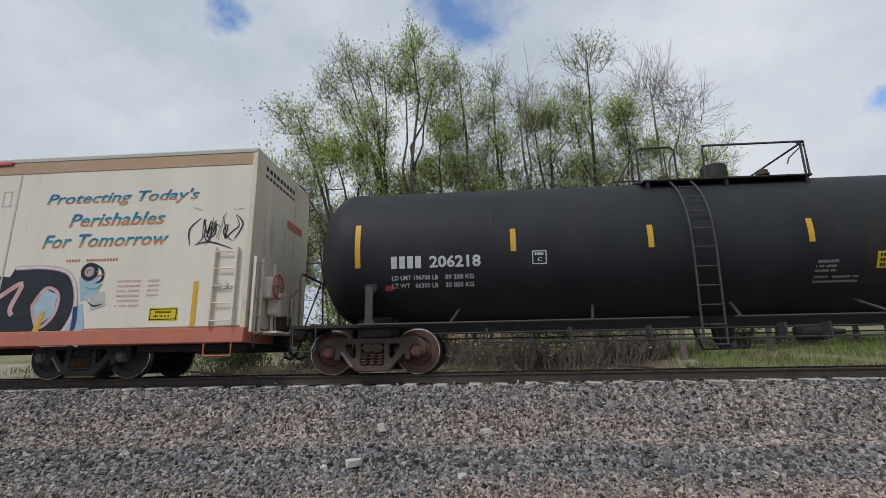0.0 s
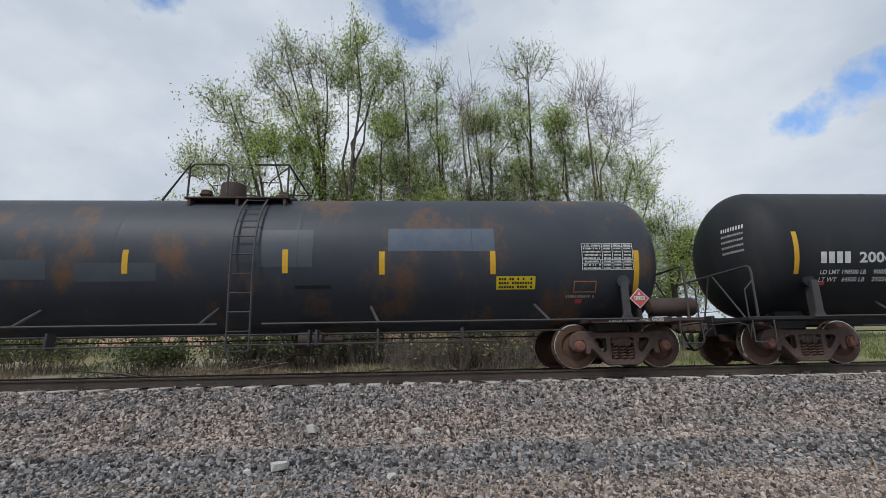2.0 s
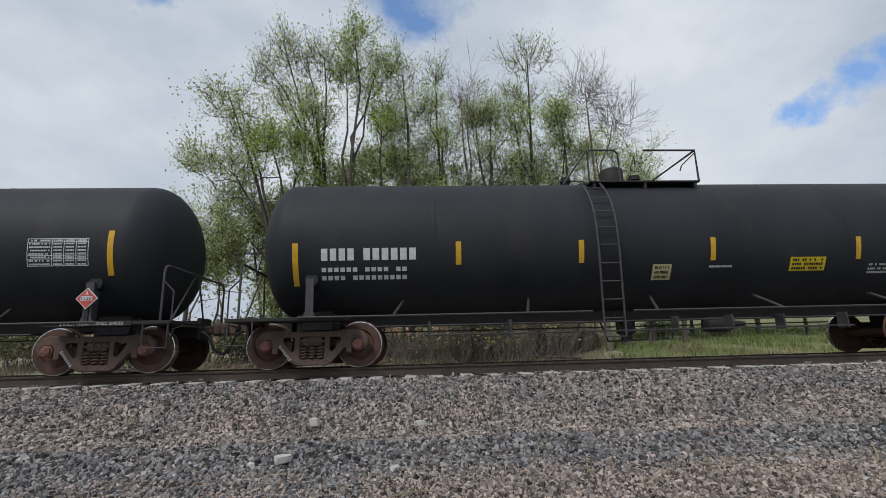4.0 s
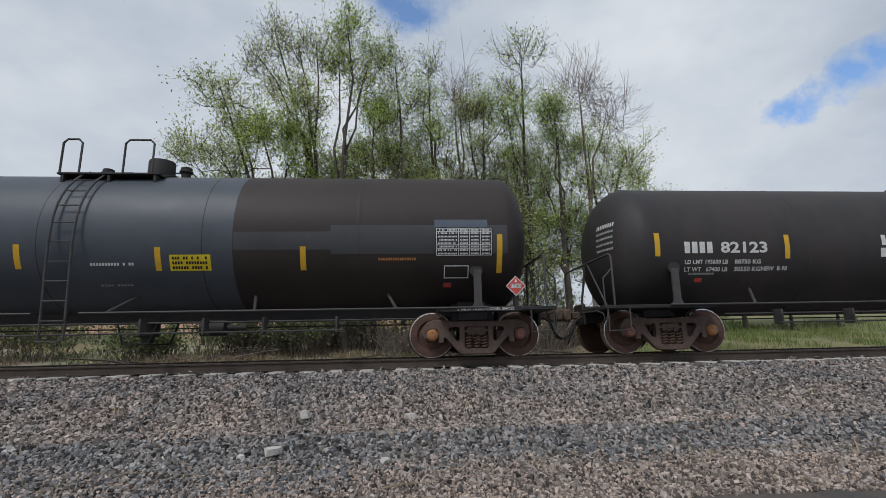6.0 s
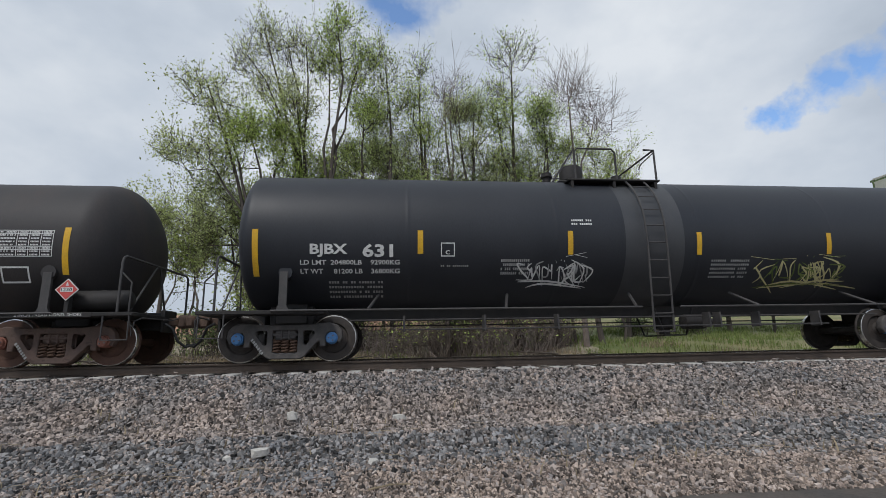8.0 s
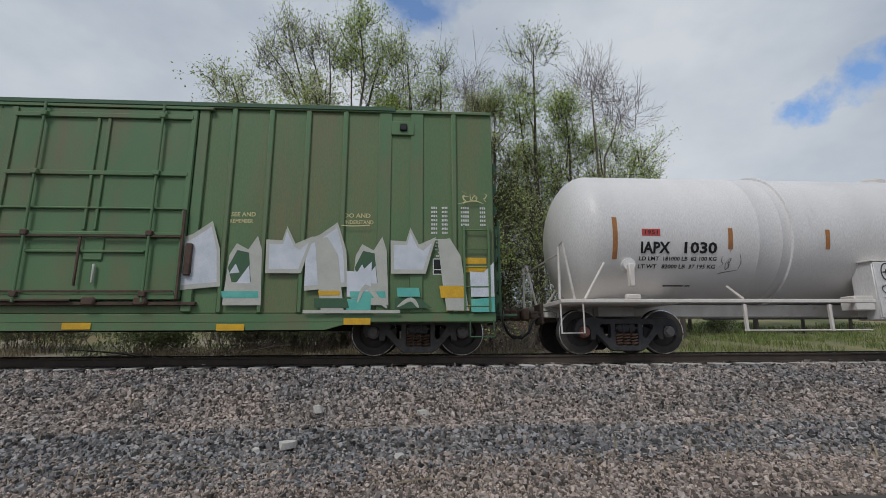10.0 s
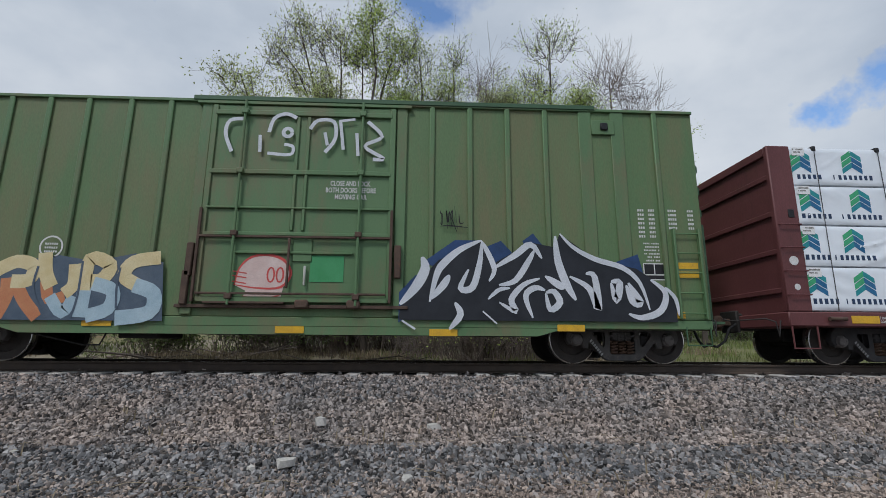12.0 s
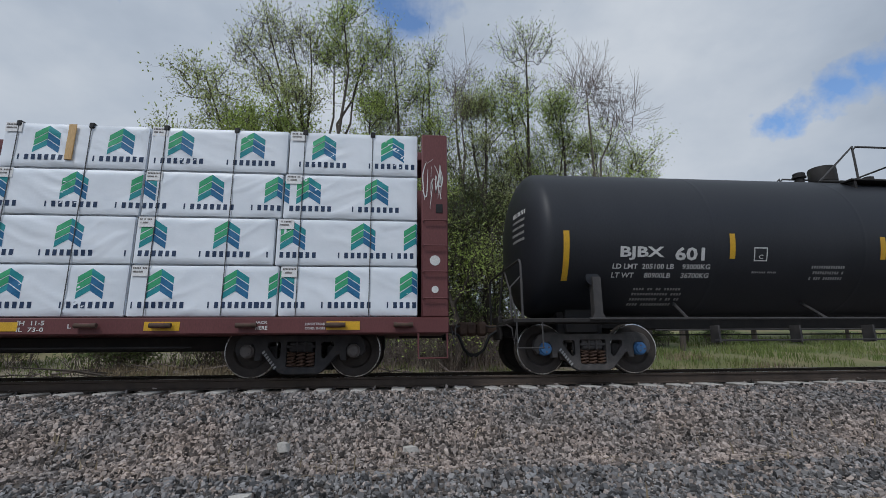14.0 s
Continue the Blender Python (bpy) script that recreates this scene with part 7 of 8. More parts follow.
def flatcar(base):
    car = thing("lumber_flatcar", "maroon centre-beam flatcar with tall end bulkheads", "flatcar", "freight train")
    tc, Y = 18.164, 1.58
    part("deck", Shape().box(-2.28, 20.66, -Y, Y, 0.92, 1.19, MAROON, 0.02), car, "maroon steel deck")
    part("center_sill", Shape().box(-1.5, tc + 1.4, -0.35, 0.35, 0.66, 0.92, UNDER, 0.02), car)
    for a, b in ((-2.28, -1.8), (20.2, 20.66)):
        o = a if a < 0 else b
        w = 1 if a < 0 else -1
        for ya, yb in ((-Y, -Y + 0.12), (Y - 0.12, Y)):
            part("bulkhead_post", Shape().box(a, b, ya, yb, 1.19, 4.48, MAROON, 0.02), car)
        part("bulkhead_cap", Shape().box(*sorted((o + w * 0.01, o + w * 0.07)), -Y + 0.12, Y - 0.12, 4.3, 4.47, MAROON, 0.01), car)
        for k in range(4):
            z = 1.6 + 0.75 * k
            part("bulkhead_rib", Shape().box(*sorted((o + w * 0.02, o + w * 0.07)), -Y + 0.12, Y - 0.12, z - 0.05, z + 0.05, MAROON, 0.01), car)
        g = Shape().box(*sorted((o + w * 0.07, o + w * 0.13)), -Y + 0.12, Y - 0.12, 1.19, 4.47, MAROON, 0.01)
        part("bulkhead", g, car, "tall maroon bulkhead")
        m = (a + b) / 2
        for k in range(4):
            part("grab_iron", Shape().pipe([(m - 0.2, -Y, 1.5 + 0.45 * k), (m - 0.2, -Y - 0.07, 1.5 + 0.45 * k), (m + 0.2, -Y - 0.07, 1.5 + 0.45 * k), (m + 0.2, -Y, 1.5 + 0.45 * k)], 0.014, MAROON, 6), car)
        s = Side(y=-Y)
        g = Shape()
        for z in (1.65, 2.15):
            s.poly(g, rough_ring(m, z, 0.09 if z > 2 else 0.06, 0.09 if z > 2 else 0.06, 16)[:-1], WHITE)
        part("round_decal", g, car, "white round decal")
        g = Shape().box(m + 0.02, m + 0.14, -Y - 0.012, -Y + 0.01, 3.0, 3.16, BLACK_INK, 0.005)
        part("slot", g, car)
    coupler(car, -2.35, -1, mat=RUST)
    coupler(car, 20.73, 1, mat=RUST)
    # centre beam with its posts
    part("top_chord", Shape().box(-1.9, 20.3, -0.5, 0.5, 4.42, 4.62, MAROON, 0.03), car, "maroon centre beam")
    for k in range(13):
        x = -0.9 + 1.66 * k
        g = Shape().box(x - 0.14, x + 0.14, -0.07, 0.07, 1.19, 4.43, MAROON, 0.015)
        g.prism([(x - 0.14, 4.0), (x + 0.14, 4.0), (x + 0.3, 4.43), (x - 0.3, 4.43)], -0.1, 0.1, MAROON)
        part("beam_post", g, car)
    side = Side(y=-Y)
    for k, x in enumerate([-0.82, 2.04, 4.38, 7.52, 10.55, 13.72, 16.1, 18.92]):
        part("reflective_stripe", Shape().box(x - 0.27, x + 0.27, -Y - 0.008, -Y + 0.002, 0.98, 1.12, YELLOW, 0.003), car, "yellow reflective strip")
    rows = [("bars", 4, 5.02, 5.69, 0.985, 1.13, WHITE), ("text", "563588", 6.11, 6.97, 0.985, 1.13, WHITE), ("text", "LD LMT  223100", 8.49, 9.27, 1.07, 1.14, WHITE), ("text", "LT WT    62900", 8.49, 9.27, 0.97, 1.04, WHITE), ("text", "JACK", 0.34, 0.52, 1.07, 1.13, WHITE), ("text", "HERE", 0.34, 0.52, 0.99, 1.05, WHITE), ("text", "2 INCH TREAD", -0.54, -0.19, 1.06, 1.11, WHITE), ("text", "COND. SHOES", -0.54, -0.19, 0.99, 1.04, WHITE), ("text", "JACK", 17.53, 17.72, 1.07, 1.13, WHITE), ("text", "HERE", 17.53, 17.72, 0.99, 1.05, WHITE), ("text", "2 INCH TREAD", 18.31, 18.63, 1.06, 1.1, WHITE), ("text", "COND. SHOES", 18.31, 18.63, 0.99, 1.03, WHITE)]
    rows += [("bars", 12, a, b, z, z + 0.03, DIM_WHITE) for a, b in ((2.58, 2.96), (10.9, 11.5), (12.1, 12.76)) for z in (0.98, 1.03, 1.08)] + [("text", "IH  11-5", 13.98, 14.37, 1.07, 1.14, WHITE), ("text", "IL  73-0", 13.98, 14.37, 0.97, 1.04, WHITE), ("text", "L 76-4", 14.71, 15.0, 1.02, 1.09, WHITE), ("frame", 0.015, 3.86, 4.03, 0.97, 1.14, WHITE), ("text", "C", 3.91, 3.98, 0.99, 1.06, WHITE)]
    letters(side, car, "lettering", rows, "white stencilled lettering")
    # winches along the deck edge
    g = Shape().box(-0.1, 0.1, -Y - 0.09, -Y, 1.02, 1.1, MAROON, 0.015)
    g.lathe([(-0.16, 0.0), (-0.16, 0.04), (0.16, 0.04), (0.16, 0.0)], (0, -Y - 0.06, 1.06), "x", 10, RUST)
    winch = g.mesh("winch")
    for x in [-1.4, 0.4, 1.9, 3.3, 4.7, 5.2, 7.75, 8.7, 9.9, 11.2, 13.3, 15.0, 16.1, 17.4, 18.8, 19.9]:
        part("winch", winch, car).location.x = x
    for x in (1.4, 8.0, 11.0):
        part("stake_pocket", Shape().box(x - 0.12, x + 0.12, -Y, -Y + 0.1, 0.72, 0.93, MAROON, 0.01), car)
    part("air_tank", Shape().lathe([(9.0, 0), (9.03, 0.13), (10.1, 0.13), (10.13, 0)], (0, -1.2, 0.76), "x", 16, MAROON), car)
    g = Shape().pipe([(1.8, -1.4, 0.72), (16.5, -1.4, 0.72)], 0.015, UNDER, 6)
    part("brake_pipe", g, car)
    for xe in (-2.25, 20.15):
        part("stirrup_step", Shape().pipe([(xe, -Y, 0.92), (xe, -Y, 0.52), (xe + 0.48, -Y, 0.52), (xe + 0.48, -Y, 0.92)], 0.018, MAROON, 6), car)
    tag(side, car, 98, 20.22, 3.1, 0.4, 0.9, WHITE, 4, 0.02)
    running_gear(car, (0, tc), TRUCK_DARK, [WHEEL_DARK], [CAP_GREY])
    CARS.append((car, base))


def wrap_depth(x, z, w, h, seed):
    """How far the slack film stands out from the pack: broad sags and sharp slanting folds that end in the edges."""
    e = min(1, max(0.0, min(x, w - x)) / 0.1) * min(1, max(0.0, min(z, h - z)) / 0.08)
    sag = 0.012 * noise.noise((x * 1.1 + z * 1.4 + seed, z * 2.2, seed))
    lean = 1.0 if noise.noise((x * 0.5 + seed, 3.0, seed)) > 0 else -1.0
    u = x * 2.2 + lean * z * 4.2 + 0.6 * noise.noise((x * 2, z * 2, seed))
    fold = max(0.0, 1 - 5.0 * abs(noise.noise((u, z * 0.8 + x * 0.3, seed + 9))))
    fold *= max(0.0, 0.5 + 1.4 * noise.noise((x * 1.3 + seed, z * 1.3, 4.0)))
    return 0.012 + e * (0.016 + sag + 0.017 * fold)


def wrap_mesh(w, h, d, seed):
    """A wrapped lumber pack with slack film: uneven, folded faces and softened edges."""
    nx, nz = max(8, int(w / 0.045)), 20
    bm = bmesh.new()
    bmesh.ops.create_cube(bm, size=1)
    for v in bm.verts:
        v.co = (v.co.x * w + w / 2, v.co.y * d, v.co.z * h + h / 2)
    bmesh.ops.bevel(bm, geom=bm.edges[:], offset=0.02, segments=2, affect="EDGES")
    g = Shape()
    bm.verts.index_update()
    g.add([v.co[:] for v in bm.verts], [tuple(v.index for v in q.verts) for q in bm.faces], WRAP)
    bm.free()
    vs = []
    for j in range(nz + 1):
        for i in range(nx + 1):
            x, z = w * i / nx, h * j / nz
            vs.append((min(w - 0.012, max(0.012, x)), -d / 2 - wrap_depth(x, z, w, h, seed), min(h - 0.012, max(0.012, z))))
    g.add(vs, [(j * (nx + 1) + i, j * (nx + 1) + i + 1, (j + 1) * (nx + 1) + i + 1, (j + 1) * (nx + 1) + i) for j in range(nz) for i in range(nx)], WRAP, True)
    return g


def bundle(base, xa, xb, z0, z1, near, seed, marks=(), straps=(), planks=(), capped=False):
    """A wrapped pack from xa to xb on the car; marks, straps and planks are counted along the car."""
    w, h, d = xb - xa, z1 - z0, 1.36
    fold_seed = seed * 1.37 % 50
    ob = thing("lumber_bundle", "white-wrapped lumber bundle with green and blue printed marks", "lumber bundle", "wrapped lumber load", wrap_mesh(w - 0.012, h - 0.012, d, fold_seed))
    y = -0.8 if near else 0.8
    cloth = lambda x, z: -d / 2 - wrap_depth(x, z, w - 0.012, h - 0.012, fold_seed) - 0.004

    def quad(g, a, b, c, e, mat, n):
        """A patch of print between four corners, lying on the film."""
        vs = []
        for j in range(3):
            for i in range(n + 1):
                u, v = i / n, j / 2
                x = (a[0] * (1 - u) + b[0] * u) * (1 - v) + (e[0] * (1 - u) + c[0] * u) * v
                z = (a[1] * (1 - u) + b[1] * u) * (1 - v) + (e[1] * (1 - u) + c[1] * u) * v
                x = min(w - 0.02, max(0.008, x))
                vs.append((x, cloth(x, z), z))
        if vs[n][0] - vs[0][0] > 0.012 or vs[0][0] - vs[n][0] > 0.012:
            g.add(vs, [(j * (n + 1) + i, j * (n + 1) + i + 1, (j + 1) * (n + 1) + i + 1, (j + 1) * (n + 1) + i) for j in range(2) for i in range(n)], mat, True)

    if near:
        for m in marks:
            cx, cz, g = m - xa, h * 0.60, Shape()
            if not -0.4 < cx < w + 0.4:
                continue
            for k in range(3):
                zz = cz - 0.14 + 0.126 * k
                for q in (-1, 1):
                    mat = (LOGO_TEAL, LOGO_GREEN, LOGO_GREEN)[k] if q < 0 else (LOGO_BLUE, LOGO_BLUE, LOGO_TEAL)[k]
                    quad(g, (cx, zz + 0.04), (cx + q * 0.205, zz - 0.095), (cx + q * 0.205, zz + 0.012), (cx, zz + 0.15), mat, 5)
            a = cx - 0.42
            for k in range(8):
                u = a + 0.107 * k
                if 0.01 < u and u + 0.07 < w:
                    quad(g, (u, h * 0.155), (u + (0.062 if k else 0.024), h * 0.155), (u + (0.062 if k else 0.024), h * 0.275), (u, h * 0.275), NAVY, 1)
            if g.f:
                part("printed_mark", g, ob, "green and blue roof-shaped print over dark bars")
        g = Shape()
        side = Side(y=-d / 2 - 0.038)
        side.rect(g, 0.03, 0.29, h * 0.76, h * 0.97, PAPER)
        for k in range(2):
            side.bars(g, 0.05, 0.27 - 0.06 * k, h * (0.90 - 0.07 * k), h * (0.935 - 0.07 * k), CAP_GREY, 9, k + seed, 0.003)
        part("paper_label", g, ob, "white paper label with small grey writing")
        for sx in straps:
            x = sx - xa
            if 0.03 < x < w - 0.03:
                part("strap", Shape().box(x - 0.006, x + 0.006, -d / 2 - 0.05, -d / 2 - 0.04, 0.0, h, STRAP), ob, "thin dark strap")
                if capped:
                    part("edge_protector", Shape().box(x - 0.04, x + 0.04, -d / 2 - 0.055, -d / 2 + 0.15, h - 0.085, h + 0.012, BLACK_INK, 0.01), ob, "black corner protector under the strap")
        for pk in planks:
            x = pk - xa
            if 0.1 < x < w - 0.1:
                part("plank", Shape().box(x - 0.06, x + 0.06, -d / 2 - 0.075, -d / 2 - 0.052, h * 0.16, h * 0.95, WOOD, 0.005), ob, "pale bare board under the strap")
    BUNDLES.append((ob, base + xa, y, z0))


FLAT = 179.339
flatcar(FLAT)
ROWZ = [1.21, 2.06, 2.88, 3.69, 4.50]
STRAPS = [-1.25, 0.08, 1.23, 2.46, 3.62, 4.84, 6.02, 7.22, 8.47, 9.71, 11.05, 12.27, 13.4, 14.55, 15.77, 16.95, 18.13, 19.32]
# each row of the load: where its packs begin and end (None: the gap), where its prints sit, and its loose boards
LOAD = [
    ((-1.77, 1.08, 3.99, 6.91, 9.89, None, 10.21, 12.86, 15.48, 17.84, 20.16), (-1.61, -0.65, 0.57, 1.91, 3.1, 4.01, 5.09, 6.3, 6.95, 8.02, 9.18, 10.85, 12.05, 13.69, 14.91, 15.97, 17.15, 17.88, 18.96, 20.04), ()),
    ((-1.77, 1.11, 3.99, 6.94, 9.9, None, 10.24, 12.93, 15.48, 17.74, 20.15), (-1.63, -0.73, 0.49, 1.27, 2.46, 3.65, 5.0, 6.22, 6.96, 8.02, 9.19, 10.45, 11.67, 12.79, 13.28, 14.47, 15.77, 16.94, 18.02, 19.2, 20.1), ()),
    ((-1.75, 1.08, 4.0, 6.98, 9.87, None, 10.53, 13.16, 15.51, 17.82, 20.15), (-1.48, -0.45, 0.74, 1.15, 2.32, 3.48, 4.58, 5.78, 6.97, 8.1, 9.3, 10.8, 11.95, 13.19, 14.43, 15.52, 16.61, 17.71, 18.24, 19.41), (8.18, 11.87)),
    ((-1.75, 1.13, 4.0, 6.88, None, 13.17, 15.52, 17.86, 20.15), (-1.56, -0.5, 0.71, 1.16, 2.26, 3.45, 5.02, 6.2, 13.88, 15.06, 16.04, 17.24, 18.47, 19.68), (5.44, 14.27)),
]
k = 0
for near in (True, False):
    for row, (edges, marks, planks) in enumerate(LOAD):
        for a, b in zip(edges, edges[1:]):
            if a is not None and b is not None:
                k += 1
                capped = row == 3 or row == 2 and 6.5 < a < 12.8
                bundle(FLAT, a, b - 0.01, ROWZ[row], ROWZ[row + 1], near, 300 + k, marks, STRAPS, planks, capped)


# ---- trees, brush and the house behind the track ----
def leaf_faces(tips, rnd, per, size, scatter):
    vs, fs = [], []
    for p in tips:
        k = int(per) + (1 if rnd.random() < per - int(per) else 0)
        for _ in range(k):
            c = p + Vector((rnd.gauss(0, scatter), rnd.gauss(0, scatter), rnd.gauss(0, scatter)))
            a = Vector((rnd.uniform(-1, 1), rnd.uniform(-1, 1), rnd.uniform(-1, 1))).normalized()
            b = a.orthogonal().normalized()
            s = size * rnd.uniform(0.6, 1.4)
            n = len(vs)
            vs += [c - a * s, c + b * s * 0.55, c + a * s, c - b * s * 0.55]
            fs.append((n, n + 1, n + 2, n + 3))
    return vs, fs


def tree_at(x, y, lobes, seed, label, mat, leaf=0.045, bark=BARK, r=0.095):
    """A tree whose limbs fork low and curve up into its crown's lobes. Lobe: x, z, half width, half height, leafiness (0: bare)."""
    rnd = random.Random(seed)
    zb = bank(x, y)
    ob = thing("tree", label, "tree", "trees behind the track", at=(x, y, zb))
    g, vs, fs = Shape(), [], []
    nodes = [Vector((0, 0, 0))]
    jit = lambda k: Vector((rnd.gauss(0, k), rnd.gauss(0, k), rnd.gauss(0, k)))
    for cx, cz, rx, rz, per in lobes:
        c = Vector((cx - x, rnd.uniform(-0.7, 0.7), cz - zb))
        first = len(nodes) == 1
        base = Vector((0, 0, -0.1)) if first else min(nodes, key=lambda m: abs(m.z - 0.5 * c.z) + 0.5 * abs(m.x - c.x * 0.45))
        tip = c + Vector((0, 0, rz * 0.4))
        bow = Vector(((tip.x - base.x) * -0.2, 0, 0))
        line = [base] + [base.lerp(tip, f) + jit(0.1) + bow * math.sin(3.1416 * f) for f in (0.2, 0.4, 0.6, 0.8)] + [tip]
        g.pipe(line, r * (1.3 if first else 0.75), bark, 7, r * 0.16)
        limb = [a.lerp(b, f) for a, b in zip(line, line[1:]) for f in (0.3, 0.65, 1.0)]
        nodes += limb
        clumps = []
        while len(clumps) < 11 + int(28 * rx * rz):
            q = jit(0.43)
            clumps.append(c + Vector((q.x * rx, q.y * rx * 0.9, q.z * rz)))
        clumps.sort(key=lambda p: p.z)
        for p in clumps:
            near = min((m for m in limb if m.z < p.z - 0.15), key=lambda m: (m - p).length + 0.35 * abs(m.x - p.x), default=limb[0])
            d = p - near
            mid = near + d * 0.5 + Vector((d.x * 0.12, d.y * 0.12, -0.1 * d.length)) + jit(0.05)
            g.pipe([near, mid, p], min(0.024, 0.006 + 0.012 * d.length), bark, 5, 0.006)
            limb += [mid, p]
            away = Vector((p.x - c.x, (p.y - c.y) * 0.6, max(0.1, p.z - c.z) + 0.5 * rz)).normalized()
            thick = per * rnd.choice((0.35, 0.7, 1.0, 1.5))
            for _ in range(4):
                # a spray: one shoot with side twigs that bend upwards, leaves along them
                start = near.lerp(p, rnd.uniform(0.6, 1.05)) + jit(0.03)
                way = (away * 0.55 + jit(0.7) + Vector((0, 0, 0.25))).normalized()
                size = rnd.uniform(0.4, 0.95) * (1.0 if per else 1.7)
                e = start + way * size * 0.55
                f = e + (way + Vector((0, 0, 0.45)) if per else way + Vector((way.x * 0.5, 0, -0.15))).normalized() * size * 0.5
                g.pipe([start, e, f], 0.0065, bark, 3, 0.003)
                shoots = [(start, e), (e, f)]
                for _ in range(1 if per else 3):
                    a = start.lerp(f, rnd.uniform(0.25, 0.8))
                    b = a + (way + jit(0.5) + Vector((0, 0, 0.3))).normalized() * size * rnd.uniform(0.3, 0.6)
                    g.pipe([a, b], 0.0045, bark, 3, 0.0025)
                    shoots.append((a, b))
                if per:
                    spots = [a.lerp(b, rnd.uniform(0.2, 1.05)) for a, b in shoots for _ in range(4)]
                    lv, lf = leaf_faces(spots, rnd, thick * 1.25, leaf, 0.14)
                    fs += [tuple(i + len(vs) for i in q) for q in lf]
                    vs += lv
    part("trunk", g, ob, "forked grey-brown trunk and limbs")
    if fs:
        part("crown", Shape().add(vs, fs, mat), ob, "sparse fresh green leaves")
    return ob


def bush_at(x, y, h, w, seed, mat, stems=60, leafy=0, label="tangled bare grey-brown brush beside the track", name="bush", leaf_mat=LEAF):
    rnd = random.Random(seed)
    ob = thing(name, label, "bush", "brush along the track", at=(x, y, bank(x, y)))
    g, tips = Shape(), []
    for _ in range(stems):
        a, k = rnd.uniform(0, 6.28), rnd.random() ** 0.5
        p = Vector((math.cos(a) * w * 0.5 * k, math.sin(a) * w * 0.35 * k, -0.05))
        q = p + Vector((rnd.gauss(0, 0.22) * h, rnd.gauss(0, 0.2) * h, h * rnd.uniform(0.45, 1.0)))
        m = (p + q) / 2 + Vector((rnd.gauss(0, 0.08) * h, rnd.gauss(0, 0.08) * h, 0))
        g.pipe([p, m, q], 0.011, mat, 3, 0.004)
        for _ in range(3):
            e = m + (q - m) * rnd.random()
            f = e + Vector((rnd.gauss(0, 0.18) * h, rnd.gauss(0, 0.15) * h, rnd.uniform(0.0, 0.25) * h))
            g.pipe([e, f], 0.006, mat, 3, 0.003)
            tips.append((f, q - m))
        tips.append((q, q - m))
    part("brushwood", g, ob)
    if leafy:
        vs, fs = leaf_faces([p for p, _ in tips], rnd, leafy, 0.05, 0.14)
        part("foliage", Shape().add(vs, fs, leaf_mat), ob, "fresh green foliage")
    return ob


LEAFY, BARE = "tall slender tree with fresh spring leaves", "tall tree with bare grey twigs"
# base x, y; lobes of the crown; seed, label, leaf
tree_at(-3.3, 7.0, [(-5.6, 10.3, 1.0, 0.78, 0.9), (-4.7, 9.0, 0.8, 0.7, 1.0), (-6.0, 7.6, 1.1, 0.87, 1.3), (-5.4, 6.3, 1.1, 0.86, 1.3), (-5.2, 4.9, 1.2, 0.9, 1.2)], 1, LEAFY, LEAF_GREY)
tree_at(-1.3, 7.0, [(-3.9, 13.3, 0.95, 0.95, 0.5), (-4.4, 11.8, 0.7, 0.9, 0.4), (-2.9, 12.7, 0.75, 0.88, 0.4), (-3.2, 10.9, 1.1, 0.95, 0.6), (-1.9, 11.8, 0.7, 1.0, 0.35), (-2.2, 9.7, 1.0, 0.95, 1.0)], 2, LEAFY, LEAF_GREY)
tree_at(-2.6, 6.5, [(-3.8, 8.2, 1.0, 0.84, 2.0), (-2.6, 8.5, 0.9, 1.0, 1.8), (-2.1, 7.0, 1.3, 0.77, 1.6), (-2.4, 5.2, 1.3, 1.0, 1.3)], 13, LEAFY, LEAF)
tree_at(-0.8, 6.6, [(-0.7, 12.8, 0.9, 0.9, 1.5), (0.4, 12.1, 0.8, 0.75, 0.9), (-1.0, 11.2, 0.78, 0.88, 0.9), (0.0, 10.8, 0.97, 0.92, 1.0)], 3, LEAFY, LEAF)
tree_at(0.4, 7.3, [(0.4, 9.4, 0.8, 1.0, 1.8), (0.3, 7.7, 1.0, 1.0, 1.7), (-0.9, 6.9, 1.0, 0.55, 1.4), (0.2, 5.4, 1.1, 1.0, 1.4)], 14, LEAFY, LEAF)
tree_at(1.5, 7.0, [(1.2, 11.2, 0.56, 0.98, 0.8), (1.3, 9.7, 0.78, 1.0, 1.2), (1.2, 7.7, 0.94, 1.0, 1.5), (1.5, 5.2, 1.1, 1.1, 1.3)], 4, LEAFY, LEAF_GREY)
tree_at(3.2, 7.2, [(2.6, 11.7, 0.42, 0.85, 0.4), (2.4, 10.2, 0.65, 0.92, 1.3), (2.8, 8.5, 0.9, 1.0, 1.5), (2.2, 7.2, 0.9, 0.78, 1.3), (2.8, 5.3, 1.0, 1.0, 1.3)], 5, LEAFY, LEAF)
tree_at(4.0, 7.2, [(3.7, 10.9, 0.75, 0.95, 0.0), (3.8, 9.4, 0.6, 0.85, 0.3)], 6, BARE, LEAF_GREY, bark=TWIG)
tree_at(4.7, 6.7, [(4.1, 9.5, 0.6, 0.83, 1.5), (4.8, 9.8, 0.56, 0.7, 1.6), (4.6, 7.9, 0.82, 1.0, 0.9), (4.9, 5.6, 1.2, 1.2, 1.0)], 12, LEAFY, LEAF_GREY)
tree_at(6.3, 6.8, [(6.4, 12.2, 1.0, 0.9, 0.5), (6.2, 10.8, 0.85, 0.85, 0.5), (5.7, 9.3, 0.93, 0.93, 1.9), (5.9, 7.5, 1.0, 0.9, 1.2), (6.3, 5.4, 1.2, 1.2, 1.2)], 7, LEAFY, LEAF)
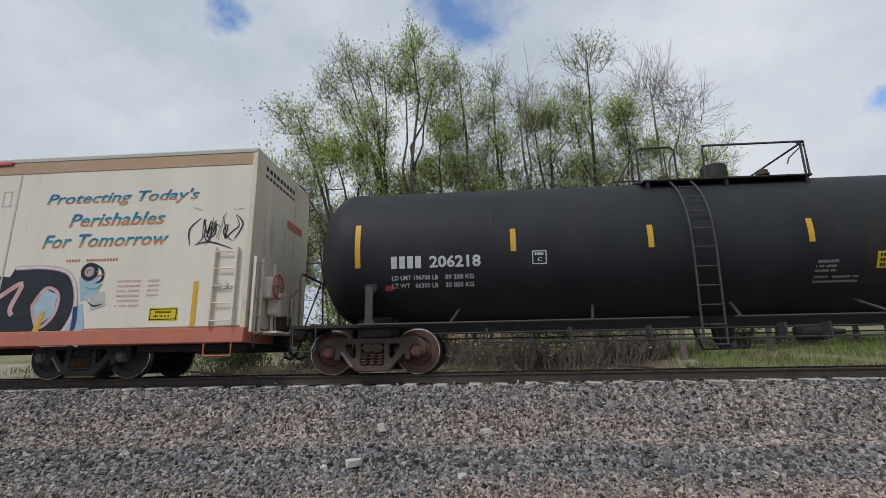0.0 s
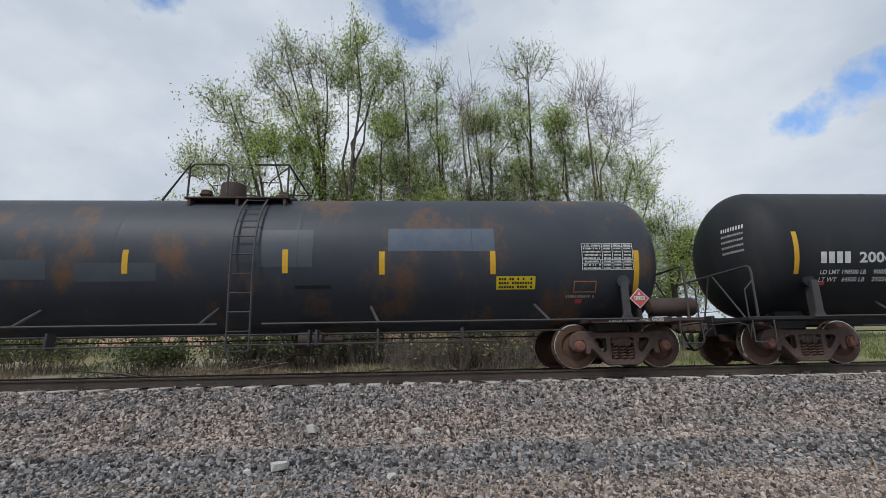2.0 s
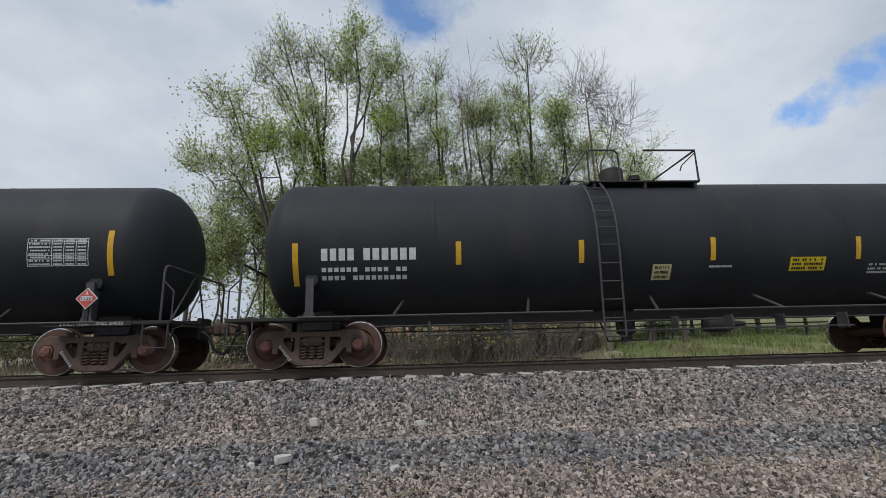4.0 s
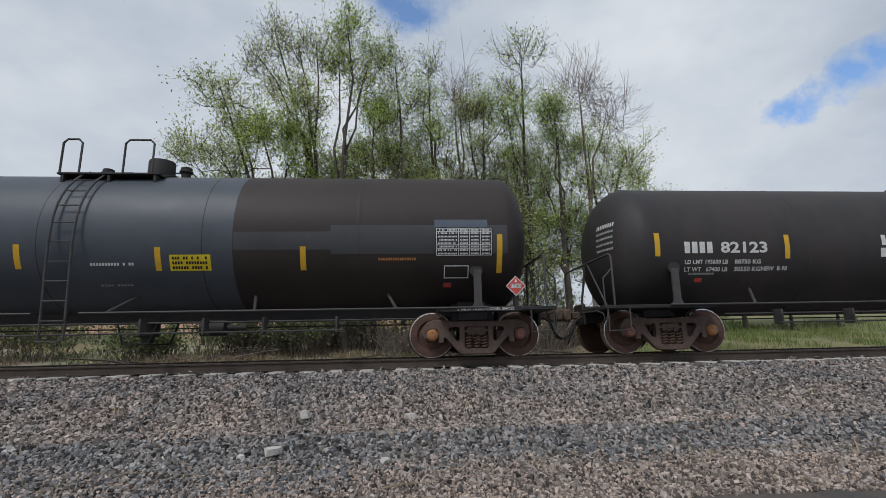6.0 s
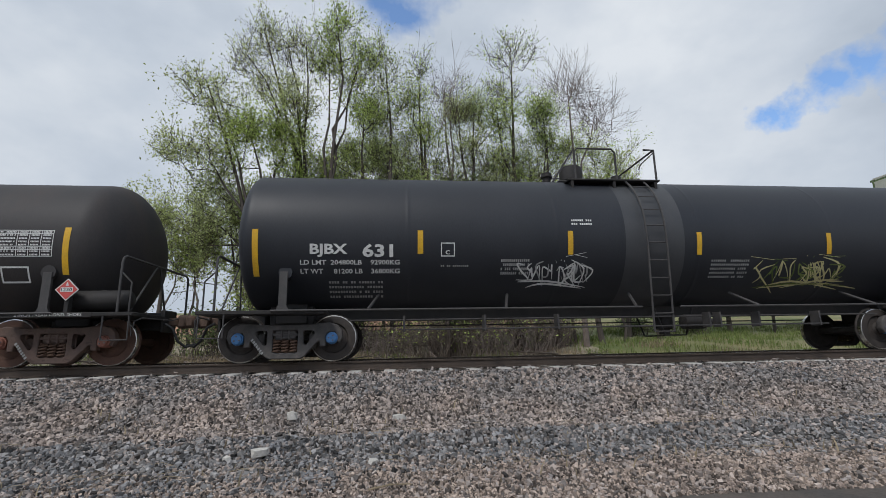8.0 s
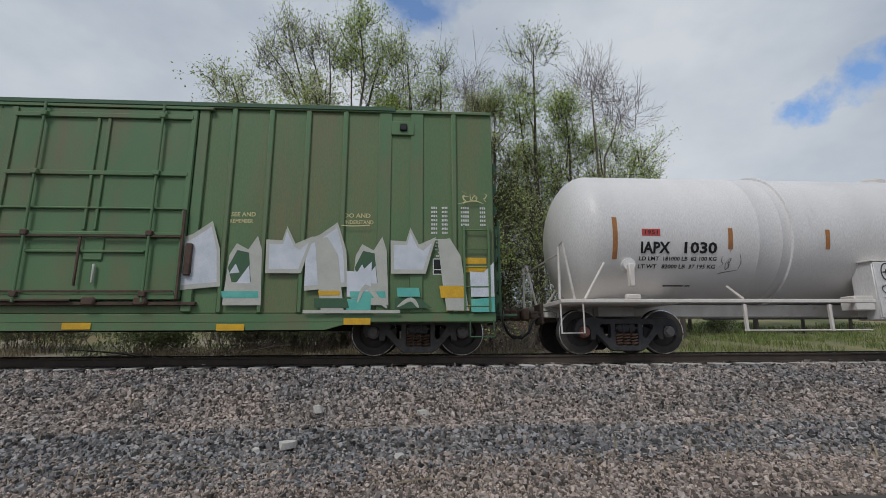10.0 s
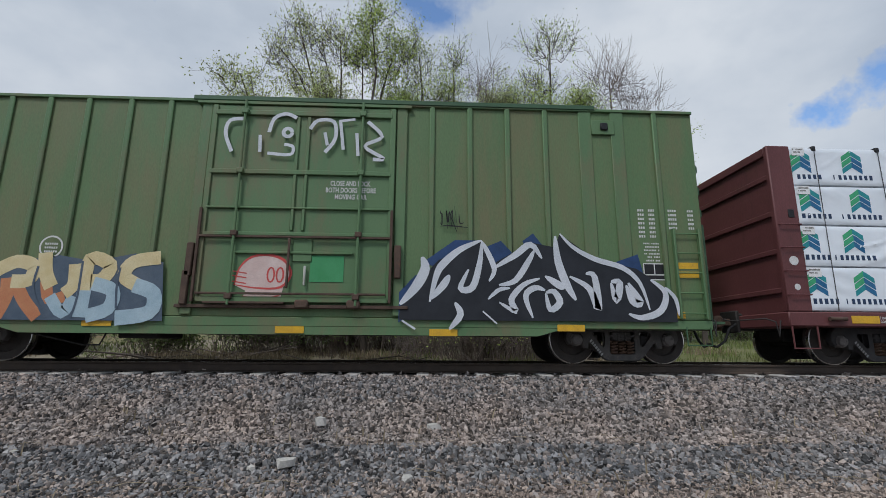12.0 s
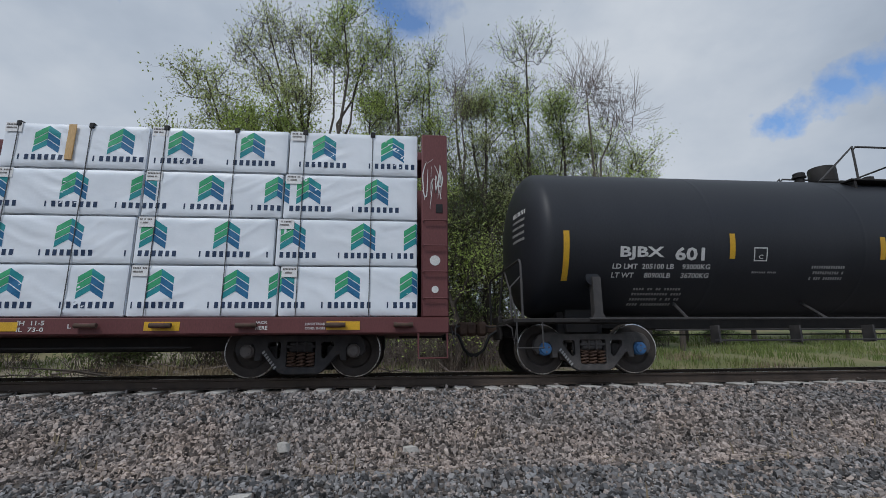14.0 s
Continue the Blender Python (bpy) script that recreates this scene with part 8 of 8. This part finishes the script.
tree_at(7.8, 7.0, [(7.6, 9.6, 1.0, 0.9, 2.0), (7.9, 8.4, 0.93, 0.97, 1.9), (7.1, 7.2, 1.0, 0.87, 1.1), (7.9, 5.4, 1.1, 1.2, 1.3)], 8, LEAFY, LEAF)
tree_at(8.8, 6.8, [(8.8, 10.7, 0.95, 0.95, 0.0), (9.9, 9.4, 0.75, 1.0, 0.0)], 9, BARE, LEAF_GREY, bark=TWIG)
tree_at(9.6, 7.2, [(9.2, 8.2, 1.1, 0.8, 1.9), (10.5, 7.5, 0.8, 0.8, 1.6), (9.5, 6.6, 1.25, 0.7, 1.5), (9.8, 5.0, 1.4, 1.1, 1.3)], 10, LEAFY, LEAF)
tree_at(11.6, 9.0, [(11.6, 5.0, 1.3, 1.5, 1.4), (12.4, 7.6, 0.7, 0.7, 1.3)], 15, LEAFY, LEAF)
tree_at(-7.2, 8.4, [(-7.6, 5.2, 1.3, 1.4, 1.4)], 16, LEAFY, LEAF_GREY)
tree_at(3.4, 5.8, [(2.6, 4.2, 1.2, 1.2, 1.0), (4.0, 3.4, 1.1, 1.0, 0.7)], 17, "low leafy tree in the brush", LEAF)
tree_at(-0.4, 5.8, [(-0.9, 4.4, 1.2, 1.2, 0.9), (0.4, 3.6, 1.0, 1.0, 0.8)], 18, "low leafy tree in the brush", LEAF_GREY)
tree_at(12.4, 8.0, [(12.2, 5.6, 1.1, 1.0, 1.4), (12.8, 4.0, 1.2, 1.0, 1.3), (13.6, 5.0, 1.0, 0.9, 1.3)], 19, LEAFY, LEAF)
tree_at(17.8, 11.0, [(17.8, 6.4, 1.2, 1.0, 1.4), (18.4, 4.6, 1.3, 1.1, 1.3), (16.8, 3.2, 1.2, 1.0, 1.3), (19.6, 3.0, 1.2, 1.0, 1.2)], 20, LEAFY, LEAF, leaf=0.06)
for k, (x, y) in enumerate(((14.8, 11.5), (21.0, 12.0), (24.5, 13.0))):
    tree_at(x, y, [(x, 5.0, 1.3, 1.2, 1.2), (x + 1.0, 3.6, 1.3, 1.1, 1.2), (x - 1.0, 3.2, 1.2, 1.0, 1.1)], 660 + k, "rounded leafy tree on the hillside", LEAF, leaf=0.065, r=0.07)
tree_at(-15.4, 10.0, [(-15.8, 3.2, 1.2, 1.2, 1.3), (-14.6, 4.8, 1.0, 1.0, 1.2), (-14.9, 2.4, 1.0, 0.9, 1.2)], 671, "rounded leafy tree on the hillside", LEAF, leaf=0.06, r=0.07)
for k, x in enumerate((2.9, 3.7, 4.4, 5.1, 5.9)):
    tree_at(x, 6.1 + 0.25 * (k % 4), [(x, 1.5, 0.7, 0.9, 0.4), (x + 0.2, 3.0, 0.7, 1.0, 0.6), (x - 0.2, 4.6, 0.7, 1.0, 0.7), (x, 6.1, 0.7, 0.9, 0.8)], 680 + k, "tangled thin-stemmed thicket with few leaves", DARK_LEAF if k % 2 else LEAF_GREY, bark=BARK, r=0.06)
# leafy filling between the tall limbs
for k, (x, z, w) in enumerate(((-4.9, 7.6, 0.9), (-3.2, 6.6, 1.0), (-1.6, 8.2, 0.9), (-0.4, 8.4, 0.8), (1.0, 8.6, 0.8), (2.0, 8.8, 0.8), (3.6, 8.0, 1.0), (5.3, 8.4, 0.9), (6.9, 8.6, 0.9), (8.6, 7.4, 0.9))):
    tree_at(x * 0.9 + 0.3, 7.9 + 0.2 * (k % 3), [(x, z - 0.4, w, 1.0, 0.5), (x + 0.3, z - 1.8, w, 1.0, 0.8)], 640 + k, "slender young tree with fresh leaves", LEAF_GREY if k % 2 else LEAF, bark=TWIG if k % 3 else BARK, r=0.05)
# the tangled undergrowth between the trunks, open below at its two ends
rnd = random.Random(5)
for k in range(20):
    x, y = -7.6 + 0.95 * k + rnd.uniform(-0.3, 0.3), rnd.uniform(7.4, 9.6)
    inner = -4.0 < x < 8.5
    low = [(x, rnd.uniform(1.9, 2.6), 0.9, 1.0, 0.7)] if inner else []
    low += [(x - 0.2, rnd.uniform(5.2, 6.2), 0.9, 0.9, 1.0)] if inner else []
    tree_at(x, y, low + [(x + 0.3, rnd.uniform(3.7, 4.4), 1.0, 1.1, 0.9)], 600 + k, "tangled leafy undergrowth between the trees", LEAF if k % 2 else LEAF_GREY, leaf=0.055, bark=BARK if k % 2 else TWIG, r=0.05)
rnd = random.Random(77)
for k in range(26):
    x = -1.2 + 0.38 * k + rnd.uniform(-0.3, 0.3)
    bush_at(x, rnd.uniform(5.4, 7.4), rnd.uniform(1.0, 2.0), rnd.uniform(1.0, 1.8), 400 + k, BRUSH if k % 3 else TWIG, 48, 0.5 if k % 2 else 0)
for k in range(9):
    bush_at(-4.6 + 0.5 * k + rnd.uniform(-0.2, 0.2), rnd.uniform(5.2, 6.6), rnd.uniform(1.1, 1.7), rnd.uniform(1.2, 1.7), 450 + k, BRUSH, 45, 4, "dark green leafy shrub beside the track", "shrub", DARK_LEAF)
for x, y, h in ((-7.3, 5.6, 1.25), (-6.6, 6.0, 1.0), (-10.6, 6.5, 1.6), (-11.6, 6.2, 1.5), (-13, 9, 3.0), (-16, 12, 3.2), (12.5, 10, 0.9), (16, 11, 0.9), (-11, 12, 3.0)):
    bush_at(x, y, h, h * 1.3, int(900 + x * 3), BRUSH, 60, 5, "leafy green shrub on the hillside", "shrub", DARK_LEAF)


def grass(name, label, x0, x1, y0, y1, count, h, mat, seed, patchy=0.0):
    rnd = random.Random(seed)
    vs, fs = [], []
    for _ in range(count):
        x, y = rnd.uniform(x0, x1), rnd.uniform(y0, y1)
        if patchy and noise.noise((x * 0.5, y * 0.5, seed)) < patchy - 0.5 + rnd.uniform(-0.2, 0.2):
            continue
        z, a, hh = bank(x, y), rnd.uniform(0, 6.28), h * rnd.uniform(0.5, 1.3)
        dx, dy = math.cos(a) * 0.012, math.sin(a) * 0.012
        lx, ly = rnd.gauss(0, 0.3) * hh, rnd.gauss(0, 0.3) * hh
        n = len(vs)
        vs += [(x - dx, y - dy, z - 0.02), (x + dx, y + dy, z - 0.02), (x + dx * 0.7 + lx * 0.4, y + dy * 0.7 + ly * 0.4, z + hh * 0.6), (x - dx * 0.7 + lx * 0.4, y - dy * 0.7 + ly * 0.4, z + hh * 0.6), (x + lx, y + ly, z + hh)]
        fs += [(n, n + 1, n + 2, n + 3), (n + 3, n + 2, n + 4)]
    me = bpy.data.meshes.new(name)
    me.from_pydata(vs, [], fs)
    me.materials.append(mat)
    return tagged(new(name, me), label, "grass", kind="stuff")


grass("dry_grass", "dry straw-coloured grass behind the track", -14, 14, 3.2, 6.0, 16000, 0.24, DRY_GRASS, 1, 0.55)
grass("green_grass", "fresh green grass on the hillside", 8, 40, 4.0, 15, 30000, 0.22, GREEN_GRASS, 2, 0.45)
grass("sparse_grass", "sparse green grass in the litter", -16, 9, 4.2, 10, 9000, 0.2, GREEN_GRASS, 5, 0.55)
grass("path_grass", "sparse dead grass stalks in the gravel", -8, 10, -5.6, -2.6, 260, 0.16, DRY_GRASS, 3, 0.5)


def rock_at(x, y, z, sx, sy, sz, seed, rz=0.0):
    rnd = random.Random(seed)
    bm = bmesh.new()
    bmesh.ops.create_icosphere(bm, subdivisions=1, radius=1)
    for v in bm.verts:
        k = rnd.uniform(0.75, 1.25)
        c = Vector(v.co) * k
        v.co = (max(-0.8, min(0.8, c.x)) * sx, max(-0.8, min(0.8, c.y)) * sy, max(-0.7, min(0.7, c.z)) * sz)
    bm.verts.index_update()
    g = Shape().add([v.co[:] for v in bm.verts], [tuple(v.index for v in q.verts) for q in bm.faces], PALE_STONE)
    bm.free()
    ob = thing("rock", "pale angular rock lying in the ballast", "rock", "pale rocks", g, at=(x, y, z + 0.01))
    ob.rotation_euler.z = rz
    return ob


for k, (x, y, z, a, b, c) in enumerate(((0.10, -3.14, -0.52, 0.09, 0.08, 0.10), (1.67, -3.12, -0.59, 0.13, 0.08, 0.07), (-0.01, -4.35, -0.78, 0.13, 0.09, 0.09), (-0.38, -4.42, -0.83, 0.06, 0.06, 0.08), (1.35, -4.68, -0.86, 0.11, 0.08, 0.05), (-3.3, -3.9, -0.75, 0.12, 0.08, 0.06))):
    rock_at(x, y, z, a, b, c, 20 + k, 0.3 * k)

rnd = random.Random(15)
g = Shape()
for k in range(90):
    x = rnd.uniform(-7, 10)
    y = rnd.choice((-3.72, -4.72)) + rnd.gauss(0, 0.12)
    a, n = rnd.gauss(0, 0.5) + (3.14 if rnd.random() < 0.5 else 0), rnd.uniform(0.12, 0.4)
    z = bank(x, y) + 0.035
    g.pipe([(x, y, z), (x + n * 0.5 * math.cos(a), y + n * 0.5 * math.sin(a), z + rnd.uniform(0.0, 0.04)), (x + n * math.cos(a), y + n * math.sin(a), bank(x + n * math.cos(a), y + n * math.sin(a)) + 0.03)], 0.004, DRY_GRASS, 3, 0.002)
thing("straw_litter", "dead straw and stalks lying on the gravel", "straw", shape=g, kind="stuff")
for x, y, a, n in ((1.35, -5.62, 0.28, 0.42), (8.6, -4.0, 0.5, 0.5), (-5.2, -4.9, -0.3, 0.5)):
    z = bank(x, y) + 0.035
    thing("stick", "pale weathered stick lying on the gravel", "stick", "sticks", Shape().pipe([(0, 0, 0), (n * 0.5, n * 0.5 * math.tan(a), 0.02), (n, n * math.tan(a), 0.0)], 0.012, DRY_GRASS, 6, 0.006), at=(x, y, z))
# dead branches that lie in the litter
rnd = random.Random(41)
for k in range(26):
    x, y, n = (rnd.uniform(-9.5, -4.0) if k < 17 else rnd.uniform(-4, 9)), rnd.uniform(3.9, 5.4), rnd.uniform(0.7, 2.4)
    a = rnd.gauss(0, 0.35) + (3.1416 if rnd.random() < 0.4 else 0)
    p = [(n * f * math.cos(a), n * f * math.sin(a) * 0.5, 0.05 + n * 0.12 * f * rnd.uniform(0.3, 1.6)) for f in (0, 0.35, 0.7, 1.0)]
    g = Shape().pipe(p, 0.02 + 0.012 * n, TWIG if k % 2 else BARK, 6, 0.009)
    for f in (1, 2, 2):
        q = Vector(p[f])
        g.pipe([q, q + Vector((rnd.gauss(0, 0.3), rnd.gauss(0, 0.2), rnd.uniform(0.05, 0.4))) * (0.4 + 0.3 * n)], 0.012, TWIG if k % 2 else BARK, 5, 0.005)
    thing("fallen_branch", "dead grey branch lying beside the track", "branch", "fallen branches", g, at=(x, y, bank(x, y)))

SIDING_DARK = paint("dark_brown_siding", (0.045, 0.035, 0.032), (0.06, 0.048, 0.044), 1, 0.7, bump=0.1)
SIDING_WHITE = paint("white_siding", (0.62, 0.64, 0.66), (0.68, 0.7, 0.72), 1, 0.7, bump=0.1)
ROOF = paint("dark_shingle_roof", (0.05, 0.047, 0.045), (0.07, 0.066, 0.062), 2, 0.85, bump=0.3)
GLASS = paint("dark_window_glass", (0.02, 0.025, 0.03), (0.03, 0.035, 0.04), 1, 0.1, bump=0, gloss=0.6)


def house(x0, x1, y0, y1, zb, zm, zt, ridge):
    ob = thing("house", "two-storey house with dark upper and white lower siding", "house")
    part("lower_wall", Shape().box(x0, x1, y0, y1, zb, zm, SIDING_WHITE, 0.02), ob, "white lower siding")
    part("upper_wall", Shape().box(x0 - 0.15, x1 + 0.15, y0 - 0.15, y1 + 0.15, zm + 0.003, zt, SIDING_DARK, 0.02), ob, "dark brown upper siding")
    ym = (y0 + y1) / 2
    g = Shape()
    e = 0.5
    vs = [(x0 - e, y0 - e, zt), (x1 + e, y0 - e, zt), (x1 + e, y1 + e, zt), (x0 - e, y1 + e, zt), (x0 + 3, ym, ridge), (x1 - 3, ym, ridge)]
    g.add(vs, [(0, 1, 5, 4), (1, 2, 5), (2, 3, 4, 5), (3, 0, 4), (3, 2, 1, 0)], ROOF)
    part("roof", g, ob, "dark shingle hip roof")
    for xa, za, mw in ((x1 - 1.9, zm + 0.75, 0.45), (x1 - 2.4, zm - 2.0, 0.6), (x0 + 2, zm + 0.75, 0.5), (x0 + 2, zm - 2.0, 0.6)):
        yy = y0 - (0.15 if za > zm else 0)
        w = part("window", Shape().box(xa - mw - 0.08, xa + mw + 0.08, yy - 0.05, yy + 0.02, za - mw - 0.08, za + mw + 0.08, WHITE, 0.01), ob)
        part("pane", Shape().box(xa - mw, xa + mw, yy - 0.06, yy - 0.05, za - mw, za + mw, GLASS), w)
    return ob


house(-34, -23.4, 30, 40, 2.5, 10.2, 12.2, 14.4)
house(-2.5, 2.5, 31, 39, 3.0, 11.5, 13.0, 14.6)


# ---- what moves: the train runs along x ----
def run(t):
    """How far the train has run at t seconds."""
    return 14.0588 * t - 0.021185 * t * t + 0.001819 * t ** 3


def motions():
    halves = [k * 0.5 for k in range(29)]
    for car, base in CARS:
        walk(car, [(t, pose(base - run(t), 0, 0)) for t in halves])
    for ob, base, y, z in BUNDLES:
        walk(ob, [(t, pose(base - run(t), y, z)) for t in halves])
    ticks = [k / 30 for k in range(421)]
    for w, dx, start in WHEELSETS:
        walk(w, [(t, pose(dx, 0, 0, 0, start - math.degrees(run(t) / WHEEL_R), 0)) for t in ticks])


motions()
